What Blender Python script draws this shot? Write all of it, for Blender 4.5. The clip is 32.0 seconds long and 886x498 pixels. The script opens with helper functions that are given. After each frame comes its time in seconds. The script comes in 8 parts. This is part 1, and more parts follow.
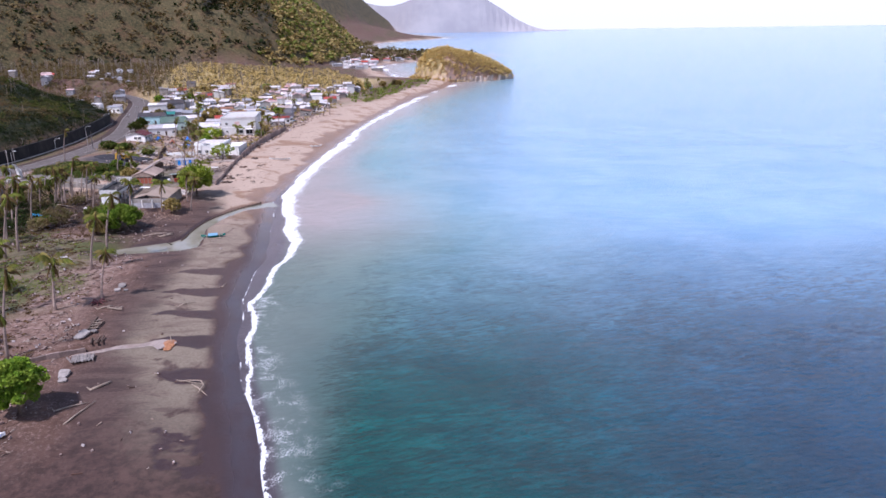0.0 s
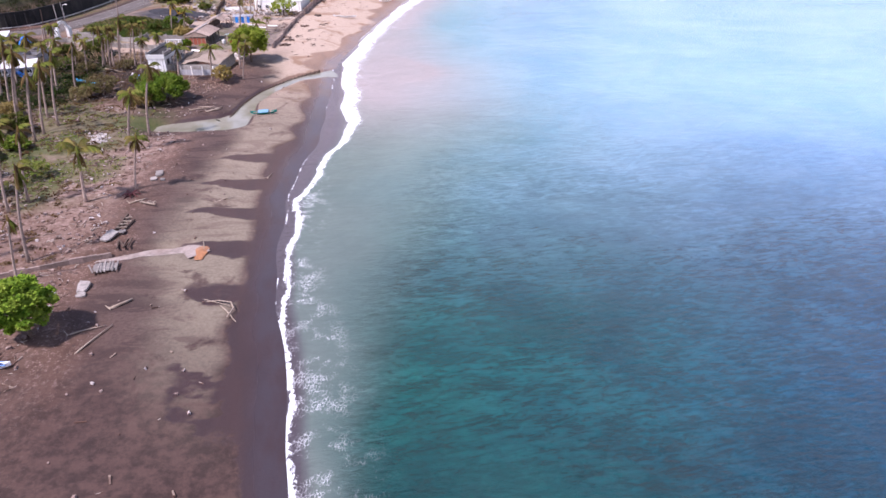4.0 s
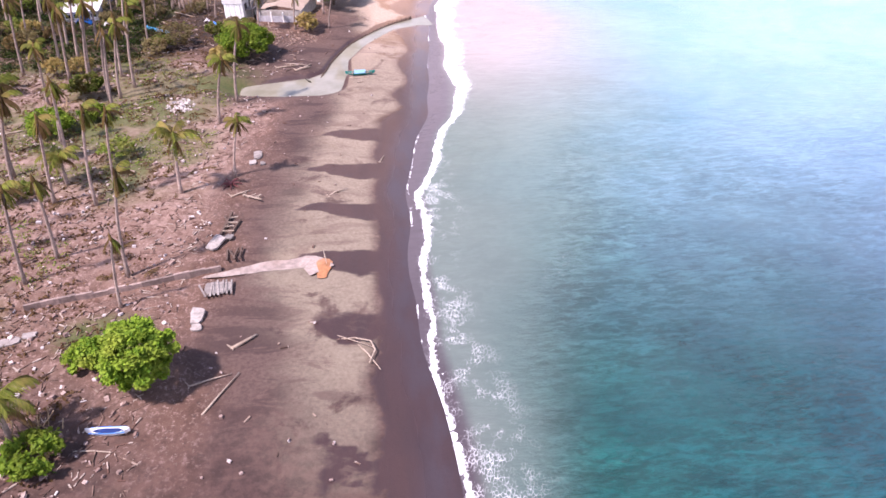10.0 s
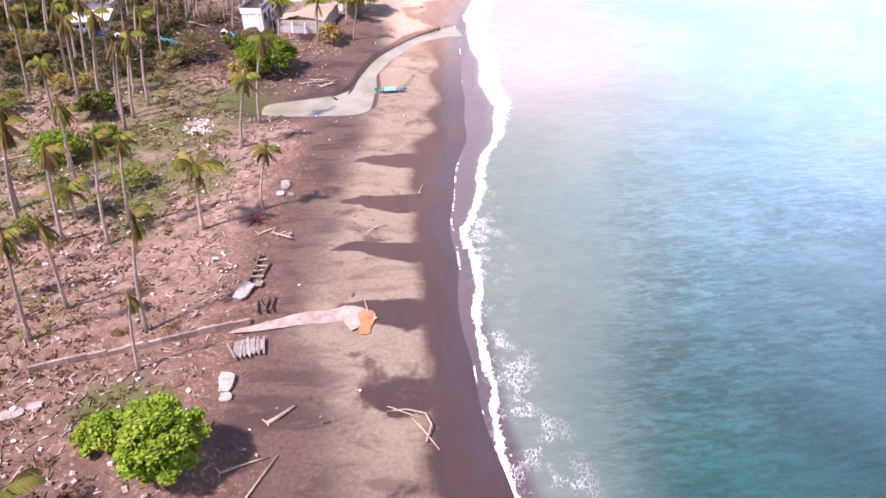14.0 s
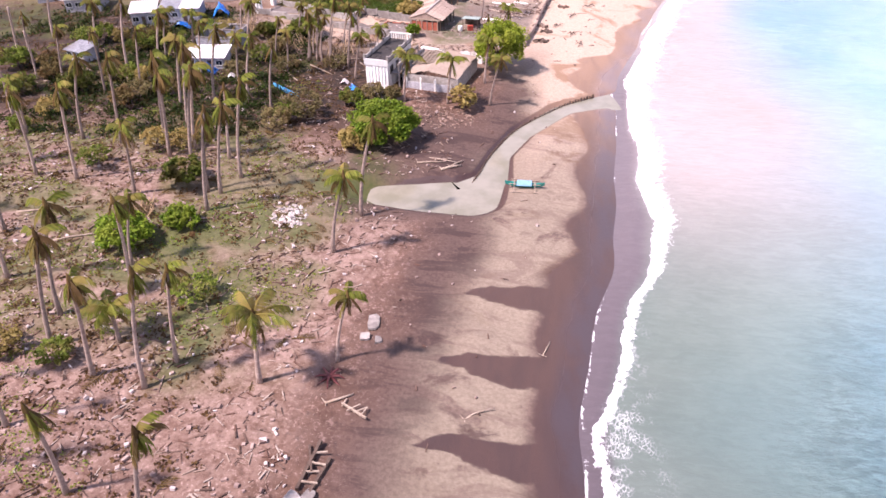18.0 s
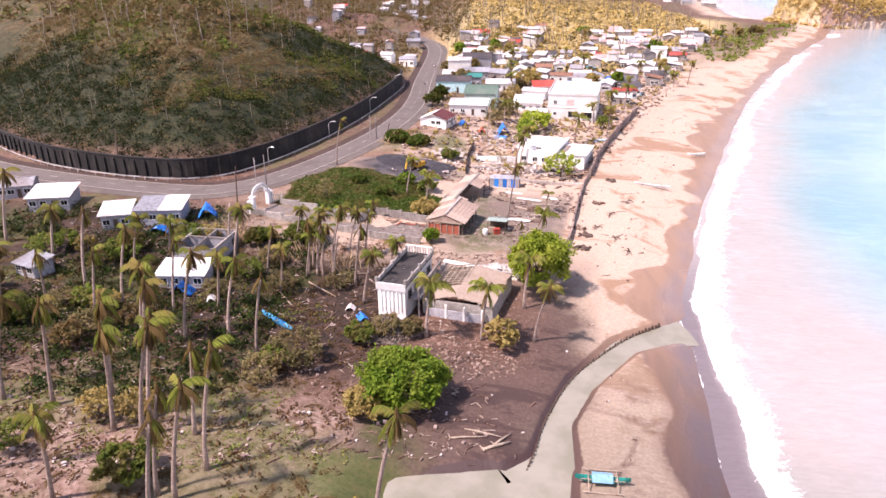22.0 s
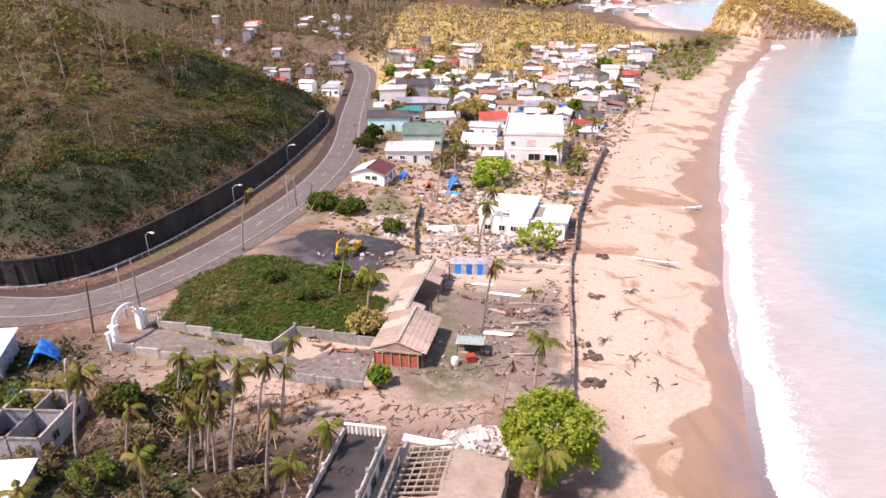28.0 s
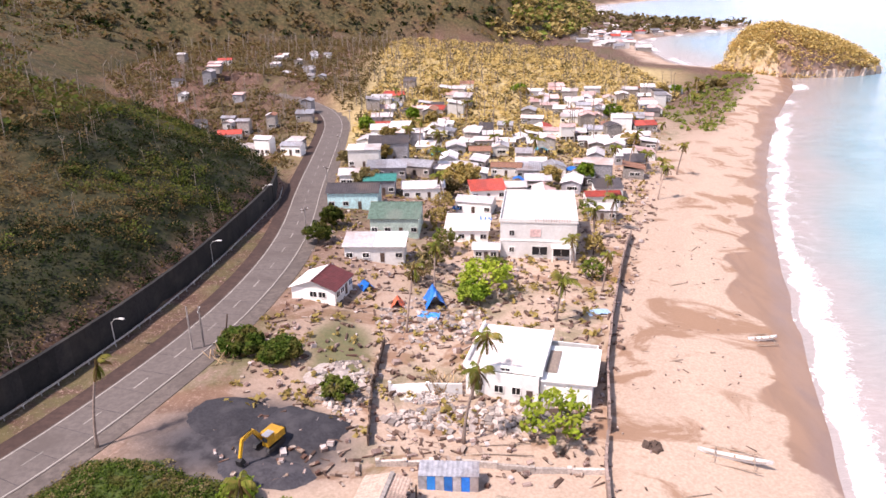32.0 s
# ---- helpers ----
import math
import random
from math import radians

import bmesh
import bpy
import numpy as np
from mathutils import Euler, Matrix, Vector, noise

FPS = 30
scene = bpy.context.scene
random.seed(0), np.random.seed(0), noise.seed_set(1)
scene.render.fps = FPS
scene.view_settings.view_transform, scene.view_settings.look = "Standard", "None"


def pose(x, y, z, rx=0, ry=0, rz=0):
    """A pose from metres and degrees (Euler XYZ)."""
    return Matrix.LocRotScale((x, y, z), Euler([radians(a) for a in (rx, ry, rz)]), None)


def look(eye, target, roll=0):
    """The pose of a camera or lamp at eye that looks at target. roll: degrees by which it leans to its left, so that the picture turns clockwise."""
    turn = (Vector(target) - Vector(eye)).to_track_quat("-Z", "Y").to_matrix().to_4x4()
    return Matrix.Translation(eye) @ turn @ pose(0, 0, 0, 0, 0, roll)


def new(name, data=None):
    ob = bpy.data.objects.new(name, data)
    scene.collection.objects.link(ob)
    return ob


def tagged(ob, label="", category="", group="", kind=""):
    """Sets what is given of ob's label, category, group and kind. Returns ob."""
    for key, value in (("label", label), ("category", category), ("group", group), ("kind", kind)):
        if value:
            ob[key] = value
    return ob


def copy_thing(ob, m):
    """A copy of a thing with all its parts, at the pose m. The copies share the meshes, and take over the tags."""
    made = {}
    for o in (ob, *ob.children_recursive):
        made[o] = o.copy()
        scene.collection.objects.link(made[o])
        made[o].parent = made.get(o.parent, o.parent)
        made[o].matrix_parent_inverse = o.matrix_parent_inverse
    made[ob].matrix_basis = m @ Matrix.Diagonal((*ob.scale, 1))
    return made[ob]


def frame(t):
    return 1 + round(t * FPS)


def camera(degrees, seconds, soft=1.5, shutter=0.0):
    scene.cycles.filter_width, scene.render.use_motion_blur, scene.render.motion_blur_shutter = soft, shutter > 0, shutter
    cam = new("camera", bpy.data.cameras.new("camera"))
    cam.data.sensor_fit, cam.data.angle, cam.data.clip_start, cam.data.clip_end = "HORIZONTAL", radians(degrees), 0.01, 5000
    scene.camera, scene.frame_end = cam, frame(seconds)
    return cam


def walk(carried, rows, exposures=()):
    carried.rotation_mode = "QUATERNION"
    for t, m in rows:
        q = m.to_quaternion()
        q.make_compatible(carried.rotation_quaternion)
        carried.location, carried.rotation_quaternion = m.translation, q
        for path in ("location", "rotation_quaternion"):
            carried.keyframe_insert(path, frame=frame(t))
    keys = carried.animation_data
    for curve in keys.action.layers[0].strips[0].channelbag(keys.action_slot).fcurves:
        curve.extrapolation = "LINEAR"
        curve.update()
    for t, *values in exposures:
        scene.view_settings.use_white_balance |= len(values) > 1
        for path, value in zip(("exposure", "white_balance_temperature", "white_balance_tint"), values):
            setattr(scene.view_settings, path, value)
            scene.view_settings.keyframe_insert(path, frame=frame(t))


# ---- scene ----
cam = camera(64.1, 32.0, soft=1.6)
# seconds, eye, target, roll
PATH = [
    (0, (29.599, -169.267, 54.249), (30.092, -167.427, 53.641), -0.8),
    (0.5, (30.582, -166.922, 54.264), (31.075, -165.081, 53.656), -1.0),
    (1, (31.687, -164.07, 54.442), (32.18, -162.23, 53.832), -1.1),
    (1.5, (32.574, -160.519, 54.493), (33.067, -158.68, 53.882), -1.0),
    (2, (33.874, -158.325, 55.271), (34.361, -156.51, 54.585), -1.4),
    (2.5, (34.221, -155.433, 55.13), (34.626, -153.639, 54.344), -1.4),
    (3, (34.839, -152.663, 54.882), (35.21, -150.899, 54.016), -1.1),
    (3.5, (35.586, -150.278, 54.887), (35.906, -148.543, 53.946), -1.3),
    (4, (36.111, -148.474, 55.261), (36.356, -146.749, 54.28), -1.2),
    (4.5, (36.681, -146.346, 55.672), (36.855, -144.63, 54.659), -1.4),
    (6.5, (34.884, -136.17, 56.348), (35.038, -134.463, 55.317), -1.4),
    (7, (33.62, -134.014, 56.666), (33.772, -132.309, 55.632), -1.6),
    (7.5, (31.804, -132.107, 56.851), (31.96, -130.4, 55.82), -1.5),
    (8, (29.954, -130.21, 56.98), (30.106, -128.502, 55.949), -1.6),
    (8.5, (27.814, -128.646, 56.995), (27.963, -126.951, 55.944), -1.7),
    (9, (25.62, -127.114, 57.268), (25.766, -125.455, 56.161), -1.6),
    (9.5, (23.747, -125.69, 57.585), (23.887, -124.059, 56.435), -1.6),
    (10, (21.988, -124.458, 58.031), (22.124, -122.84, 56.864), -1.5),
    (10.5, (20.452, -123.104, 58.11), (20.583, -121.487, 56.94), -1.7),
    (11, (18.733, -121.868, 58.037), (18.861, -120.25, 56.869), -1.8),
    (11.5, (17.442, -120.902, 57.974), (17.567, -119.284, 56.805), -1.8),
    (12, (16.908, -120.234, 57.859), (17.034, -118.616, 56.689), -1.7),
    (12.5, (16.637, -118.933, 57.662), (16.765, -117.316, 56.492), -1.5),
    (13, (16.705, -117.178, 57.331), (16.829, -115.559, 56.163), -1.5),
    (13.5, (16.745, -114.721, 57.043), (16.87, -113.101, 55.876), -1.5),
    (14, (16.728, -111.722, 56.797), (16.856, -110.103, 55.631), -1.4),
    (14.5, (16.961, -108.161, 56.476), (17.089, -106.539, 55.312), -1.4),
    (16.5, (17.775, -92.002, 58.114), (17.905, -90.388, 56.941), -0.9),
    (17, (17.51, -88.022, 58.549), (17.622, -86.409, 57.372), -1.0),
    (17.5, (17.243, -83.801, 58.319), (17.152, -82.183, 57.147), -1.2),
    (18, (16.961, -79.199, 58.127), (16.753, -77.579, 56.972), -1.1),
    (18.5, (15.955, -74.801, 58.889), (15.745, -73.149, 57.782), -0.7),
    (19, (14.768, -70.334, 58.186), (14.555, -68.631, 57.159), -0.6),
    (19.5, (13.586, -66.053, 57.807), (13.344, -64.306, 56.863), -0.7),
    (20, (12.551, -61.871, 57.874), (12.297, -60.086, 57.009), -0.7),
    (20.5, (11.324, -57.678, 57.785), (11.065, -55.865, 56.983), -0.6),
    (21, (9.921, -53.81, 57.296), (9.673, -51.989, 56.506), -0.7),
    (21.5, (8.484, -50.165, 57.488), (8.259, -48.342, 56.698), -0.8),
    (22, (7.244, -46.371, 57.468), (7.035, -44.544, 56.681), -0.8),
    (22.5, (5.804, -42.679, 57.849), (5.744, -40.843, 57.058), -0.6),
    (23, (4.264, -39.124, 58.093), (4.206, -37.288, 57.302), -0.6),
    (23.5, (2.86, -35.353, 57.945), (2.798, -33.516, 57.159), -0.7),
    (24, (1.552, -31.053, 57.801), (1.488, -29.214, 57.017), -0.7),
    (24.5, (0.66, -27.001, 58.277), (0.594, -25.162, 57.493), -0.8),
    (26.5, (-0.163, -14.622, 58.497), (-0.19, -12.78, 57.718), -0.9),
    (27, (-0.049, -10.446, 58.352), (-0.08, -8.602, 57.578), -1.0),
    (27.5, (0.015, -5.487, 58.338), (-0.017, -3.643, 57.566), -1.2),
    (28, (0.002, 0.0, 58.117), (-0.015, 1.845, 57.347), -1.1),
    (28.5, (0.266, 5.45, 58.325), (0.268, 7.295, 57.553), -1.2),
    (29, (0.609, 11.237, 58.381), (0.608, 13.083, 57.611), -1.2),
    (29.5, (0.879, 17.504, 58.661), (0.878, 19.349, 57.89), -1.0),
    (30, (1.295, 23.587, 58.995), (1.291, 25.445, 58.253), -1.0),
    (30.5, (2.087, 30.89, 58.675), (2.082, 32.761, 57.967), -1.2),
    (31, (2.361, 37.787, 58.851), (2.366, 39.66, 58.148), -1.0),
    (31.5, (2.961, 44.647, 58.726), (2.963, 46.521, 58.027), -1.1),
    (32, (3.588, 51.536, 58.938), (3.588, 53.409, 58.237), -1.1),
]
walk(cam, [(t, look(eye, target, roll)) for t, eye, target, roll in PATH],
     exposures=[(0, 0.0, 5700, 22), (2, 0.15, 5800, 23), (4, 0.35, 5980, 26), (9, 0.7, 6250, 30), (13, 0.95, 6500, 33), (17, 0.74, 6600, 32), (19, 0.85, 6650, 31), (23, 0.7, 6800, 28), (27, 0.62, 6800, 25), (32, 0.5, 6750, 23)])

# ---- world, sun ----
SUN_DIR = Vector((-0.46, -0.27, 0.845)).normalized()
world = bpy.data.worlds.new("world")
scene.world = world
world.use_nodes = True
_nt = world.node_tree
_sky = _nt.nodes.new("ShaderNodeTexSky")
_sky.sky_type = "NISHITA"
_sky.sun_disc = False
_sky.sun_elevation = math.asin(SUN_DIR.z)
_sky.sun_rotation = math.atan2(SUN_DIR.x, SUN_DIR.y)
_sky.dust_density = 1.0
_sky.air_density = 1.25
# a bright milky haze that whitens the sky towards the horizon all round
_up = _nt.nodes.new("ShaderNodeSeparateXYZ")
_nt.links.new(_nt.nodes.new("ShaderNodeTexCoord").outputs["Generated"], _up.inputs[0])
_haze = _nt.nodes.new("ShaderNodeMapRange")
_haze.interpolation_type = "SMOOTHSTEP"
for _k, _v in enumerate((0.0, 0.55, 0.92, 0.0)):
    _haze.inputs[_k + 1].default_value = _v
_nt.links.new(_up.outputs["Z"], _haze.inputs[0])
_veil = _nt.nodes.new("ShaderNodeMix")
_veil.data_type = "RGBA"
_nt.links.new(_haze.outputs[0], _veil.inputs[0])
_nt.links.new(_sky.outputs[0], _veil.inputs[6])
_veil.inputs[7].default_value = (8.6, 8.7, 9.4, 1)
_nt.links.new(_veil.outputs[2], _nt.nodes["Background"].inputs[0])
_nt.nodes["Background"].inputs[1].default_value = 0.125
sun_data = bpy.data.lights.new("sun", "SUN")
sun_data.energy, sun_data.angle, sun_data.color = 4.6, radians(4.0), (1.0, 0.94, 0.86)
sun = new("sun", sun_data)
sun.matrix_world = look(SUN_DIR * 300, (0, 0, 0))

# ---- materials ----
MATS = {}


class Nodes:
    """A small builder of node materials."""

    def __init__(self, name, rough=0.8, metal=0.0, spec=0.4):
        self.mat = bpy.data.materials.new(name)
        self.mat.use_nodes = True
        self.nt = self.mat.node_tree
        self.bsdf = self.nt.nodes["Principled BSDF"]
        self.bsdf.inputs["Roughness"].default_value = rough
        self.bsdf.inputs["Metallic"].default_value = metal
        self.bsdf.inputs["Specular IOR Level"].default_value = spec
        self.pos = self.nt.nodes.new("ShaderNodeNewGeometry").outputs["Position"]

    def put(self, socket, value):
        if isinstance(value, (int, float)):
            socket.default_value = value
        elif isinstance(value, (tuple, list)):
            socket.default_value = (*value, 1.0) if len(value) == 3 and len(socket.default_value) == 4 else value
        else:
            self.nt.links.new(value, socket)

    def noise(self, scale, detail=4.0, rough=0.6, stretch=None, local=False, distort=0.0):
        n = self.nt.nodes.new("ShaderNodeTexNoise")
        n.inputs["Scale"].default_value = scale
        n.inputs["Detail"].default_value = detail
        n.inputs["Roughness"].default_value = rough
        n.inputs["Distortion"].default_value = distort
        src = self.pos
        if local:
            src = self.nt.nodes.new("ShaderNodeTexCoord").outputs["Object"]
        if stretch:
            m = self.nt.nodes.new("ShaderNodeMapping")
            m.inputs["Scale"].default_value = stretch[:3]
            if len(stretch) > 3:
                m.inputs["Rotation"].default_value = (0, 0, stretch[3])
            self.nt.links.new(src, m.inputs[0])
            src = m.outputs[0]
        self.nt.links.new(src, n.inputs["Vector"])
        return n.outputs["Fac"]

    def ramp(self, fac, lo, hi, a=0.0, b=1.0):
        n = self.nt.nodes.new("ShaderNodeMapRange")
        n.interpolation_type = "SMOOTHSTEP"
        for k, v in zip(range(5), (fac, lo, hi, a, b)):
            self.put(n.inputs[k], v)
        return n.outputs[0]

    def mix(self, fac, a, b, how="MIX"):
        n = self.nt.nodes.new("ShaderNodeMix")
        n.data_type, n.blend_type = "RGBA", how
        self.put(n.inputs[0], fac)
        self.put(n.inputs[6], a)
        self.put(n.inputs[7], b)
        return n.outputs[2]

    def maths(self, how, a, b=0.0):
        n = self.nt.nodes.new("ShaderNodeMath")
        n.operation = how
        self.put(n.inputs[0], a)
        self.put(n.inputs[1], b)
        return n.outputs[0]

    def attr(self, name):
        n = self.nt.nodes.new("ShaderNodeAttribute")
        n.attribute_name = name
        return n.outputs["Fac"]

    def rand(self):
        return self.nt.nodes.new("ShaderNodeObjectInfo").outputs["Random"]

    def island(self):
        return self.nt.nodes.new("ShaderNodeNewGeometry").outputs["Random Per Island"]

    def bump(self, height, strength=0.4, dist=0.05):
        n = self.nt.nodes.new("ShaderNodeBump")
        self.put(n.inputs["Strength"], strength)
        n.inputs["Distance"].default_value = dist
        self.nt.links.new(height, n.inputs["Height"])
        self.nt.links.new(n.outputs[0], self.bsdf.inputs["Normal"])

    def base(self, colour):
        self.put(self.bsdf.inputs["Base Color"], colour)
        return self

    def rough(self, value):
        self.put(self.bsdf.inputs["Roughness"], value)


def plain(name, colour, rough=0.75, metal=0.0, wear=None, grain=3.0, vary=0.35, streak=None, islands=False, random_mix=0.25, bump=0.2):
    """A surface with grain, larger stains, and a random tone for each object or island."""
    if name in MATS:
        return MATS[name]
    n = Nodes(name, rough, metal)
    dark = tuple(c * (1 - vary) for c in colour)
    light = tuple(min(1.0, c * (1 + 0.6 * vary)) for c in colour)
    fine = n.noise(grain, 5, 0.7)
    c = n.mix(n.ramp(fine, 0.3, 0.7), dark, light)
    big = n.noise(grain * 0.13, 3, 0.5, stretch=streak)
    c = n.mix(n.ramp(big, 0.45, 0.75, 0.0, 0.8), c, wear or tuple(k * 0.7 for k in colour))
    who = n.island() if islands else n.rand()
    tone = n.ramp(who, 0, 1, 1 - random_mix, 1 + random_mix)
    v = n.nt.nodes.new("ShaderNodeVectorMath")
    v.operation = "SCALE"
    n.put(v.inputs[0], c)
    n.nt.links.new(tone, v.inputs["Scale"])
    n.base(v.outputs[0])
    if bump:
        n.bump(fine, bump, 0.03)
    MATS[name] = n.mat
    return n.mat


def two_sided_leaf(name, a, b, c, local=False):
    """Foliage: a tone for each leaf, a little light through it."""
    n = Nodes(name, 0.65, 0, 0.14)
    col = n.mix(n.island(), a, b)
    col = n.mix(n.ramp(n.noise(0.35, 3), 0.42, 0.68), col, c)
    hsv = n.nt.nodes.new("ShaderNodeHueSaturation")
    n.put(hsv.inputs["Value"], n.ramp(n.rand(), 0, 1, 0.75, 1.2))
    n.nt.links.new(col, hsv.inputs["Color"])
    n.base(hsv.outputs[0])
    n.bsdf.inputs["Subsurface Weight"].default_value = 0.0
    tr = n.nt.nodes.new("ShaderNodeBsdfTranslucent")
    n.nt.links.new(hsv.outputs[0], tr.inputs[0])
    m = n.nt.nodes.new("ShaderNodeMixShader")
    m.inputs[0].default_value = 0.3
    out = n.nt.nodes["Material Output"]
    n.nt.links.new(n.bsdf.outputs[0], m.inputs[1])
    n.nt.links.new(tr.outputs[0], m.inputs[2])
    n.nt.links.new(m.outputs[0], out.inputs[0])
    MATS[name] = n.mat
    return n.mat

# ---- lie of the land ----
SHORE_Y = [-4000, -1200, -400, -200, -93, -50, -20, 11, 40, 61, 92, 112, 151, 195, 246, 280, 380, 455, 480, 515, 545, 580, 620, 685, 800, 850, 950, 1029, 1055, 1085, 1300, 1500, 2000, 2600, 4000]
SHORE_X = [500, 120, 45, 30, 26, 24.0, 26, 30.5, 33.0, 34.5, 43.0, 49.5, 61.5, 77.5, 97, 111, 160, 203, 214, 226, 212, 180, 182, 190, 202, 230, 335, 432, 425, 345, 310, 300, 420, 800, 900]
ROAD = [(-420, 300), (-300, 235), (-210, 172), (-160, 136), (-131, 117), (-96, 106.5), (-70, 101.5), (-60, 103), (-51, 112.5), (-43.3, 128.5), (-35, 154), (-31.2, 176), (-30, 195), (-30.6, 214), (-33, 240), (-36, 300), (-39, 340), (-52, 372), (-75, 398), (-105, 415)]
HILL = [(-430, 330), (-300, 262), (-210, 192), (-160, 151), (-122, 123), (-97, 113), (-76, 109), (-66, 111.5), (-60, 120), (-54, 134), (-45.5, 166), (-41, 207), (-39.5, 242), (-62, 290), (-120, 350), (-190, 470), (-190, 590), (-120, 645), (-40, 680), (40, 690), (95, 735), (150, 850), (205, 1000), (255, 1200), (225, 1420), (240, 1900), (350, 2600), (900, 4000), (1500, 6500)]
CREEK = [(-60, 2), (-40, 8), (-22, 13), (-10, 15.5), (2, 15.5), (9, 16), (12.2, 22), (13.2, 30), (16.6, 38.9), (24.2, 50.2), (31.5, 55.4), (39, 58)]
CREEK_W = [1.2, 1.2, 1.5, 2.0, 4.5, 5.6, 2.6, 1.5, 1.7, 1.9, 2.2, 3.4]
DITCH = [(-45, -58.5), (-25, -54), (-11, -50.8), (0, -48.3), (6, -46.8), (10.5, -46.2), (12.5, -49.5)]


def smooth(a, b, v):
    t = np.clip((np.asarray(v, float) - a) / (b - a), 0, 1)
    return t * t * (3 - 2 * t)


def to_line(x, y, pts, widths=None):
    """The distance to a polyline, the side (over 0: on its left) and the width or share along it."""
    best = np.full(np.shape(x), 1e9)
    side = np.zeros(np.shape(x))
    along = np.zeros(np.shape(x))
    for k in range(len(pts) - 1):
        (ax, ay), (bx, by) = pts[k], pts[k + 1]
        dx, dy = bx - ax, by - ay
        t = np.clip(((x - ax) * dx + (y - ay) * dy) / (dx * dx + dy * dy), 0, 1)
        d = np.hypot(x - ax - t * dx, y - ay - t * dy)
        s = np.sign(dx * (y - ay) - dy * (x - ax))
        near = d < best - 1e-6
        best = np.where(near, d, best)
        side = np.where(near, s, side)
        w = widths if widths is not None else range(len(pts))
        along = np.where(near, w[k] + t * (w[k + 1] - w[k]), along)
    return best, side, along


_lat = np.random.RandomState(5).rand(257, 257)


def vnoise(x, y, size, seed=0):
    u, v = np.asarray(x, float) / size + 31.7 * seed + 1000, np.asarray(y, float) / size + 17.3 * seed + 1000
    i, j = np.floor(u).astype(int), np.floor(v).astype(int)
    a, b = u - i, v - j
    a, b = a * a * (3 - 2 * a), b * b * (3 - 2 * b)
    g = lambda p, q: _lat[p % 257, q % 257]
    return (g(i, j) * (1 - a) + g(i + 1, j) * a) * (1 - b) + (g(i, j + 1) * (1 - a) + g(i + 1, j + 1) * a) * b


def fbm(x, y, size, octaves=4, seed=0):
    out, amp, tot = 0, 1.0, 0
    for k in range(octaves):
        out = out + amp * vnoise(x, y, size / 2**k, seed + k)
        tot += amp
        amp *= 0.5
    return out / tot


def shore_x(y):
    y = np.asarray(y, float)
    base = np.interp(y, SHORE_Y, SHORE_X)
    near = 0.25 * (np.interp(y - 8, SHORE_Y, SHORE_X) + np.interp(y + 8, SHORE_Y, SHORE_X) + 2 * base)
    return near + 1.0 * (vnoise(y, 0 * y, 9, 3) - 0.5) + 1.6 * (vnoise(y, 0 * y, 21, 4) - 0.5)


def road_z(x, y):
    return 6.3 + 0.004 * np.clip(y - 100, 0, 300) + 8 * smooth(300, 520, y)


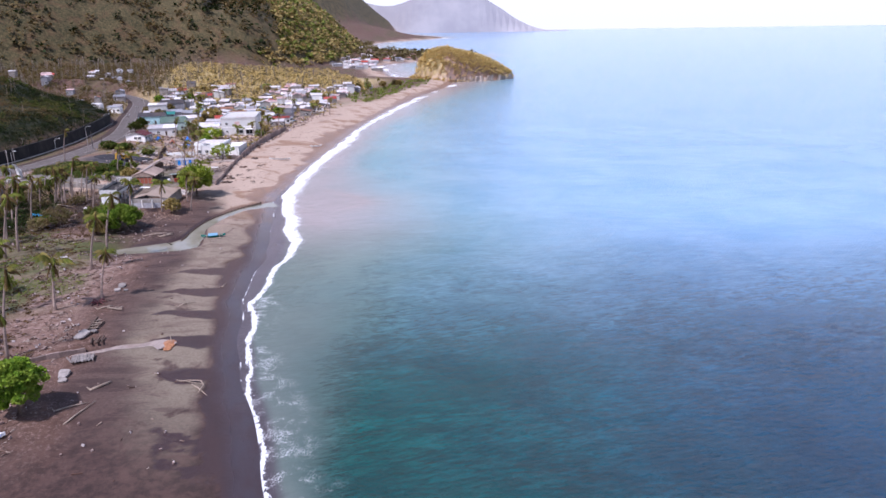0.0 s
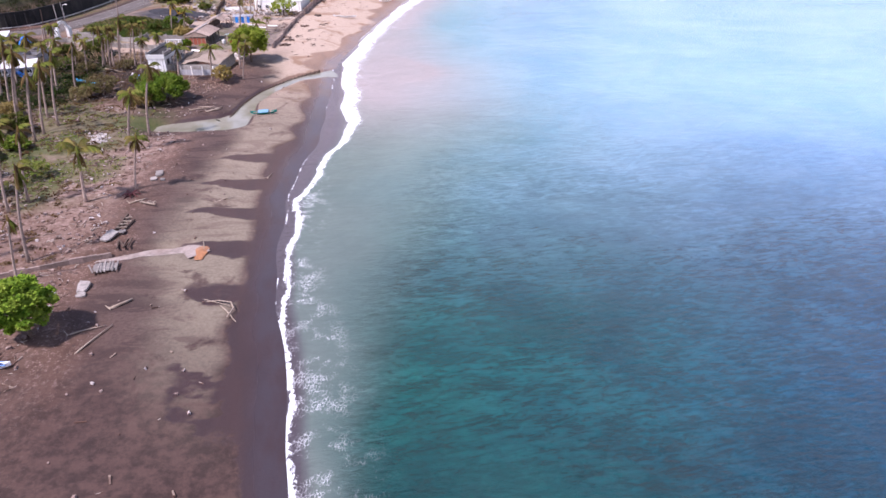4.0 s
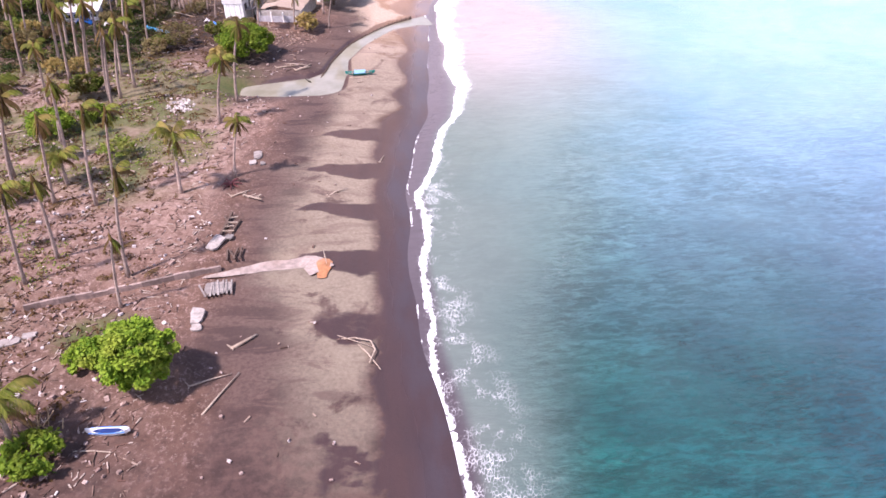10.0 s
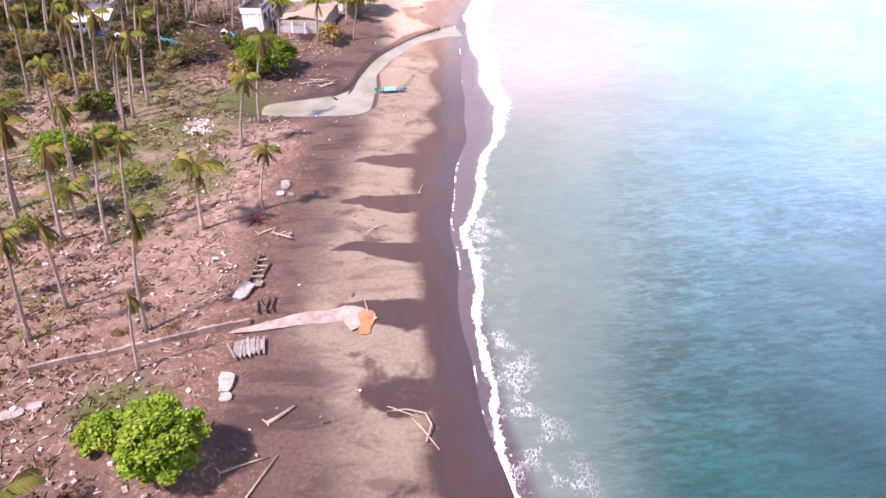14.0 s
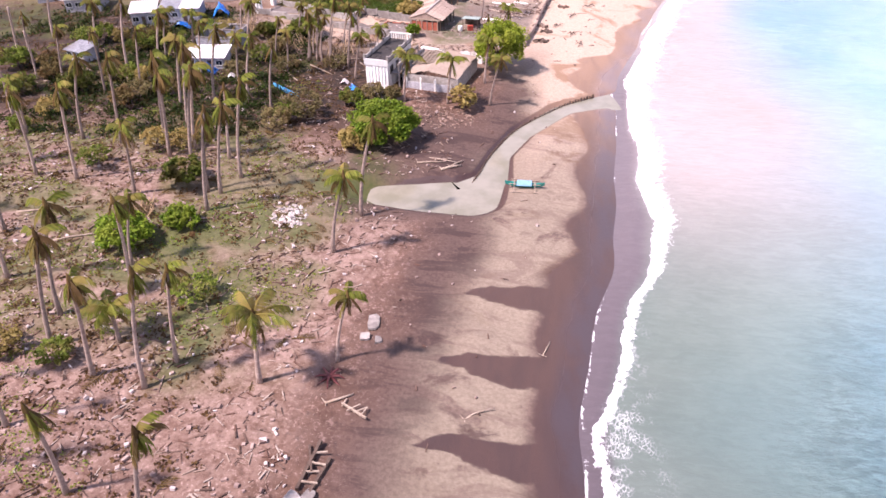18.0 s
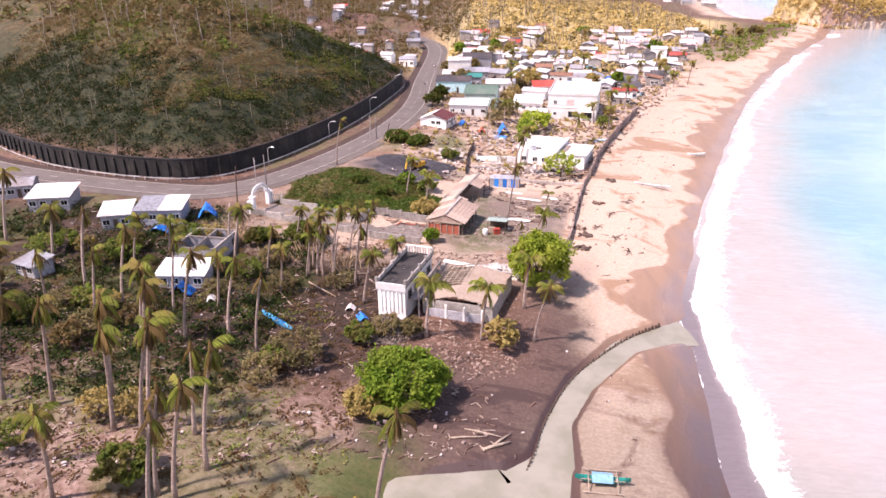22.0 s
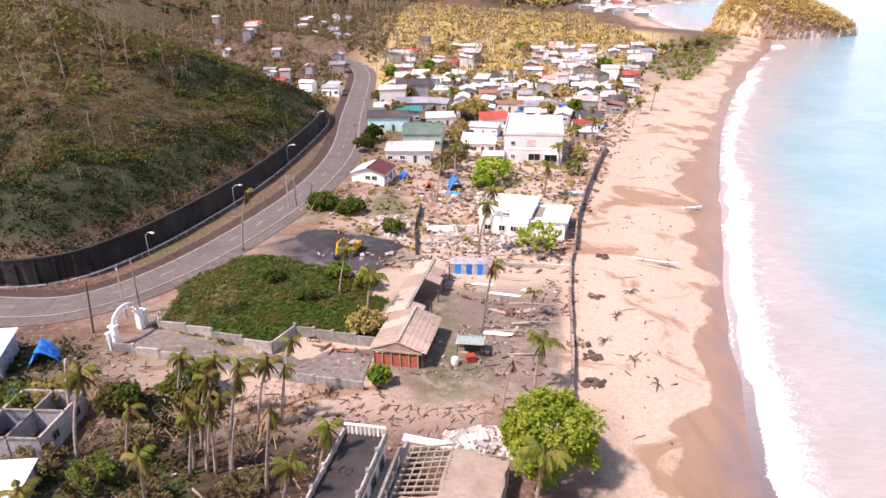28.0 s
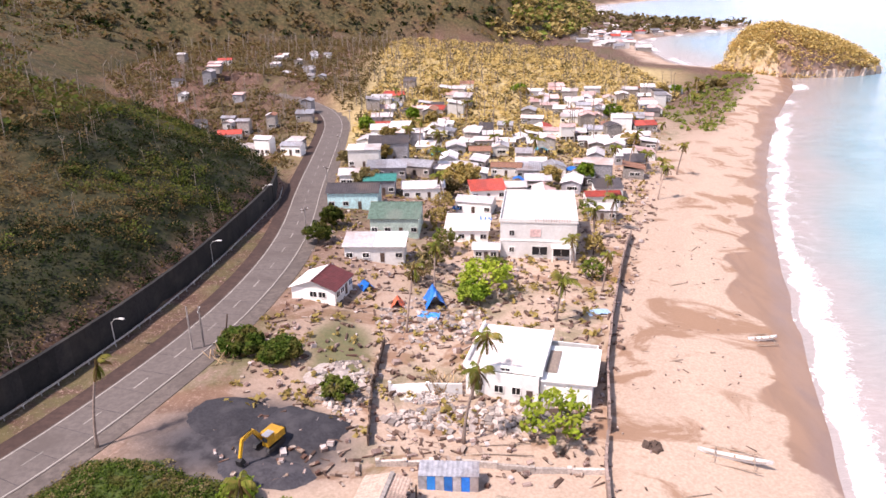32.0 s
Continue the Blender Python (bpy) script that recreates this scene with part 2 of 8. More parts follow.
def land(x, y):
    """Height of the ground."""
    x, y = np.asarray(x, float), np.asarray(y, float)
    s = shore_x(y) - x
    z = np.interp(s, [-2000, -150, -40, -8, 0, 6, 14, 24, 60, 100], [-40, -12, -4, -0.7, 0.05, 0.75, 1.9, 2.5, 3.2, 3.6])
    rd, rs, _ = to_line(x, y, ROAD)
    inland = np.where(s > 30, 1.0, smooth(18, 30, s))
    z = z + inland * (1 - smooth(8, 42, rd)) * (road_z(x, y) - 3.4)
    z = z + inland * (0.5 * (fbm(x, y, 14, 3, 2) - 0.5)) * smooth(6, 14, rd)
    z = z + smooth(3, 14, s) * 0.5 * (fbm(x, y, 5, 3, 9) - 0.5) * smooth(6, 12, rd)
    # the valley floor behind the village rises gently
    hd, hs, _ = to_line(x, y, HILL)
    z = z + smooth(260, 600, y) * smooth(60, 260, s) * 14 * (hs <= 0)
    near_road = 1 - smooth(6.6, 11, rd)
    z = z * (1 - near_road) + (road_z(x, y) - 0.03) * near_road
    # the hill
    up = np.where(hs > 0, hd, 0.0)
    rise = np.interp(up, [0, 2, 12, 40, 90, 200, 450, 1000, 3000], [0, 3.0, 10, 24, 42, 72, 120, 190, 260])
    rise = rise * (0.75 + 0.5 * fbm(x, y, 120, 3, 12)) + smooth(4, 25, up) * 7 * (fbm(x, y, 26, 3, 7) - 0.5)
    far = smooth(560, 700, y)
    steep = np.interp(up, [0, 4, 60, 150, 400, 1000, 3000], [0, 4, 62, 125, 240, 330, 380]) * (0.85 + 0.3 * fbm(x, y, 120, 3, 12)) + smooth(10, 60, up) * 16 * (fbm(x, y, 70, 3, 7) - 0.5)
    rise = rise * (1 - far) + steep * far
    z = z + np.where(hs > 0, rise, 0)
    # wooded headland
    e = ((x - 242) / 47) ** 2 + ((y - 530) / 26) ** 2
    cap = np.clip(1.12 - e, -0.3, 1)
    z = np.where(e < 1.25, np.maximum(z, (28 - 0.26 * (x - 232)) * np.sign(cap) * np.abs(cap) ** 0.42 + 2 * (fbm(x, y, 12, 2, 1) - 0.5)), z)
    # creek, pool and ditch
    cd, _, cw = to_line(x, y, CREEK, CREEK_W)
    cut = (1 - smooth(cw * 0.75, cw * 1.25 + 0.8, cd)) * (0.12 + 0.88 * smooth(-13, -4, x))
    low = np.minimum(z, 0.9 + 0.10 * cd)
    z = z + (low - z) * smooth(-14, -4, x) * (s > 0)
    bed = 0.15 - 0.45 * smooth(24, 36, x)
    z = np.where(z > bed, z * (1 - cut) + bed * cut, z)
    dd, _, _ = to_line(x, y, DITCH)
    z = z - 1.0 * (1 - smooth(0.8, 2.2, dd)) * smooth(10, 16, s)
    # far mountains
    m = smooth(1900, 3400, y) * smooth(20, 500, s)
    z = z + np.where(s > 0, m * 260 * fbm(x, y, 700, 3, 20), 0)
    return z


def ground(x, y):
    return float(land(np.array([x]), np.array([y]))[0])


def axis_steps(lo, a, b, hi, fine, grow):
    mid = list(np.arange(a, b + 1e-6, fine))
    out, step, v = [], fine, b
    while v < hi:
        step *= grow
        v += step
        out.append(min(v, hi))
    back, step, v = [], fine, a
    while v > lo:
        step *= grow
        v -= step
        back.append(max(v, lo))
    return np.array(back[::-1] + mid + out)


def grid_mesh(name, xs, ys, height):
    gx, gy = np.meshgrid(xs, ys)
    z = height(gx, gy)
    co = np.stack([gx, gy, z], -1).reshape(-1, 3)
    w, h = len(xs), len(ys)
    i = (np.arange(h - 1)[:, None] * w + np.arange(w - 1)[None]).ravel()
    quads = np.stack([i, i + 1, i + 1 + w, i + w], -1)
    me = bpy.data.meshes.new(name)
    me.vertices.add(len(co))
    me.vertices.foreach_set("co", co.ravel())
    me.loops.add(quads.size)
    me.loops.foreach_set("vertex_index", quads.ravel().astype(np.int32))
    me.polygons.add(len(quads))
    me.polygons.foreach_set("loop_start", np.arange(0, quads.size, 4, dtype=np.int32))
    me.polygons.foreach_set("use_smooth", np.ones(len(quads), bool))
    me.update(calc_edges=True)
    return me, gx.ravel(), gy.ravel(), z.ravel()


def set_attr(me, name, values):
    a = me.attributes.new(name, "FLOAT", "POINT")
    a.data.foreach_set("value", np.asarray(values, np.float32))


GX = axis_steps(-4200, -95, 66, 4200, 0.9, 1.07)
GY = axis_steps(-1500, -125, 225, 4600, 0.9, 1.055)
GX = np.unique(np.r_[GX, np.arange(182, 300, 4.0)])
GY = np.unique(np.r_[GY, np.arange(488, 572, 3.0)])
me, gx, gy, gz = grid_mesh("ground", GX, GY, land)
s = shore_x(gy) - gx
rd, rs, _ = to_line(gx, gy, ROAD)
hd, hs, _ = to_line(gx, gy, HILL)
cd, _, cw = to_line(gx, gy, CREEK, CREEK_W)
wig = 5 * (fbm(gx, gy, 7, 3, 30) - 0.5)
cusp = 1.6 * np.sin(gy / 2.6 + 1.5 * np.sin(gy / 11)) * smooth(-60, -30, gy) + 4.0 * (vnoise(gy, 0 * gy, 8, 33) - 0.5)
wet = np.clip((5.6 + 1.9 * smooth(40, 90, gy) + 16 * (fbm(gx * 0.45, gy, 13, 4, 37) - 0.5) * smooth(52, 75, gy) - s - 0.5 * wig - 0.7 * cusp) / 4 + 0.5, 0, 1)
# beach cusps: dark wet hollows run inland between rounded lobes of paler sand
rough = fbm(gx * 0.5, gy, 5, 4, 34) - 0.5
ph = (gy + 9.5 + 5 * rough) / 12.4
hollow_w = 3.3 * (1 - smooth(5, 20, s + 3 * rough)) + 0.15
hollow = (1 - smooth(0.55, 1.25, 12.4 * np.abs(ph - np.round(ph)) / hollow_w)) * (1 - smooth(15, 20, s + 8 * rough)) * smooth(-62, -50, gy) * (1 - smooth(-5, 0, gy))
patch = smooth(0.50, 0.62, fbm(gx * 0.6 + 0.2 * gy, gy, 6.5, 4, 36)) * (1 - smooth(12, 17, s + wig)) * (1 - smooth(-62, -48, gy)) * smooth(-100, -85, gy)
wet = np.maximum(wet, 0.74 * hollow)
wet = np.maximum(wet, 0.66 * patch)
wet = np.maximum(wet, (1 - smooth(cw + 0.3, cw + 1.6, cd)) * smooth(-8, 2, gx))
set_attr(me, "wet", wet)
set_attr(me, "berm", smooth(5.6, 7.4, s + 0.5 * wig + 0.7 * cusp) * (1 - smooth(12, 22, s + 1.5 * wig + 9 * (fbm(gx, gy, 15, 3, 35) - 0.5))) * smooth(-98, -80, gy))
wall_x = np.interp(gy, [80, 92, 108, 124], [16.3, 18.3, 20.5, 23.2])
set_attr(me, "yard", smooth(76, 86, gy + wig) * (1 - smooth(108, 119, gy + wig)) * smooth(-12, -6, gx) * (1 - smooth(-2.5, -0.3, gx - wall_x)))
# south: sand and soil coloured darker towards the south end
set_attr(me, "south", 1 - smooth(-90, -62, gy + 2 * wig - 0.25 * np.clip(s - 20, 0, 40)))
set_attr(me, "grove", smooth(24, 34, s) * (1 - smooth(22, 40, gy + wig)) * (0.3 + 0.7 * smooth(-58, -22, gy + 2 * wig)))
# dry: sand colour runs from dark brown in the south to pale peach northwards
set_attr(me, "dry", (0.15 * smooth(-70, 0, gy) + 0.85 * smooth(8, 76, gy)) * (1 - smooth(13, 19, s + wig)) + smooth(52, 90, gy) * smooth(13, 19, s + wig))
# wet film by the water: smoother, with lilac sky sheen in its colour
set_attr(me, "sheen_film", (1 - smooth(1.5, 5.0, s + 0.4 * wig)) * (s > -30) * (1 - 0.5 * smooth(50, 95, gy)))
sand = 1 - smooth(20, 30, s + 1.5 * wig)
yard = smooth(60, 72, gy) * (1 - smooth(128, 150, gy)) * (1 - smooth(26, 40, s + wig)) + smooth(4, 9, gy) * (1 - smooth(34, 48, gy)) * smooth(-16, -8, gx)
yard = np.maximum(yard, smooth(66, 80, gy) * (1 - smooth(300, 420, gy)) * (1 - smooth(60, 115, s + 2 * wig)) * 0.92)
set_attr(me, "sand", np.clip(np.maximum(sand, yard), 0, 1))
green = smooth(0.5, 0.72, fbm(gx, gy, 16, 3, 40)) * smooth(28, 42, s)


def blob(x, y, rx, ry, soft=0.5):
    e = np.hypot((gx - x) / rx, (gy - y) / ry) + 0.35 * (fbm(gx, gy, 6, 3, 44) - 0.5)
    return 1 - smooth(1 - soft, 1 + soft * 0.3, e)


LOT = [(-45, 96), (-27, 92.5), (-23, 97.5), (-13, 96), (-11.5, 108), (-17, 116), (-30, 121), (-39, 122), (-45, 110)]


def in_lot(x, y, grow=0.0):
    """Whether points lie on the grass lot, with a ragged edge."""
    d, _, _ = to_line(x, y, LOT + LOT[:1])
    odd = np.zeros(np.shape(x), bool)
    for (ax, ay), (bx, by) in zip(LOT, LOT[1:] + LOT[:1]):
        odd ^= ((ay > y) != (by > y)) & (x < (bx - ax) * (y - ay) / (by - ay + 1e-9) + ax)
    return np.where(odd, d, -d) + 3.0 * (fbm(x, y, 5, 3, 44) - 0.5) + grow > 0


lawn = in_lot(gx, gy, 0.4) * 1.0
for q in ((-22, 2, 14, 9), (-33, -6, 12, 9), (-20, -18, 5, 14), (-12, -60, 6, 4), (-28, 150, 7, 6), (-13, 150, 6, 12), (-11, 15, 7, 6)):
    lawn = np.maximum(lawn, 0.75 * blob(*q))
meadow = smooth(0.40, 0.56, fbm(gx, gy, 10, 3, 41)) * smooth(-30, -18, gy) * (1 - smooth(24, 36, gy)) * (1 - smooth(-10, -5, gx)) * (gx > -75)
lawn = np.maximum(lawn, 0.5 * meadow)
set_attr(me, "grass", np.clip(lawn, 0, 1))
# dark reddish grove soil, with cloud shade put into its colour
set_attr(me, "shaded_soil", smooth(24, 44, gy + wig) * (1 - smooth(86, 96, gy)) * (1 - smooth(-16, -9, gx)) * smooth(0.3, 0.6, fbm(gx, gy, 9, 3, 48) + 0.24))
set_attr(me, "scrub", np.clip(green * 0.6, 0, 1) * (hs <= 0))
set_attr(me, "hill", ((hs > 0) * smooth(1, 8, hd)))
set_attr(me, "gold", (((gx - 242) / 47) ** 2 + ((gy - 530) / 26) ** 2 < 1.1) + smooth(230, 300, gy) * (hs <= 0) * smooth(50, 90, s) * (1 - smooth(560, 640, gy)) * smooth(-60, -20, gx))
set_attr(me, "gravel", np.clip(blob(-21, 127, 16, 10), 0, 1))
set_attr(me, "far", smooth(480, 1300, gy))
# where the lower slope's shade is put into the ground colour
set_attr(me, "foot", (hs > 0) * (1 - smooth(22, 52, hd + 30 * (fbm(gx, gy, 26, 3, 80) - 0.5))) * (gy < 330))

n = Nodes("beach_and_soil", 0.85, 0, 0.35)
fine = n.noise(2.2, 6, 0.7)
mid = n.noise(0.35, 5, 0.65)
big = n.noise(0.07, 4, 0.6)
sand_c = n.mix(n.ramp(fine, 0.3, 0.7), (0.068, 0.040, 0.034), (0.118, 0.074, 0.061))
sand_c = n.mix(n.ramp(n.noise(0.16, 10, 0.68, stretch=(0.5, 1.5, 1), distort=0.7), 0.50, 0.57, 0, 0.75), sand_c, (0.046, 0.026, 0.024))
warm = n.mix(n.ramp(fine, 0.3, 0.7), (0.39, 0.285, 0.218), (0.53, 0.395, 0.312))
warm = n.mix(n.ramp(n.noise(0.07, 9, 0.66, stretch=(0.9, 1.1, 1), distort=0.9), 0.52, 0.60, 0, 0.85), warm, (0.27, 0.155, 0.095))
berm_c = n.mix(n.ramp(fine, 0.3, 0.7), (0.18, 0.14, 0.104), (0.25, 0.20, 0.15))
berm_c = n.mix(n.ramp(n.noise(0.2, 10, 0.7, stretch=(0.45, 1.3, 1), distort=1.0), 0.50, 0.62, 0, 0.6), berm_c, (0.105, 0.064, 0.054))
sand_c = n.mix(n.maths("MULTIPLY", n.attr("berm"), n.ramp(n.noise(0.11, 6, 0.65, distort=0.8), 0.36, 0.46)), sand_c, berm_c)
speck = n.ramp(n.noise(1.7, 8, 0.8), 0.60, 0.66, 0, 0.7)
sand_c = n.mix(speck, sand_c, (0.06, 0.038, 0.032))
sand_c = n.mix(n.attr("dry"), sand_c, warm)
soil = n.mix(n.ramp(mid, 0.3, 0.7), (0.075, 0.036, 0.023), (0.15, 0.082, 0.058))
soil = n.mix(n.ramp(n.noise(1.3, 5, 0.75), 0.52, 0.66), soil, (0.27, 0.172, 0.145))
soil = n.mix(n.ramp(n.noise(0.9, 5, 0.75, stretch=(1, 1, 1, 1.1)), 0.55, 0.7), soil, (0.042, 0.024, 0.019))
# soil tone that includes the grove's shade
shaded_soil = n.mix(n.ramp(n.noise(0.8, 6, 0.75), 0.35, 0.65), (0.014, 0.010, 0.007), (0.062, 0.034, 0.024))
pale_soil = n.mix(n.ramp(n.noise(0.55, 6, 0.75), 0.36, 0.62), (0.14, 0.078, 0.058), (0.35, 0.24, 0.20))
soil = n.mix(n.maths("MULTIPLY", n.attr("grove"), 0.75), soil, pale_soil)
grit = n.noise(2.6, 6, 0.8)
soil = n.mix(n.ramp(grit, 0.56, 0.66, 0, 0.7), soil, (0.42, 0.31, 0.27))
soil = n.mix(n.ramp(grit, 0.44, 0.34, 0, 0.75), soil, (0.05, 0.026, 0.022))
soil = n.mix(n.attr("shaded_soil"), soil, shaded_soil)
grass_c = n.mix(n.ramp(fine, 0.3, 0.7), (0.036, 0.066, 0.010), (0.075, 0.10, 0.018))
grass_c = n.mix(n.ramp(mid, 0.45, 0.7), grass_c, (0.10, 0.09, 0.03))
hill_c = n.mix(n.ramp(mid, 0.35, 0.65), (0.03, 0.03, 0.008), (0.08, 0.058, 0.022))
hill_c = n.mix(n.ramp(big, 0.45, 0.65), hill_c, (0.095, 0.05, 0.022))
hill_c = n.mix(n.ramp(n.noise(0.45, 8, 0.75), 0.46, 0.62, 0, 0.85), hill_c, (0.15, 0.112, 0.05))
hill_c = n.mix(n.ramp(n.noise(0.28, 8, 0.75, distort=0.8), 0.50, 0.60, 0, 0.9), hill_c, (0.020, 0.024, 0.007))
c = n.mix(n.attr("sand"), soil, sand_c)
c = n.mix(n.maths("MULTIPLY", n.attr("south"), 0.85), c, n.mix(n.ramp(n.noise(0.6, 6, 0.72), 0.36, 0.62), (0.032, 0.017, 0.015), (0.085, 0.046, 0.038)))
c = n.mix(n.maths("MULTIPLY", n.attr("yard"), n.ramp(mid, 0.25, 0.6, 0.6, 0.95)), c, n.mix(n.ramp(fine, 0.3, 0.7), (0.115, 0.086, 0.074), (0.19, 0.15, 0.13)))
c = n.mix(n.maths("MULTIPLY", n.attr("scrub"), n.ramp(mid, 0.35, 0.6)), c, grass_c)
c = n.mix(n.maths("MULTIPLY", n.attr("grass"), n.ramp(mid, 0.15, 0.4)), c, grass_c)
c = n.mix(n.attr("gravel"), c, n.mix(n.ramp(mid, 0.35, 0.65), (0.025, 0.023, 0.028), (0.075, 0.068, 0.074)))
hill_c = n.mix(n.maths("MULTIPLY", n.attr("far"), 0.7), hill_c, n.mix(n.ramp(n.noise(0.06, 8, 0.75), 0.42, 0.58), (0.055, 0.045, 0.022), (0.17, 0.125, 0.062)))
# ground colour darkened for the shaded foot of the slope
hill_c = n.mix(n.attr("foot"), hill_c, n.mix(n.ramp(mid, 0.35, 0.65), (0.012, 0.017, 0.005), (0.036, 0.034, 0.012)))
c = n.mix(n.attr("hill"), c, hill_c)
c = n.mix(n.attr("gold"), c, n.mix(n.ramp(mid, 0.35, 0.65), (0.32, 0.24, 0.11), (0.50, 0.385, 0.19)))
damp = n.ramp(n.maths("ADD", n.attr("wet"), n.maths("MULTIPLY", n.maths("SUBTRACT", n.noise(0.5, 9, 0.7, stretch=(0.7, 1.4, 1), distort=0.5), 0.5), 0.6)), 0.43, 0.60)
wet_c = n.mix(n.attr("dry"), (0.056, 0.031, 0.029), (0.30, 0.185, 0.125))
wet_c = n.mix(n.ramp(n.noise(0.25, 8, 0.65, stretch=(1.3, 0.35, 1), distort=0.6), 0.42, 0.62, 0, 0.7), wet_c, n.mix(n.attr("dry"), (0.045, 0.027, 0.027), (0.24, 0.15, 0.105)))
c = n.mix(damp, c, wet_c)
# lilac reflection of the sky mixed into the wet sand's colour
c = n.mix(n.maths("MULTIPLY", n.attr("sheen_film"), n.ramp(n.noise(0.18, 7, 0.6, stretch=(1.2, 0.5, 1)), 0.35, 0.6, 0.25, 0.8)), c, n.mix(n.attr("dry"), (0.058, 0.046, 0.053), (0.18, 0.14, 0.15)))
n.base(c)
n.rough(n.maths("SUBTRACT", n.ramp(damp, 0.2, 1.0, 0.88, 0.5), n.maths("MULTIPLY", n.attr("sheen_film"), 0.36)))
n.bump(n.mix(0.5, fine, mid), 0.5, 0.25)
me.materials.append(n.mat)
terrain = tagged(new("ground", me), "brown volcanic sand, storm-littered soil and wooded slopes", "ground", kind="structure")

# ---- the sea ----
SX = axis_steps(-700, 14, 62, 4900, 0.6, 1.075)
SY = axis_steps(-1500, -110, 230, 4900, 1.1, 1.075)


def swell(x, y):
    d = x - shore_x(y)
    w = 0.10 * (fbm(x, y * 0.6, 6, 3, 50) - 0.5) * smooth(0, 25, d) * (1 - smooth(150, 400, d))
    return w + 0.25 * np.exp(-((d - 2.5 - 1.5 * np.sin(y / 23)) / 1.3) ** 2) * (0.4 + 0.9 * fbm(x, y, 14, 2, 51))


me, gx, gy, gz = grid_mesh("sea", SX, SY, swell)
d = gx - shore_x(gy)
set_attr(me, "off", d)
cl = 14 * (fbm(gx, gy, 55, 4, 60) - 0.5) + 6 * (fbm(gx, gy, 17, 3, 61) - 0.5)
silt_w = np.interp(gy, [-200, -90, -50, -20, 10, 55, 105, 200, 300, 600], [6, 9, 32, 44, 54, 56, 30, 28, 36, 60])
plume = np.exp(-(((gx - 52 + 6 * np.sin(gy / 9)) / 12) ** 2 + ((gy - 58) / 13) ** 2) * 1.6)
set_attr(me, "silt", np.clip((1 - smooth(0.15, 1.05, (d + cl) / silt_w)) + 0.8 * plume, 0, 1))
# pale: sky reflection painted into the water colour, stronger northwards
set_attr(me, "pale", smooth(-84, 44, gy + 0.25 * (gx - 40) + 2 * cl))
# pinkish inshore water: silt colour and sky glare in one tone
set_attr(me, "silt_glare", smooth(-14, 38, gy + cl + 0.2 * d))
set_attr(me, "deep", smooth(12, 120, d + 1.6 * cl + 0.25 * np.clip(-gy, 0, 200)))
t1 = vnoise(gy, 0 * gy, 6, 70) - 0.5
t2 = vnoise(gy, 0 * gy, 19, 71) - 0.5
front = np.interp(gy, [-100, -50, -20, 11, 40, 61, 92, 120, 300], [0.2, 0.8, 3.0, 5.5, 4.5, 2.5, 1.5, 1.6, 1.5]) + 1.6 * t1 + 2.5 * t2
wid = np.interp(gy, [-100, -50, 0, 40, 120, 300], [1.4, 1.2, 2.0, 5.2, 4.8, 6.5]) * (0.75 + 0.9 * vnoise(gy, 0 * gy, 27, 72))
u = (d - front) / wid
foam = smooth(-0.12, 0.06, u) * (1 - 0.85 * smooth(0.10, 1.15, u))
foam = np.where(u > 1.35, 0, foam)
foam2 = smooth(-0.4, 0, d - 0.1 + 1.0 * t1) * (1 - smooth(0.1, 0.55, d - 0.1 + 1.0 * t1)) * smooth(0.3, 0.6, vnoise(gy, 0 * gy, 15, 73))
lace = smooth(-0.6, 0.6, d - front) * (1 - smooth(4, np.interp(gy, [-100, -60, 0, 60, 200], [13, 9, 7, 12, 14]), d + 3 * t2))
set_attr(me, "foam", np.clip(np.maximum(foam, 0.8 * foam2), 0, 1))
set_attr(me, "lace", np.clip(lace, 0, 1))
# thin swash over sand, tinted lilac to stand in for reflected sky
set_attr(me, "thin", (1 - smooth(0.55, 1.15, d / np.maximum(front + 0.8, 3.0))) * (1 - smooth(60, 110, gy)))
n = Nodes("sea_water", 0.12, 0, 0.26)
wob = n.noise(0.03, 7, 0.66, distort=0.4)
deep_c = n.mix(n.ramp(wob, 0.25, 0.75), (0.0, 0.026, 0.070), (0.0, 0.055, 0.125))
mid_c = n.mix(n.ramp(wob, 0.25, 0.75), (0.0, 0.042, 0.042), (0.006, 0.096, 0.082))
c = n.mix(n.attr("deep"), mid_c, deep_c)
# water colour with the bright sky's reflection already mixed in
sky_glare_c = n.mix(n.attr("deep"), n.mix(n.ramp(wob, 0.25, 0.75), (0.16, 0.30, 0.33), (0.25, 0.38, 0.40)), n.mix(n.ramp(wob, 0.25, 0.75), (0.17, 0.345, 0.56), (0.27, 0.44, 0.65)))
c = n.mix(n.attr("pale"), c, sky_glare_c)
c = n.mix(n.attr("silt"), c, n.mix(n.attr("pale"), (0.135, 0.16, 0.145), n.mix(n.attr("silt_glare"), n.mix(n.ramp(wob, 0.3, 0.7), (0.12, 0.165, 0.140), (0.18, 0.225, 0.19)), n.mix(n.ramp(wob, 0.3, 0.7), (0.41, 0.34, 0.328), (0.345, 0.305, 0.292)))))
c = n.mix(n.attr("thin"), c, n.mix(n.attr("pale"), (0.075, 0.060, 0.068), (0.165, 0.135, 0.145)))
calm = n.maths("MAXIMUM", n.attr("silt"), n.maths("MULTIPLY", n.attr("pale"), 0.75))
gust = n.ramp(n.noise(0.035, 5, 0.6, stretch=(0.6, 1.3, 1, 0.4), distort=0.8), 0.38, 0.64)
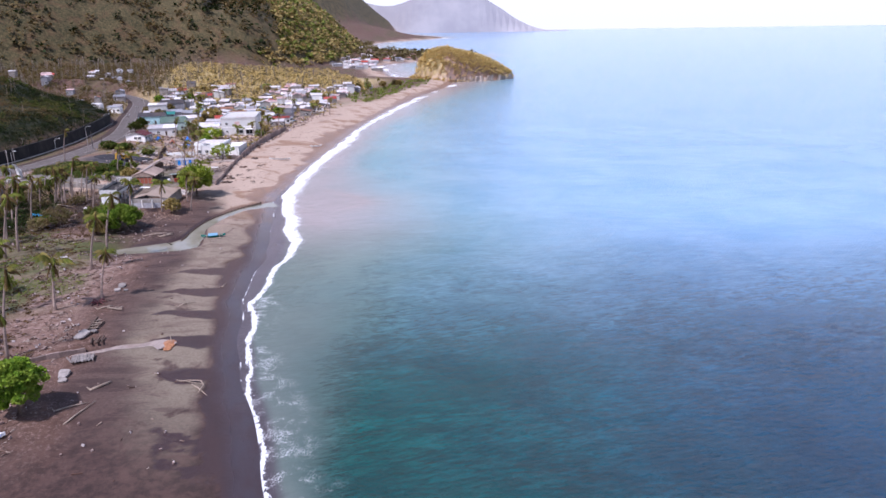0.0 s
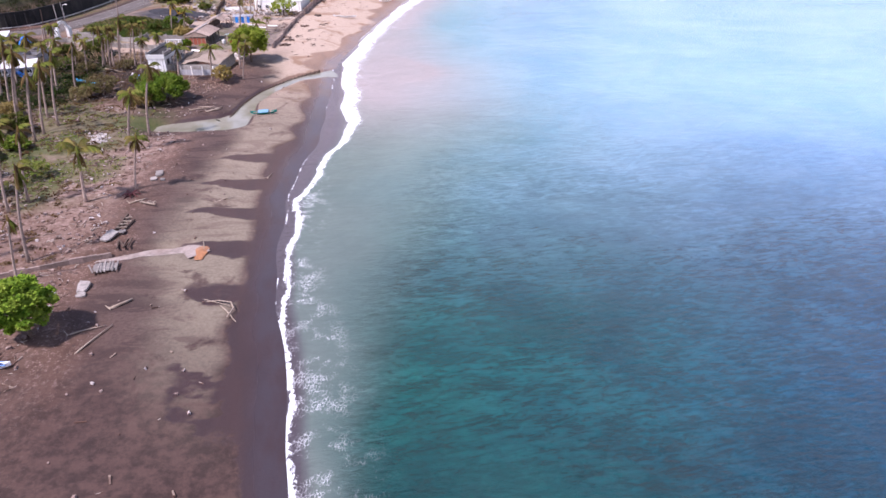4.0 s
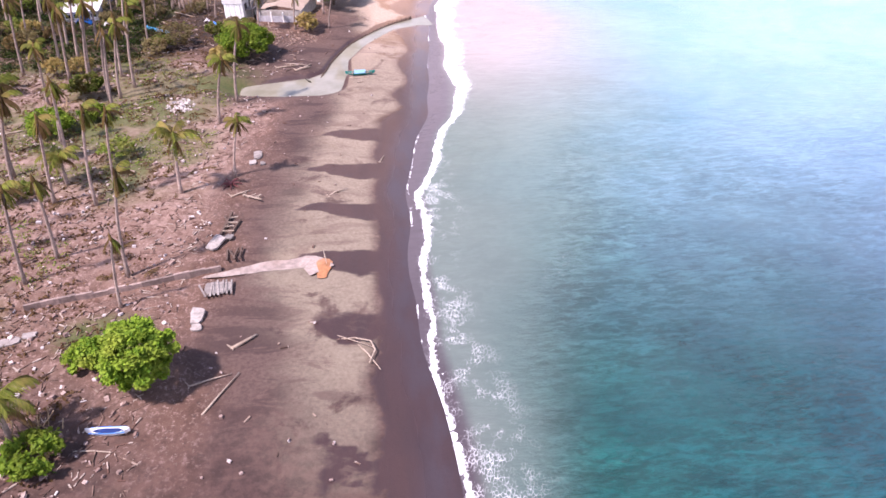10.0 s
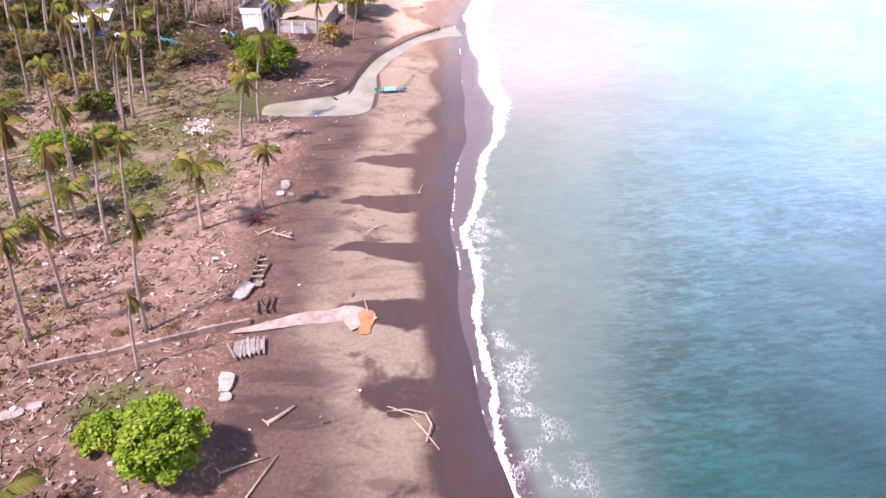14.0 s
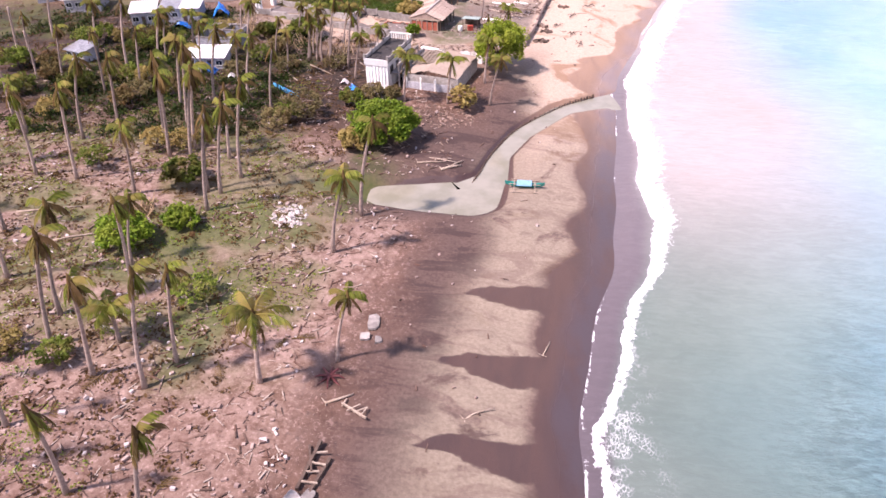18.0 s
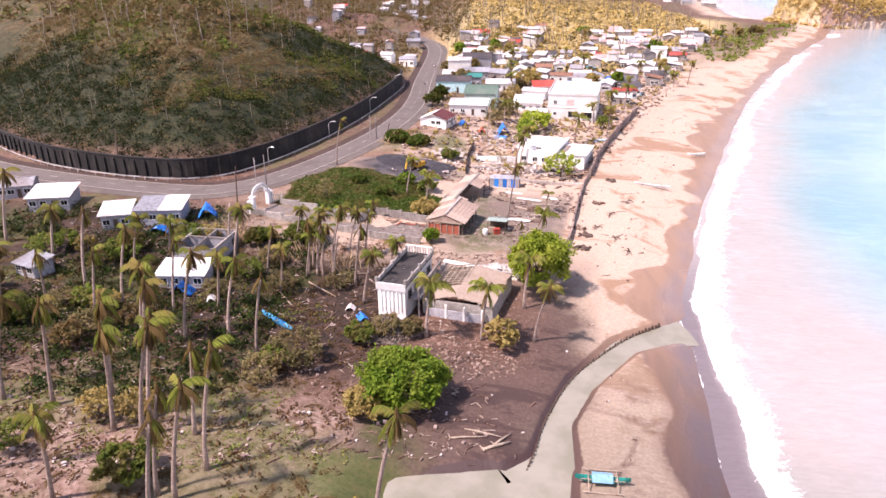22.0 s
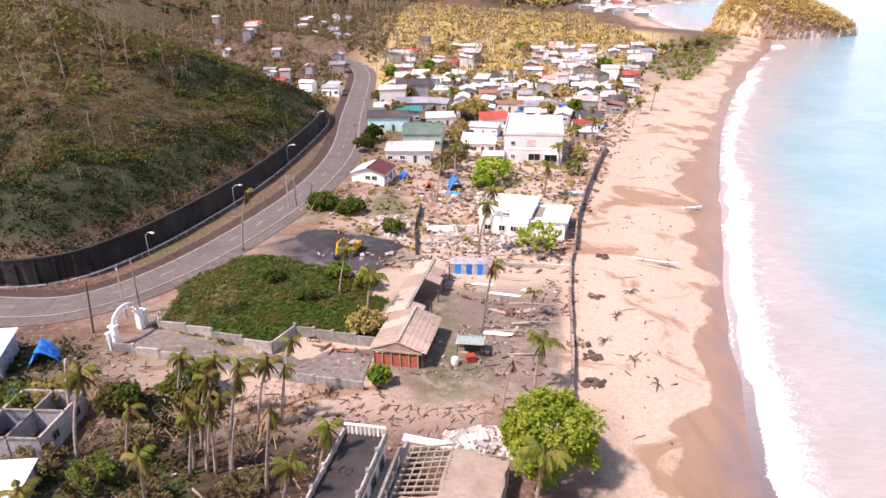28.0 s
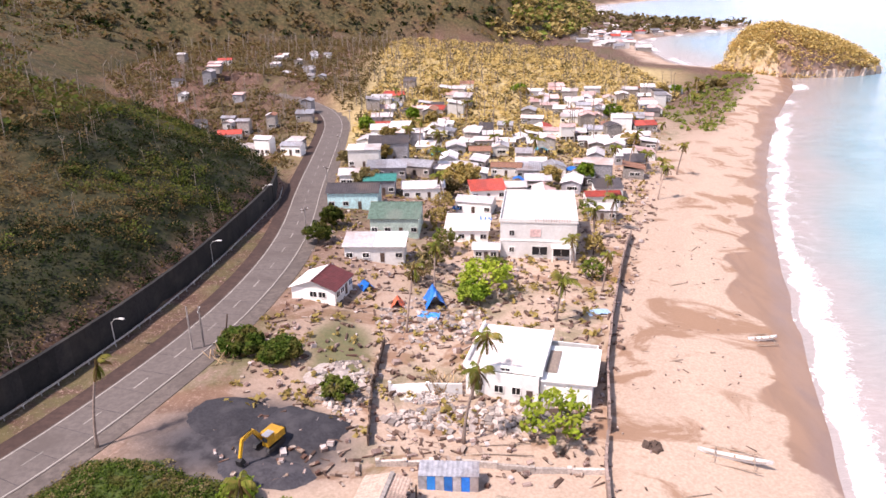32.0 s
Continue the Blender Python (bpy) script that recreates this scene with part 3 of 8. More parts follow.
chop = n.maths("ADD", n.maths("MULTIPLY", n.noise(1.15, 6, 0.7, stretch=(0.4, 1.25, 1, 0.3), distort=0.8), 0.62), n.maths("MULTIPLY", n.noise(0.33, 5, 0.65, stretch=(0.45, 1.3, 1, 0.5), distort=0.8), 0.38))
quiet = n.maths("MAXIMUM", n.ramp(calm, 0, 0.8), n.maths("MULTIPLY", gust, 0.65))
# glints and dark sides of the wavelets, scaled into the base colour
facet_tone = n.ramp(chop, 0.40, 0.62, n.ramp(quiet, 0, 1, 0.66, 0.95), n.ramp(quiet, 0, 1, 1.36, 1.06))
vm = n.nt.nodes.new("ShaderNodeVectorMath")
vm.operation = "SCALE"
n.put(vm.inputs[0], c)
n.nt.links.new(facet_tone, vm.inputs["Scale"])
c = vm.outputs[0]
bub = n.noise(0.75, 7, 0.78, distort=1.6)
cell = n.nt.nodes.new("ShaderNodeTexVoronoi")
cell.feature = "DISTANCE_TO_EDGE"
cell.inputs["Scale"].default_value = 2.3
mp = n.nt.nodes.new("ShaderNodeMapping")
mp.inputs["Scale"].default_value = (1.25, 0.75, 1)
n.nt.links.new(n.pos, mp.inputs[0])
warp = n.mix(1.0, mp.outputs[0], n.noise(0.9, 6, 0.75), "ADD")
n.nt.links.new(warp, cell.inputs["Vector"])
net = n.ramp(cell.outputs["Distance"], 0.01, 0.12, 0.6, 0)
need = n.ramp(n.attr("foam"), 0.0, 1.0, 0.70, 0.38)
fz = n.ramp(n.maths("SUBTRACT", bub, need), -0.03, 0.05)
fz = n.maths("MULTIPLY", fz, n.ramp(n.attr("foam"), 0.02, 0.15))
fz = n.maths("MAXIMUM", fz, n.maths("MULTIPLY", n.maths("MULTIPLY", n.attr("lace"), net), n.ramp(n.noise(0.22, 6, 0.7), 0.48, 0.62)))
c = n.mix(fz, c, (0.80, 0.79, 0.81))
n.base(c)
n.rough(n.ramp(fz, 0, 1, 0.14, 0.8))
rip = n.noise(1.05, 6, 0.65, stretch=(0.55, 1.2, 1, 0.3), distort=0.4)
rip2 = n.noise(0.16, 3, 0.55, stretch=(0.65, 1.1, 1, 0.2), distort=0.6)
n.bump(n.maths("ADD", rip, n.maths("MULTIPLY", rip2, 1.4)), n.ramp(calm, 0.1, 0.85, 1.0, 0.3), 0.9)
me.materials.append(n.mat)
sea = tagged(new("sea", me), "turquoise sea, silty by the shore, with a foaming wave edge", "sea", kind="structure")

# ---- mesh tools ----


class Geo:
    """Gathers vertices and faces for one mesh."""

    def __init__(self):
        self.v, self.f = [], []

    def add(self, verts, faces):
        k = len(self.v)
        self.v += [tuple(p) for p in verts]
        self.f += [tuple(k + i for i in q) for q in faces]
        return self

    def box(self, x, y, z, sx, sy, sz, rz=0.0, rx=0.0, ry=0.0, taper=1.0):
        """A box whose foot's centre is at x, y, z."""
        m = pose(x, y, z, rx, ry, rz)
        a, b = sx / 2, sy / 2
        pts = [(-a, -b, 0), (a, -b, 0), (a, b, 0), (-a, b, 0)] + [(i * a * taper, j * b * taper, sz) for i, j in ((-1, -1), (1, -1), (1, 1), (-1, 1))]
        return self.add([m @ Vector(p) for p in pts], [(3, 2, 1, 0), (4, 5, 6, 7), (0, 1, 5, 4), (1, 2, 6, 5), (2, 3, 7, 6), (3, 0, 4, 7)])

    def beam(self, p, q, w=0.1, h=None):
        p, q = Vector(p), Vector(q)
        d = (q - p).normalized()
        side = d.cross((0, 0, 1))
        side = side.normalized() if side.length > 1e-4 else Vector((1, 0, 0))
        up = side.cross(d)
        s, u = side * w / 2, up * (h or w) / 2
        pts = [e + i * s + j * u for e in (p, q) for i, j in ((-1, -1), (1, -1), (1, 1), (-1, 1))]
        return self.add(pts, [(0, 1, 2, 3), (7, 6, 5, 4), (0, 4, 5, 1), (1, 5, 6, 2), (2, 6, 7, 3), (3, 7, 4, 0)])

    def tube(self, pts, radii, n=6):
        pts = [Vector(p) for p in pts]
        k = len(self.v)
        for i, p in enumerate(pts):
            d = (pts[min(i + 1, len(pts) - 1)] - pts[max(i - 1, 0)]).normalized()
            a = d.cross((0, 0, 1))
            a = a.normalized() if a.length > 1e-3 else Vector((1, 0, 0))
            b = a.cross(d)
            r = radii[i] if isinstance(radii, (list, tuple)) else radii
            self.v += [tuple(p + r * (math.cos(2 * math.pi * j / n) * a + math.sin(2 * math.pi * j / n) * b)) for j in range(n)]
        for i in range(len(pts) - 1):
            for j in range(n):
                self.f.append((k + i * n + j, k + i * n + (j + 1) % n, k + (i + 1) * n + (j + 1) % n, k + (i + 1) * n + j))
        self.f.append(tuple(k + j for j in range(n))[::-1])
        self.f.append(tuple(k + (len(pts) - 1) * n + j for j in range(n)))
        return self

    def mesh(self, name, mat=None, smooth_faces=False):
        me = bpy.data.meshes.new(name)
        me.from_pydata(self.v, [], self.f)
        if mat:
            me.materials.append(mat)
        if smooth_faces:
            me.polygons.foreach_set("use_smooth", np.ones(len(me.polygons), bool))
        me.update()
        return me


def thing(name, m, label, category, group="", kind=""):
    ob = new(name)
    ob.empty_display_size = 0.2
    ob.matrix_world = m
    return tagged(ob, label, category, group, kind)


def part(name, geo, mat, parent, label="", smooth_faces=False, at=None):
    me = geo if isinstance(geo, bpy.types.Mesh) else geo.mesh(name, mat, smooth_faces)
    ob = new(name, me)
    ob.parent = parent
    if at is not None:
        ob.matrix_basis = at
    return tagged(ob, label) if label else ob


def solid(name, geo, mat, label, category, group="", kind="", smooth_faces=False, m=None):
    ob = new(name, geo if isinstance(geo, bpy.types.Mesh) else geo.mesh(name, mat, smooth_faces))
    if m is not None:
        ob.matrix_world = m
    return tagged(ob, label, category, group, kind)


def quads_mesh(name, co, mat, tri=False):
    """One mesh from an array of quads, n x 4 x 3."""
    k = co.shape[1]
    me = bpy.data.meshes.new(name)
    me.vertices.add(len(co) * k)
    me.vertices.foreach_set("co", co.astype(np.float32).ravel())
    me.loops.add(len(co) * k)
    me.loops.foreach_set("vertex_index", np.arange(len(co) * k, dtype=np.int32))
    me.polygons.add(len(co))
    me.polygons.foreach_set("loop_start", np.arange(0, len(co) * k, k, dtype=np.int32))
    me.update(calc_edges=True)
    me.materials.append(mat)
    return me


RNG = np.random.RandomState(11)


def leaf_quads(centres, size, up=0.5, longer=1.6, rng=RNG):
    """Small bent-looking leaves round the given centres: diamonds of random turn."""
    n = len(centres)
    nrm = rng.normal(size=(n, 3))
    nrm[:, 2] = np.abs(nrm[:, 2]) + up
    nrm /= np.linalg.norm(nrm, axis=1)[:, None]
    a = np.cross(nrm, rng.normal(size=(n, 3)))
    a /= np.linalg.norm(a, axis=1)[:, None] + 1e-9
    b = np.cross(nrm, a)
    s = (np.asarray(size) * np.ones(n) * rng.uniform(0.6, 1.3, n))[:, None]
    return np.stack([centres - a * s * longer, centres - b * s, centres + a * s * longer, centres + b * s], 1)


# ---- common surfaces ----
CONCRETE = plain("weathered_concrete", (0.31, 0.27, 0.25), 0.85, wear=(0.17, 0.14, 0.13), grain=2.0)
WHITE_WALL = plain("white_wall_paint", (0.85, 0.83, 0.81), 0.7, wear=(0.70, 0.66, 0.62), vary=0.10, grain=1.5)
GREY_WALL = plain("bare_block_wall", (0.36, 0.35, 0.38), 0.9, wear=(0.24, 0.22, 0.23), grain=2.5)
DARK_GLASS = plain("dark_window_glass", (0.02, 0.022, 0.026), 0.15, vary=0.2, bump=0)
TIN_WHITE = plain("pale_tin_sheet", (0.70, 0.66, 0.67), 0.5, 0.1, wear=(0.44, 0.30, 0.25), vary=0.22, grain=1.2)
TIN_GREY = plain("grey_tin_sheet", (0.42, 0.41, 0.44), 0.45, 0.35, wear=(0.22, 0.15, 0.12), grain=1.2)
TIN_RUST = plain("rusty_tin_sheet", (0.30, 0.15, 0.10), 0.75, 0.1, wear=(0.16, 0.07, 0.05), grain=1.5)
TIN_PINK = plain("faded_red_sheet", (0.60, 0.42, 0.40), 0.65, 0.05, wear=(0.40, 0.20, 0.17), grain=1.2)
TIN_RED = plain("red_roof_sheet", (0.45, 0.07, 0.045), 0.55, 0.05, wear=(0.28, 0.06, 0.05), grain=1.2)
TIN_MAROON = plain("maroon_roof_sheet", (0.14, 0.035, 0.035), 0.55, 0.05, grain=1.2)
TIN_GREEN = plain("green_roof_sheet", (0.14, 0.22, 0.17), 0.55, 0.05, wear=(0.22, 0.25, 0.21), grain=1.2)
TIN_TEAL = plain("teal_roof_sheet", (0.03, 0.17, 0.15), 0.5, 0.05, grain=1.2)
TIN_DARK = plain("dark_roof_sheet", (0.07, 0.06, 0.065), 0.6, 0.1, wear=(0.12, 0.09, 0.08), grain=1.2)
TARP_BLUE = plain("blue_tarpaulin", (0.01, 0.16, 0.58), 0.4, vary=0.25, wear=(0.02, 0.24, 0.62), grain=1.5)
TARP_ORANGE = plain("orange_tarpaulin", (0.75, 0.17, 0.08), 0.5, vary=0.2)
WOOD_PALE = plain("bleached_timber", (0.36, 0.28, 0.22), 0.8, wear=(0.2, 0.14, 0.1), grain=4, islands=True)
WOOD_DARK = plain("dark_wet_timber", (0.10, 0.065, 0.05), 0.85, wear=(0.05, 0.035, 0.03), grain=4, islands=True)
THATCH = plain("dry_thatch", (0.44, 0.325, 0.265), 0.95, wear=(0.29, 0.20, 0.16), grain=5, streak=(1, 4, 1), bump=0.6)
TRUNK = plain("palm_trunk_bark", (0.34, 0.255, 0.215), 0.9, wear=(0.24, 0.165, 0.14), grain=3, streak=(1, 1, 5), bump=0.5)
BARK = plain("tree_bark", (0.16, 0.11, 0.085), 0.9, grain=4, bump=0.6)
DEAD_WOOD = plain("bare_grey_trunk", (0.27, 0.22, 0.175), 0.9, grain=3, islands=True)
RUBBLE = plain("broken_concrete_rubble", (0.40, 0.34, 0.31), 0.9, wear=(0.26, 0.20, 0.18), grain=2, islands=True, random_mix=0.45)
FROND_GREEN = two_sided_leaf("palm_frond_green", (0.095, 0.125, 0.016), (0.22, 0.235, 0.04), (0.25, 0.19, 0.055))
FROND_DRY = two_sided_leaf("palm_frond_dry", (0.13, 0.08, 0.03), (0.23, 0.15, 0.055), (0.10, 0.06, 0.025))
LEAF_BRIGHT = two_sided_leaf("bright_tree_leaves", (0.060, 0.135, 0.010), (0.23, 0.34, 0.028), (0.25, 0.31, 0.04))
LEAF_SPRING = two_sided_leaf("yellow_green_leaves", (0.13, 0.20, 0.014), (0.34, 0.42, 0.04), (0.36, 0.40, 0.05))
LEAF_DARK = two_sided_leaf("dull_shrub_leaves", (0.040, 0.064, 0.009), (0.11, 0.138, 0.02), (0.135, 0.106, 0.03))
LEAF_OLIVE = two_sided_leaf("dry_olive_scrub", (0.13, 0.115, 0.045), (0.25, 0.20, 0.09), (0.19, 0.13, 0.06))
# darker copy of the shrub leaves, with shade put into the colour
LEAF_SHADE = two_sided_leaf("shaded_leaves", (0.008, 0.018, 0.003), (0.030, 0.054, 0.008), (0.034, 0.032, 0.009))
LEAF_HILL_DRY = two_sided_leaf("slope_dry_scrub", (0.085, 0.066, 0.022), (0.19, 0.14, 0.054), (0.15, 0.086, 0.036))
LEAF_UNDER = two_sided_leaf("dead_undergrowth", (0.065, 0.034, 0.014), (0.14, 0.08, 0.034), (0.095, 0.058, 0.024))
LEAF_LOT = two_sided_leaf("lot_grass_blades", (0.032, 0.068, 0.008), (0.095, 0.14, 0.017), (0.125, 0.105, 0.028))
LEAF_MEADOW = two_sided_leaf("meadow_grass", (0.095, 0.145, 0.018), (0.19, 0.235, 0.04), (0.20, 0.17, 0.05))
LEAF_GOLD = two_sided_leaf("yellowed_leaves", (0.25, 0.195, 0.055), (0.42, 0.32, 0.11), (0.31, 0.22, 0.08))
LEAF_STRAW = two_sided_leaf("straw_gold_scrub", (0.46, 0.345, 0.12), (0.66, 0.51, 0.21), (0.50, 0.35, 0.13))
BRICK_RED = plain("red_painted_board", (0.36, 0.10, 0.06), 0.7, wear=(0.24, 0.07, 0.05))
# worn concrete, coloured darker in place of cloud shade on the road
ASPHALT = plain("worn_road_concrete", (0.12, 0.098, 0.09), 0.85, wear=(0.085, 0.067, 0.06), vary=0.2, grain=1.2)
LINE_PAINT = plain("road_line_paint", (0.32, 0.29, 0.26), 0.7, vary=0.25, grain=2)
GRAVEL_DARK = plain("dark_gravel", (0.045, 0.042, 0.05), 0.95, grain=3, wear=(0.08, 0.073, 0.08), bump=0.8)
METAL_YELLOW = plain("yellow_machine_paint", (0.62, 0.33, 0.02), 0.45, wear=(0.35, 0.18, 0.03))
METAL_DARK = plain("dark_steel", (0.05, 0.048, 0.05), 0.5, 0.6)
POOL = Nodes("murky_creek_water", 0.08, 0, 0.5)
POOL.base(POOL.mix(POOL.ramp(POOL.noise(0.15, 4), 0.35, 0.65), (0.215, 0.20, 0.15), (0.29, 0.265, 0.215)))
POOL.bump(POOL.noise(1.5, 3), 0.08, 0.1)
ORANGE_SILT = plain("orange_iron_silt", (0.50, 0.22, 0.10), 0.5, wear=(0.55, 0.36, 0.27), grain=0.9)

# ---- road, walls, water of the creek ----


def along_line(pts, step):
    """Even points on a rounded polyline, with their headings."""
    p = np.array(pts, float)
    for _ in range(2):
        q = np.empty((2 * len(p), 2))
        q[0::2] = np.vstack([0.75 * p[:-1] + 0.25 * p[1:], p[-1:]])
        q[1::2] = np.vstack([0.25 * p[:-1] + 0.75 * p[1:], p[-1:]])
        p = np.vstack([p[:1], q[:-1]])
    seg = np.hypot(*np.diff(p, axis=0).T)
    keep = np.r_[True, seg > 1e-6]
    p = p[keep]
    cum = np.r_[0, np.cumsum(np.hypot(*np.diff(p, axis=0).T))]
    t = np.arange(0, cum[-1], step)
    out = np.stack([np.interp(t, cum, p[:, 0]), np.interp(t, cum, p[:, 1])], 1)
    d = np.gradient(out, axis=0)
    d /= np.linalg.norm(d, axis=1)[:, None] + 1e-9
    return out, d, cum[-1]


def strip(name, pts, off_a, off_b, lift, mat, step=3.0, a=0.0, b=1e9, zf=None, thick=0.25):
    """A flat band beside a line, between two offsets to its right."""
    c, d, _ = along_line(pts, step)
    t = np.arange(len(c)) * step
    sel = (t >= a) & (t <= b)
    c, d = c[sel], d[sel]
    nrm = np.stack([d[:, 1], -d[:, 0]], 1)
    g = Geo()
    rows = []
    for (x, y), (nx, ny) in zip(c, nrm):
        z = (zf or (lambda u, v: float(road_z(u, v))))(x, y) + lift
        k = len(g.v)
        g.v += [(x + nx * off_a, y + ny * off_a, z), (x + nx * off_b, y + ny * off_b, z), (x + nx * off_b, y + ny * off_b, z - thick), (x + nx * off_a, y + ny * off_a, z - thick)]
        rows.append(k)
    for k, q in zip(rows, rows[1:]):
        g.f += [(k, k + 1, q + 1, q), (k + 1, k + 2, q + 2, q + 1), (k + 3, k, q, q + 3)]
    return g


road = thing("road", pose(0, 0, 0), "pale worn concrete two-lane coast road", "road", kind="structure")
part("carriageway", strip("r", ROAD, -3.6, 3.6, 0.12, None, thick=0.6), ASPHALT, road)
part("shoulder", strip("r", ROAD, 3.6, 6.4, 0.06, None, thick=0.8), plain("dusty_shoulder", (0.135, 0.108, 0.096), 0.9, grain=1.0), road, "dusty pale shoulder")
# reddish earth, its colour likewise lowered for the cloud shade
part("verge", strip("r", ROAD, -6.5, -3.6, 0.03, None, thick=0.8), plain("reddish_verge", (0.085, 0.05, 0.041), 0.95, grain=1.0), road, "reddish earth verge")
part("edge_line", strip("r", ROAD, -3.4, -3.22, 0.128, None, thick=0.004), LINE_PAINT, road)
part("edge_line", strip("r", ROAD, 3.22, 3.4, 0.128, None, thick=0.004), LINE_PAINT, road)
_c, _d, _len = along_line(ROAD, 1.0)
_g = Geo().box(0, 0, 0, 0.16, 3.0, 0.006)
_dash = _g.mesh("lane_dash", LINE_PAINT)
for k in range(250, min(len(_c) - 3, 900), 9):
    x, y = _c[k]
    part("lane_dash", _dash, None, road, at=pose(x, y, float(road_z(x, y)) + 0.124, 0, 0, math.degrees(math.atan2(-_d[k][0], _d[k][1]))))
# slab joints
_joint = Geo().box(0, 0, 0, 7.1, 0.08, 0.004).mesh("joint", plain("tar_joint", (0.07, 0.06, 0.06), 0.8))
for k in range(260, min(len(_c) - 3, 640), 5):
    x, y = _c[k]
    part("joint", _joint, None, road, at=pose(x, y, float(road_z(x, y)) + 0.122, 0, 0, math.degrees(math.atan2(-_d[k][0], _d[k][1]))))

# dark retaining wall at the foot of the slope
WALL_DARK = plain("mossy_black_stone_wall", (0.022, 0.02, 0.02), 0.95, wear=(0.045, 0.038, 0.033), grain=2.2, bump=0.8)
retaining = thing("retaining_wall", pose(0, 0, 0), "dark mossy stone retaining wall below the wooded slope", "retaining wall", kind="structure")
_c, _d, _ = along_line(HILL[2:14], 3.0)
_panel = Geo()
_panel.box(0, 0, -1.0, 3.06, 0.5, 6.3, taper=0.96)
_panel.box(0, -0.02, 5.3, 3.06, 0.66, 0.25)
_panel = _panel.mesh("wall_panel", WALL_DARK)
_rib = Geo().box(0, -0.45, -1.0, 0.4, 0.5, 5.9, taper=0.8).mesh("buttress", WALL_DARK)
_rail = plain("galvanised_rail", (0.55, 0.53, 0.52), 0.5, 0.4)
_bar = Geo().box(0, 0, 0, 3.06, 0.09, 0.3).add([], []).mesh("guard_rail", _rail)
_post = Geo().box(0, 0, -0.3, 0.12, 0.12, 1.1).mesh("rail_post", _rail)
for k in range(1, len(_c) - 1):
    x, y = _c[k]
    if not (y < 246 and x > -235):
        continue
    a = math.degrees(math.atan2(_d[k][1], _d[k][0]))
    z = float(road_z(x, y))
    part("wall_panel", _panel, None, retaining, at=pose(x, y, z - 0.3, 0, 0, a))
    if x < -62:
        part("buttress", _rib, None, retaining, at=pose(x, y, z - 0.3, 0, 0, a))
    nx, ny = _d[k][1], -_d[k][0]
    part("guard_rail", _bar, None, retaining, at=pose(x + nx * 1.3, y + ny * 1.3, z + 0.55, 0, 0, a))
    part("rail_post", _post, None, retaining, at=pose(x + nx * 1.3, y + ny * 1.3, z, 0, 0, a))

# creek and pool water
creek_pts = CREEK[3:]
g = Geo()
_c, _d, _ = along_line(creek_pts, 1.0)
_cum = np.linspace(0, 1, len(_c))
_wd = np.interp(_cum, np.linspace(0, 1, len(creek_pts)), CREEK_W[3:])
rows = []
for (x, y), (dx, dy), w in zip(_c, _d, _wd):
    rows.append(len(g.v))
    for e in (-1.6, -0.8, 0, 0.8, 1.6):
        g.v.append((x + dy * w * e, y - dx * w * e, 0.42 - 0.44 * float(smooth(22, 37, x))))
for a, b in zip(rows, rows[1:]):
    g.f += [(a + j, a + j + 1, b + j + 1, b + j) for j in range(4)]
solid("creek", g, POOL.mat, "shallow murky creek pool draining across the beach", "creek", kind="structure", smooth_faces=True)
# orange ditch water
g = Geo()
_c, _d, _ = along_line([(-3.0, -48.9)] + DITCH[3:], 0.8)
rows = []
for k, ((x, y), (dx, dy)) in enumerate(zip(_c, _d)):
    w = 0.2 + 1.7 * (k / len(_c)) ** 0.8
    rows.append(len(g.v))
    z = max(ground(x, y) + 0.28, 0.9)
    g.v += [(x + dy * w, y - dx * w, z), (x - dy * w, y + dx * w, z)]
for a, b in zip(rows, rows[1:]):
    g.f.append((a, a + 1, b + 1, b))
solid("ditch_water", g, plain("pale_silty_trickle", (0.42, 0.33, 0.29), 0.35, wear=(0.34, 0.22, 0.16), grain=1.0), "pale silty trickle crossing the sand", "stream", kind="structure")
g = Geo()
ring = [(12.3 + (1.5 + 0.5 * math.sin(3 * a)) * math.cos(a) * 0.75, -48.6 + (2.6 + 0.5 * math.cos(2 * a)) * math.sin(a)) for a in np.linspace(0, 6.28, 15)[:-1]]
g.v = [(x, y, ground(x, y) + 0.2) for x, y in ring] + [(12.3, -48.6, ground(12.3, -48.6) + 0.5)]
g.f = [(k, (k + 1) % 14, 14) for k in range(14)]
solid("iron_silt_puddle", g, ORANGE_SILT, "rust-orange puddle where the trickle ends", "puddle", kind="structure", smooth_faces=True)
# sheet piling on the creek's bank
bank = thing("creek_bank_revetment", pose(0, 0, 0), "dark timber revetment along the eroded creek bank", "revetment", kind="structure")
_bp = [(9.2, 21.0), (10.3, 24.5), (11.0, 29), (15.0, 40.3), (20.5, 47.6), (25.2, 53.3), (31, 57.8)]
_c, _d, _ = along_line(_bp, 0.5)
_stake = [Geo().box(0, 0, -0.9, 0.5, 0.26, 0.85 + 0.2 * k, ry=12 * (k - 1), taper=0.6).mesh("stake", WOOD_DARK) for k in range(3)]
for k in range(len(_c)):
    x, y = _c[k]
    part("stake", _stake[k % 3], None, bank, at=pose(x, y, max(ground(x, y), 0.6), RNG.uniform(-9, 9), RNG.uniform(-9, 9), math.degrees(math.atan2(_d[k][1], _d[k][0]))))


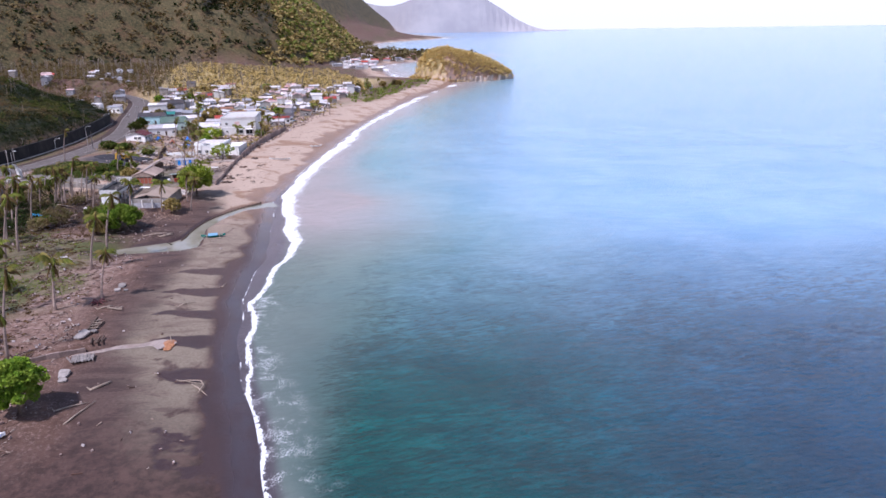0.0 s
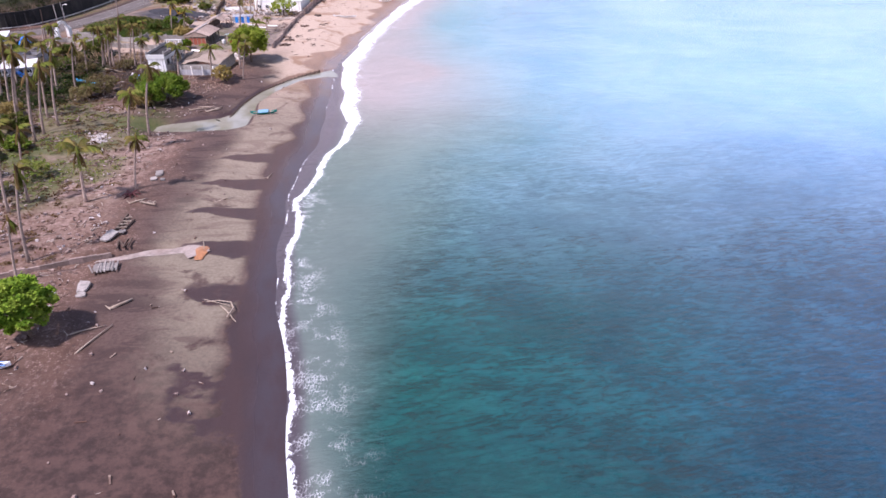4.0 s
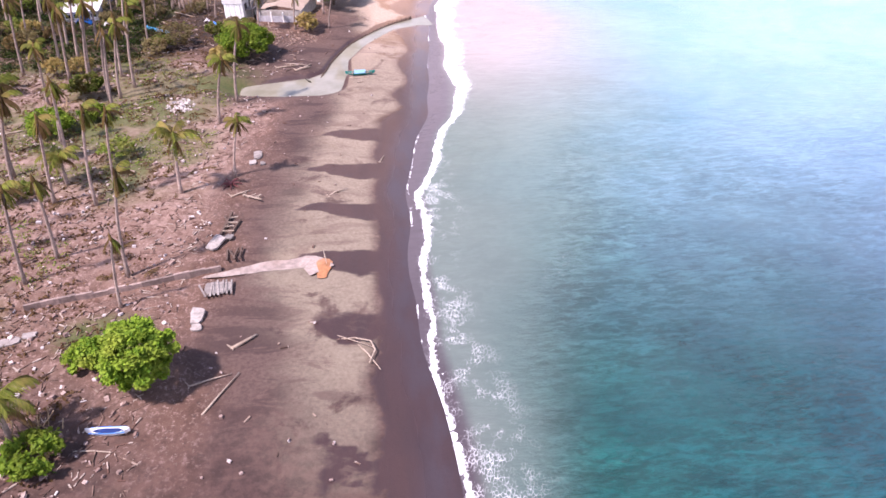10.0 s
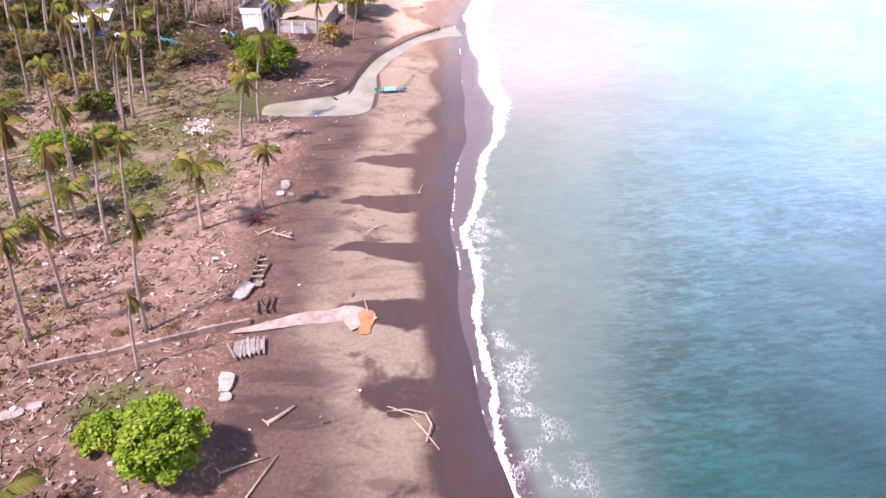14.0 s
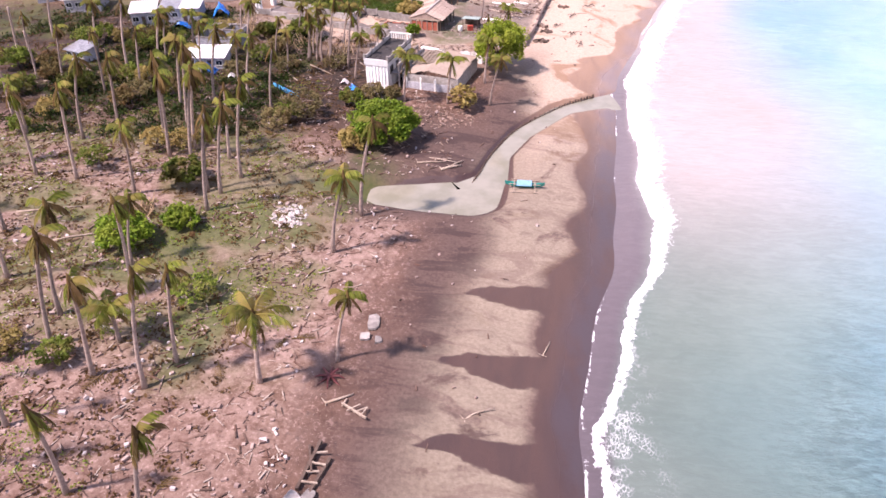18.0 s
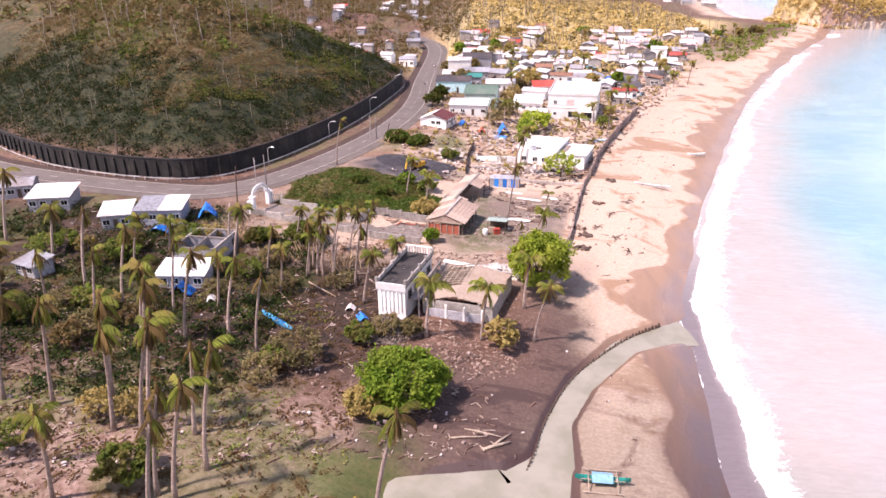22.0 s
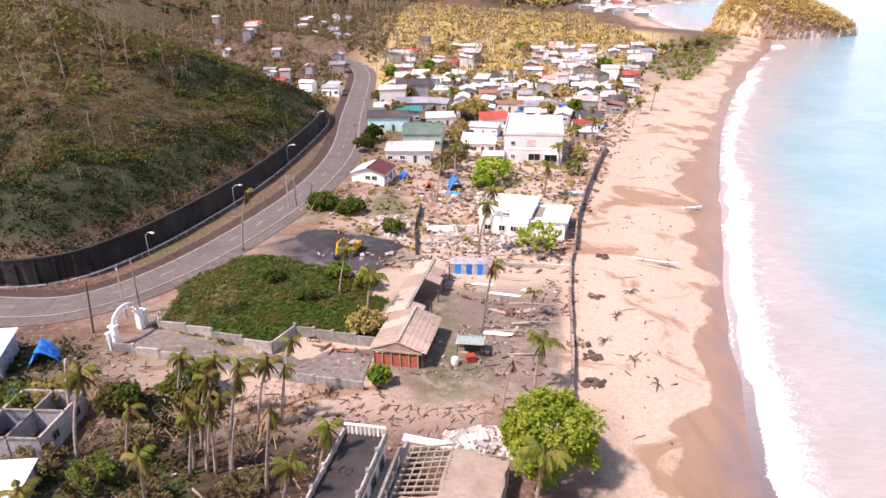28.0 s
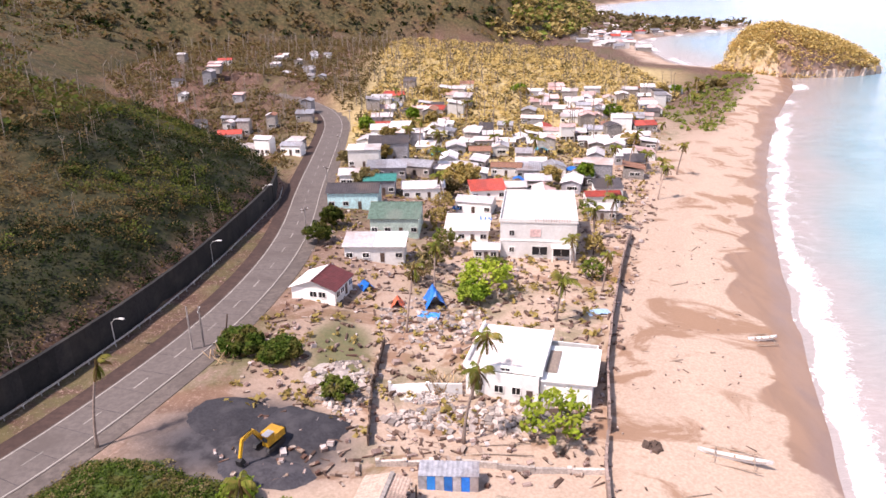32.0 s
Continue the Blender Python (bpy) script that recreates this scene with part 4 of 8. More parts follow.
def wall_run(name, pts, h, w, mat, label, cap=True, post_every=4.0, sink=0.5, gap=(), lean=0.0, zadd=0.0):
    """A free-standing wall of panels and posts along points."""
    top = thing(name, pose(0, 0, 0), label, "wall", kind="structure")
    for (ax, ay), (bx, by) in zip(pts, pts[1:]):
        L = math.hypot(bx - ax, by - ay)
        n = max(1, round(L / post_every))
        for k in range(n):
            t0, t1 = k / n, (k + 1) / n
            x, y = ax + (bx - ax) * (t0 + t1) / 2, ay + (by - ay) * (t0 + t1) / 2
            a = math.degrees(math.atan2(by - ay, bx - ax))
            z = ground(x, y) + zadd
            hh = h * (1 - 0.12 * RNG.rand())
            if k not in gap:
                part("panel", Geo().box(0, 0, -sink, L / n + 0.02, w, hh + sink), mat, top, at=pose(x, y, z, RNG.uniform(-lean, lean), 0, a))
            px, py = ax + (bx - ax) * t0, ay + (by - ay) * t0
            part("post", Geo().box(0, 0, -sink, w + 0.1, w + 0.1, h + 0.08 + sink).box(0, 0, h + 0.08, w + 0.16, w + 0.16, 0.07), mat, top, at=pose(px, py, ground(px, py) + zadd, 0, 0, a))
    return top


PLASTER = plain("grey_plaster_wall", (0.36, 0.325, 0.30), 0.85, wear=(0.20, 0.17, 0.155), grain=1.5)
SEAWALL = plain("stained_sea_wall", (0.30, 0.22, 0.19), 0.9, wear=(0.15, 0.10, 0.09), grain=1.5)
wall_run("sea_wall", [(16.3, 80.5), (18.3, 92), (20.5, 108), (23.2, 124), (24.8, 130)], 1.3, 0.35, SEAWALL, "stained concrete boundary wall between yard and beach", lean=3)
wall_run("sea_wall", [(25.2, 131), (28.5, 147), (33, 163), (38.5, 181), (44, 198), (47.5, 207)], 2.2, 0.3, SEAWALL, "tall stained wall facing the beach", lean=2)
wall_run("drive_wall", [(-49.5, 89), (-38, 87.2), (-26, 85.4), (-12, 82)], 1.5, 0.25, PLASTER, "long grey plastered wall along the drive")
wall_run("drive_wall", [(-44.5, 95.4), (-36, 93.7), (-26.5, 91)], 1.6, 0.25, PLASTER, "pale wall between drive and grass lot")
wall_run("yard_wall", [(-26.5, 91), (-24.0, 96.2), (-18, 95), (-11, 93.5)], 1.9, 0.25, PLASTER, "pale wall closing the grass lot")
wall_run("yard_wall", [(-5, 124.2), (5, 124.5), (14, 123), (23, 122.5)], 0.8, 0.4, plain("pale_broken_wall", (0.55, 0.47, 0.42), 0.85), "low broken pale wall across the yard", gap=(2,), lean=5)
wall_run("yard_wall", [(-4.5, 140.5), (1, 140.8), (6, 140.5)], 1.6, 0.3, WHITE_WALL, "short white garden wall")
wall_run("timber_fence", [(-6.5, 128), (-7, 140), (-6.2, 154)], 1.5, 0.15, WOOD_DARK, "leaning dark timber fence", lean=10, post_every=2)
# paved drive
g = Geo()
for k in range(9):
    t = k / 8
    x, y = -47 + 35 * t, 92.2 - 6.4 * t
    g.v += [(x - 0.4, y - 2.6, ground(x, y - 2.6) + 0.16), (x + 0.6, y + 2.6 + 4.0 * min(1, max(0, t * 3 - 1.2)), ground(x, y) + 0.16)]
for k in range(8):
    g.f.append((2 * k, 2 * k + 2, 2 * k + 3, 2 * k + 1))
solid("driveway", g, plain("stained_drive_concrete", (0.15, 0.122, 0.11), 0.85, wear=(0.09, 0.072, 0.064), grain=1.0), "grey concrete drive with wheel tracks", "driveway", kind="structure")

# arched gate
gate = thing("arched_gate", pose(-48.0, 92.6, ground(-48, 92.6), 0, 0, 72), "white concrete arched gateway with twin pillars", "gate")
for sx in (-2.6, 2.6):
    p = part("pillar", Geo().box(sx, 0, -0.3, 0.9, 0.9, 3.4, taper=0.9).box(sx, 0, 3.1, 1.15, 1.15, 0.25), WHITE_WALL, gate)
    part("side_pillar", Geo().box(sx * 1.45, 0, -0.3, 0.5, 0.5, 2.8).box(sx * 1.45, 0, 2.5, 0.7, 0.7, 0.2), WHITE_WALL, gate)
arc = [(2.6 * math.cos(a), 0, 3.2 + 2.0 * math.sin(a)) for a in np.linspace(0, math.pi, 13)]
part("arch", Geo().tube(arc, 0.24, 6), WHITE_WALL, gate)
part("arch", Geo().tube([(0.72 * x, 0, 3.2 + (z - 3.2) * 0.72) for x, _, z in arc], 0.12, 6), WHITE_WALL, gate)
for a in np.linspace(0.2, math.pi - 0.2, 9):
    part("arch_spoke", Geo().beam((1.9 * math.cos(a), 0, 3.2 + 1.45 * math.sin(a)), (2.6 * math.cos(a), 0, 3.2 + 2.0 * math.sin(a)), 0.16), WHITE_WALL, gate)
for k in range(7):
    part("gate_bar", Geo().box(2.9 + 0.35 * k, -0.6 - 0.2 * k, 0.1, 0.06, 0.06, 1.9), WHITE_WALL, gate)

# ---- buildings ----


def corrugated(w, d, waves, rise=0.05, thick=0.04):
    """A ribbed sheet in x, y, centred; ribs run along y."""
    g = Geo()
    n = max(4, int(waves) * 2)
    for k in range(n + 1):
        x = -w / 2 + w * k / n
        z = rise * (k % 2)
        g.v += [(x, -d / 2, z), (x, d / 2, z), (x, -d / 2, z - thick), (x, d / 2, z - thick)]
    for k in range(n):
        a, b = 4 * k, 4 * k + 4
        g.f += [(a, b, b + 1, a + 1), (a + 2, a + 3, b + 3, b + 2), (a, a + 2, b + 2, b), (a + 1, b + 1, b + 3, a + 3)]
    g.f += [(0, 1, 3, 2), (4 * n, 4 * n + 2, 4 * n + 3, 4 * n + 1)]
    return g


def window(parent, x, y, z, w, h, face, frame_mat=None):
    """A window on a wall that looks along face degrees (0: towards -y)."""
    m = pose(x, y, z, 0, 0, face)
    o = part("window", Geo().box(0, -0.03, 0, w, 0.08, h), DARK_GLASS, parent, "dark glazed window", at=m)
    f = Geo().box(0, -0.06, -0.1, w + 0.2, 0.12, 0.1).box(0, -0.06, h, w + 0.2, 0.12, 0.1).box(-w / 2 - 0.05, -0.06, 0, 0.1, 0.12, h).box(w / 2 + 0.05, -0.06, 0, 0.1, 0.12, h).box(0, -0.05, 0, 0.06, 0.1, h)
    part("window_frame", f, frame_mat or WHITE_WALL, o)
    return o


def shell(w, d, h, rise, t=0.18):
    """The walls of a small house as one shell, with gables where rise is over 0."""
    v, f = [], []
    for q in (0, t):
        a, b = w / 2 - q, d / 2 - q
        top = h + rise * (1 - q / (d / 2)) if rise else h
        v += [(-a, -b, -0.8), (a, -b, -0.8), (a, b, -0.8), (-a, b, -0.8), (-a, -b, h), (a, -b, h), (a, b, h), (-a, b, h), (-a, 0, top), (a, 0, top)]
    for o, flip in ((0, 1), (10, -1)):
        for face in ((0, 1, 5, 4), (2, 3, 7, 6), (1, 2, 6, 9, 5), (3, 0, 4, 8, 7)):
            f.append(tuple(o + k for k in face[::flip]))
    for a, b in ((4, 5), (5, 9), (9, 6), (6, 7), (7, 8), (8, 4)):
        f.append((a, b, b + 10, a + 10))
    return Geo().add(v, f)


def house(x, y, rz, w, d, h, wall_mat, roof_mat, label, roof="gable", pitch=0.35, group="", windows=3, patch=None, base=None, over=0.5, door=True, name="house", split=False):
    """A small house: four walls with openings dressed, a pitched or lean-to roof of ribbed sheets."""
    z = ground(x, y) if base is None else base
    o = thing(name, pose(x, y, z, 0, 0, rz), label, "house", group)
    g = Geo()
    t = 0.18
    g.box(0, -d / 2 + t / 2, -0.8, w, t, h + 0.8).box(0, d / 2 - t / 2, -0.8, w, t, h + 0.8)
    g.box(-w / 2 + t / 2, 0, -0.8, t, d - 2 * t, h + 0.8).box(w / 2 - t / 2, 0, -0.8, t, d - 2 * t, h + 0.8)
    rise = pitch * (d / 2 if roof == "gable" else d)
    if roof == "gable":
        for sx in (-1, 1):
            xx = sx * (w / 2 - t / 2)
            g.add([(xx - t / 2, -d / 2, h), (xx - t / 2, d / 2, h), (xx - t / 2, 0, h + rise), (xx + t / 2, -d / 2, h), (xx + t / 2, d / 2, h), (xx + t / 2, 0, h + rise)], [(0, 2, 1), (3, 4, 5), (0, 1, 4, 3), (1, 2, 5, 4), (2, 0, 3, 5)])
    if split:
        for k in range(0, len(g.f) // 6 * 6, 6) if roof != "gable" else range(0, 24, 6):
            part("wall", Geo().add(g.v[k // 6 * 8 : k // 6 * 8 + 8], [(3, 2, 1, 0), (4, 5, 6, 7), (0, 1, 5, 4), (1, 2, 6, 5), (2, 3, 7, 6), (3, 0, 4, 7)]), wall_mat, o)
        if roof == "gable":
            for k in (32, 38):
                part("gable", Geo().add(g.v[k : k + 6], [(0, 2, 1), (3, 4, 5), (0, 1, 4, 3), (1, 2, 5, 4), (2, 0, 3, 5)]), wall_mat, o)
    else:
        part("wall_shell", shell(w, d, h, rise if roof == "gable" else 0), wall_mat, o)
    if roof == "gable":
        L = math.hypot(d / 2, rise) + over
        ang = math.degrees(math.atan2(rise, d / 2))
        for s in (-1, 1):
            cy, cz = s * (d / 4 + 0.25 * over), h + rise / 2 - 0.25 * over * pitch + 0.06
            r = corrugated(w + 2 * over, L, (w + 2 * over) / 0.55)
            part("roof_sheet", r, patch if (patch and s > 0) else roof_mat, o, at=pose(0, cy, cz, -s * ang, 0, 0))
        part("ridge_cap", Geo().beam((-w / 2 - over, 0, h + rise + 0.1), (w / 2 + over, 0, h + rise + 0.1), 0.35, 0.06), roof_mat, o)
    elif roof == "shed":
        ang = math.degrees(math.atan2(rise, d))
        n = 2 if w > 6 else 1
        for k in range(n):
            r = corrugated((w + 2 * over) / n, math.hypot(d, rise) + 2 * over, (w + 2 * over) / n / 0.55)
            part("roof_sheet", r, patch if (patch and k) else roof_mat, o, at=pose(-(w + 2 * over) / 2 + (k + 0.5) * (w + 2 * over) / n, 0, h + rise / 2 + 0.08 + 0.03 * k, ang, 0, 0))
    elif roof == "flat":
        part("roof_slab", Geo().box(0, 0, h, w + 0.5, d + 0.5, 0.22), roof_mat, o)
        p = Geo()
        for s in (-1, 1):
            p.box(0, s * (d / 2 + 0.1), h + 0.22, w + 0.5, 0.16, 0.6).box(s * (w / 2 + 0.15), 0, h + 0.22, 0.16, d, 0.6)
        part("parapet", p, wall_mat, o)
    if windows:
        ww = min(1.3, w / (windows + 1.5))
        slots = np.linspace(-w / 2 + 1.0, w / 2 - 1.0, windows + (1 if door else 0))
        for k, sx in enumerate(slots):
            if door and k == len(slots) // 2:
                dr = part("door", Geo().box(sx, -d / 2 - 0.03, 0.0, 0.85, 0.08, min(2.0, h - 0.3)), WOOD_DARK, o, "dark plank door")
            else:
                window(o, sx, -d / 2, 1.0, ww, 1.0, 0)
            if k % 2 == 0:
                window(o, -w / 2, (-0.2 + 0.4 * k / max(1, len(slots))) * d, 1.0, ww, 1.0, -90)
    return o


def heap_quads(n, cx, cy, rx, ry, sizes, zf, tall=0.35, rng=RNG):
    """Loose broken slabs and lumps lying about, as one gathering of boxes."""
    g = Geo()
    for _ in range(n):
        a, r = rng.uniform(0, 6.28), math.sqrt(rng.rand())
        x, y = cx + rx * r * math.cos(a), cy + ry * r * math.sin(a)
        s = rng.uniform(*sizes)
        g.box(x, y, zf(x, y) - 0.12 * s + tall * (1 - r) * rng.rand(), s, s * rng.uniform(0.4, 1.0), s * rng.uniform(0.15, 0.5), rng.uniform(0, 360), rng.uniform(-28, 28), rng.uniform(-28, 28), taper=rng.uniform(0.6, 1))
    return g


# large white two-storey house with a flat roof
W = thing("white_house", pose(25.6, 205.5, ground(25, 205), 0, 0, -8), "large white two-storey concrete house with flat roof", "house")
zt = 8.0
for q in ((0, -11.4, 16.2, 0.3), (0, 11.4, 16.2, 0.3), (-7.95, 0, 0.3, 22.5), (7.95, 0, 0.3, 22.5)):
    part("wall", Geo().box(q[0], q[1], -1, q[2], q[3], zt + 1), WHITE_WALL, W)
part("roof_slab", Geo().box(0, 0, zt, 16.8, 23.4, 0.25), plain("white_roof_coat", (0.78, 0.74, 0.72), 0.8, wear=(0.62, 0.55, 0.52), vary=0.1), W)
p = Geo()
for s in (-1, 1):
    p.box(0, s * 11.55, zt + 0.25, 16.6, 0.2, 0.55).box(s * 8.2, 0, zt + 0.25, 0.2, 22.9, 0.55)
part("parapet", p, WHITE_WALL, W)
for k in range(14):
    part("baluster", Geo().box(-0.6 + 0.55 * k, -11.62, zt + 0.3, 0.14, 0.14, 0.7), TIN_PINK, W)
for sx, sz, ww, hh in ((-5.6, 5.1, 1.0, 1.1), (-5.6, 1.3, 1.0, 1.1), (0.4, 0.8, 3.2, 1.9), (5.0, 0.6, 3.4, 2.0)):
    window(W, sx, -11.55, sz, ww, hh, 0)
part("canopy", Geo().box(5.0, -12.4, 2.9, 4.4, 1.8, 0.18), WHITE_WALL, W)
part("canopy_post", Geo().box(3.1, -13.1, -0.5, 0.25, 0.25, 3.4), WHITE_WALL, W)
part("canopy_post", Geo().box(6.9, -13.1, -0.5, 0.25, 0.25, 3.4), WHITE_WALL, W)
part("shutter", Geo().box(-0.6, -11.6, 4.9, 2.3, 0.1, 1.7), TIN_PINK, W, "pale pink shutter")
part("floor_band", Geo().box(0, -11.6, 3.9, 16.3, 0.12, 0.25), WHITE_WALL, W)
for sy in (-6, 0, 6):
    window(W, 8.1, sy, 5.0, 1.5, 1.2, 90)
    window(W, -8.1, sy, 1.4, 1.5, 1.2, -90)

# second white house nearer by the wall, roof partly bare
B = thing("white_bungalow", pose(17.0, 145.0, ground(17, 145), 0, 0, -16), "white flat-roofed bungalow with storm-torn terrace", "house")
for q in ((-3.6, -7.0, 10.5, 0.25), (-3.6, 7.0, 10.5, 0.25), (-8.75, 0, 0.25, 13.8), (1.5, 0, 0.25, 13.8)):
    part("wall", Geo().box(q[0], q[1], -1, q[2], q[3], 5.2), WHITE_WALL, B)
part("roof_slab", Geo().box(-3.6, 0.6, 4.2, 11.2, 13.6, 0.25), plain("grey_roof_screed", (0.56, 0.50, 0.47), 0.85, wear=(0.40, 0.34, 0.31)), B, "grey screeded roof")
part("parapet", Geo().box(-3.6, -6.5, 4.2, 11.4, 0.25, 1.0).box(-9.1, 0.3, 4.2, 0.25, 13.4, 1.0).box(1.9, 0.3, 4.2, 0.25, 13.4, 0.8), WHITE_WALL, B)
for q in ((5.4, -6.0, 7.2, 0.25), (8.9, 0, 0.25, 11.7), (5.4, 6, 7.2, 0.25)):
    part("annex_wall", Geo().box(q[0], q[1], -1, q[2], q[3], 4.4), WHITE_WALL, B)
part("annex_roof", Geo().box(5.7, -1.2, 3.5, 7.8, 10.6, 0.2, ry=-2), WHITE_WALL, B)
part("annex_hatch", Geo().box(3.0, -1.0, 3.75, 1.7, 6.5, 0.05, ry=-2), plain("bare_soffit", (0.24, 0.19, 0.16), 0.9), B, "bare brown roof patch")
for sx in (-7.0, -4.0, -1.5):
    window(B, sx, -7.15, 1.2, 1.2, 1.1, 0)
window(B, -3.2, -6.65, 4.5, 1.3, 0.45, 0)
part("door", Geo().box(0.4, -7.15, 0, 0.9, 0.08, 2.0), WOOD_DARK, B)
for sx in (2.6, 5.6, 8.6):
    part("porch_post", Geo().box(sx, -7.4, -0.6, 0.3, 0.3, 4.0), WHITE_WALL, B)

# narrow concrete house with a balustraded roof terrace
T = thing("terrace_house", pose(-11.0, 58.4, ground(-10.4, 54), 0, 0, -11.5), "two-storey concrete house with balustraded roof terrace", "house")
for q in ((0, -6.5, 4.6, 0.25), (0, 6.5, 4.6, 0.25), (-2.2, 0, 0.25, 12.7), (2.2, 0, 0.25, 12.7)):
    part("wall", Geo().box(q[0], q[1], -1, q[2], q[3], 6.5), WHITE_WALL, T)
part("roof_slab", Geo().box(0, 0, 5.5, 5.0, 13.6, 0.25), plain("blackened_roof_deck", (0.028, 0.024, 0.024), 0.9, wear=(0.05, 0.042, 0.042), grain=1.2), T, "blackened roof deck")
part("parapet", Geo().box(-2.4, 0, 5.75, 0.2, 13.4, 0.75), PLASTER, T)
part("parapet", Geo().box(2.4, 0, 5.75, 0.2, 13.4, 0.75), PLASTER, T)
part("parapet", Geo().box(0, -6.7, 4.9, 5.0, 0.25, 1.2), WHITE_WALL, T)
for k in range(9):
    part("baluster", Geo().box(-2.0 + 0.5 * k, 6.7, 5.75, 0.2, 0.2, 1.2, taper=0.8), WHITE_WALL, T)
part("hand_rail", Geo().box(0, 6.7, 6.9, 4.8, 0.3, 0.16), WHITE_WALL, T)
for sx in (-2.4, 2.4):
    for sy in (-6.6, -3.3, 0, 3.3, 6.6):
        part("parapet_post", Geo().box(sx, sy, 5.75, 0.4, 0.4, 1.15), PLASTER, T)
for k in range(6):
    part("wall_fin", Geo().box(-1.7 + 0.68 * k, -6.7, 1.2, 0.14, 0.2, 3.5), WHITE_WALL, T)
for sy in (-4.6, -1.6, 1.6, 4.6):
    window(T, 2.33, sy, 3.0, 1.4, 1.4, 90, CONCRETE)
    window(T, -2.33, sy, 3.0, 1.4, 1.4, -90, CONCRETE)
for k in range(2):
    part("tyre_ring", Geo().tube([(0.7 * math.cos(a) - 0.2, -4.5 + 5 * k + 0.7 * math.sin(a), 5.8) for a in np.linspace(0, 5.8, 14)], 0.06, 4), METAL_DARK, T)
part("balcony", Geo().box(3.3, 0.5, 3.0, 1.6, 11.5, 0.2), CONCRETE, T)
for sy in (-5, -2.2, 0.6, 3.4, 6.0):
    part("balcony_post", Geo().box(4.0, sy, -0.6, 0.25, 0.25, 5.4), CONCRETE, T)
part("balcony_beam", Geo().box(4.0, 0.5, 4.6, 0.3, 11.6, 0.4), CONCRETE, T)

# wrecked house beside it: half a tiled roof and bare rafters
Hh = thing("wrecked_house", pose(-0.6, 59.5, ground(-1.6, 59.5), 0, 0, -12), "wrecked house, half its roof gone to bare rafters", "house")
for q in ((0, -6.6, 11.6, 0.22), (-5.7, 0, 0.3, 12.9), (5.7, 0, 0.22, 12.9), (0, 6.6, 11.6, 0.22)):
    part("wall", Geo().box(q[0], q[1], -0.6, q[2], q[3], 3.2), PLASTER, Hh)
SHEET_TAN = plain("dusty_tan_roof_cloth", (0.47, 0.36, 0.29), 0.9, wear=(0.36, 0.25, 0.19), vary=0.18, grain=1.6, bump=0.5)


def sagging(w, d, seed, sag=0.25, thick=0.06):
    """A slack covering in x, y, centred, with a wavy surface and a torn edge."""
    n, rng = 12, np.random.RandomState(seed)
    g = Geo()
    for layer in (0, 1):
        for i in range(n + 1):
            for j in range(n + 1):
                u, v = i / n - 0.5, j / n - 0.5
                tear = 1 - 0.10 * rng.rand() * (i in (0, n) or j in (0, n))
                z = sag * (float(fbm(np.array([u * 9.0]), np.array([v * 9.0]), 2.2, 3, seed)[0]) - 0.5) * 2
                g.v.append((u * w * tear, v * d * tear, z - layer * thick))
    m = (n + 1) ** 2
    for i in range(n):
        for j in range(n):
            a = i * (n + 1) + j
            g.f += [(a, a + n + 1, a + n + 2, a + 1), (m + a, m + a + 1, m + a + n + 2, m + a + n + 1)]
    return g


part("roof_cloth", sagging(6.8, 13.0, 3), SHEET_TAN, Hh, "dusty tan roof covering", True, pose(2.6, -0.5, 3.3, 0, 11, 0))
part("roof_cloth", sagging(4.8, 5.0, 4), SHEET_TAN, Hh, "dusty tan roof covering", True, pose(-2.6, -4.4, 3.2, 0, -11, 0))
for k in range(9):
    yy = -1.6 + k * 0.95
    part("rafter", Geo().beam((-5.6, yy, 2.7), (-0.2, yy + 0.2 * RNG.randn(), 3.8), 0.16, 0.2), WOOD_PALE, Hh)
for k in range(6):
    part("purlin", Geo().beam((-5.2 + k * 0.95, -1.8, 2.85 + 0.2 * k), (-5.2 + k * 0.95, 6.4, 2.85 + 0.2 * k), 0.11), WOOD_PALE, Hh)
part("beam", Geo().box(-6.2, 0.3, 2.6, 0.45, 13.8, 0.6), PLASTER, Hh)
part("fallen_slab", Geo().box(-4.0, 7.2, 2.9, 5.5, 1.1, 0.15, ry=4), WHITE_WALL, Hh)
for k in range(3):
    part("porch_panel", Geo().box(-3.2 + 3.0 * k, -7.3, -0.3, 2.7, 0.12, 1.7), GREY_WALL, Hh)
for k in range(4):
    part("porch_post", Geo().box(-4.7 + 3.0 * k, -7.3, -0.3, 0.3, 0.3, 2.6), WHITE_WALL, Hh)

# long open hut with worn brown roofs
R = thing("long_hut", pose(-4.6, 103.5, ground(-4.6, 103), 0, 0, -12), "long low hut with faded brown roofs and red boarding", "hut")
hut_rng = np.random.RandomState(61)
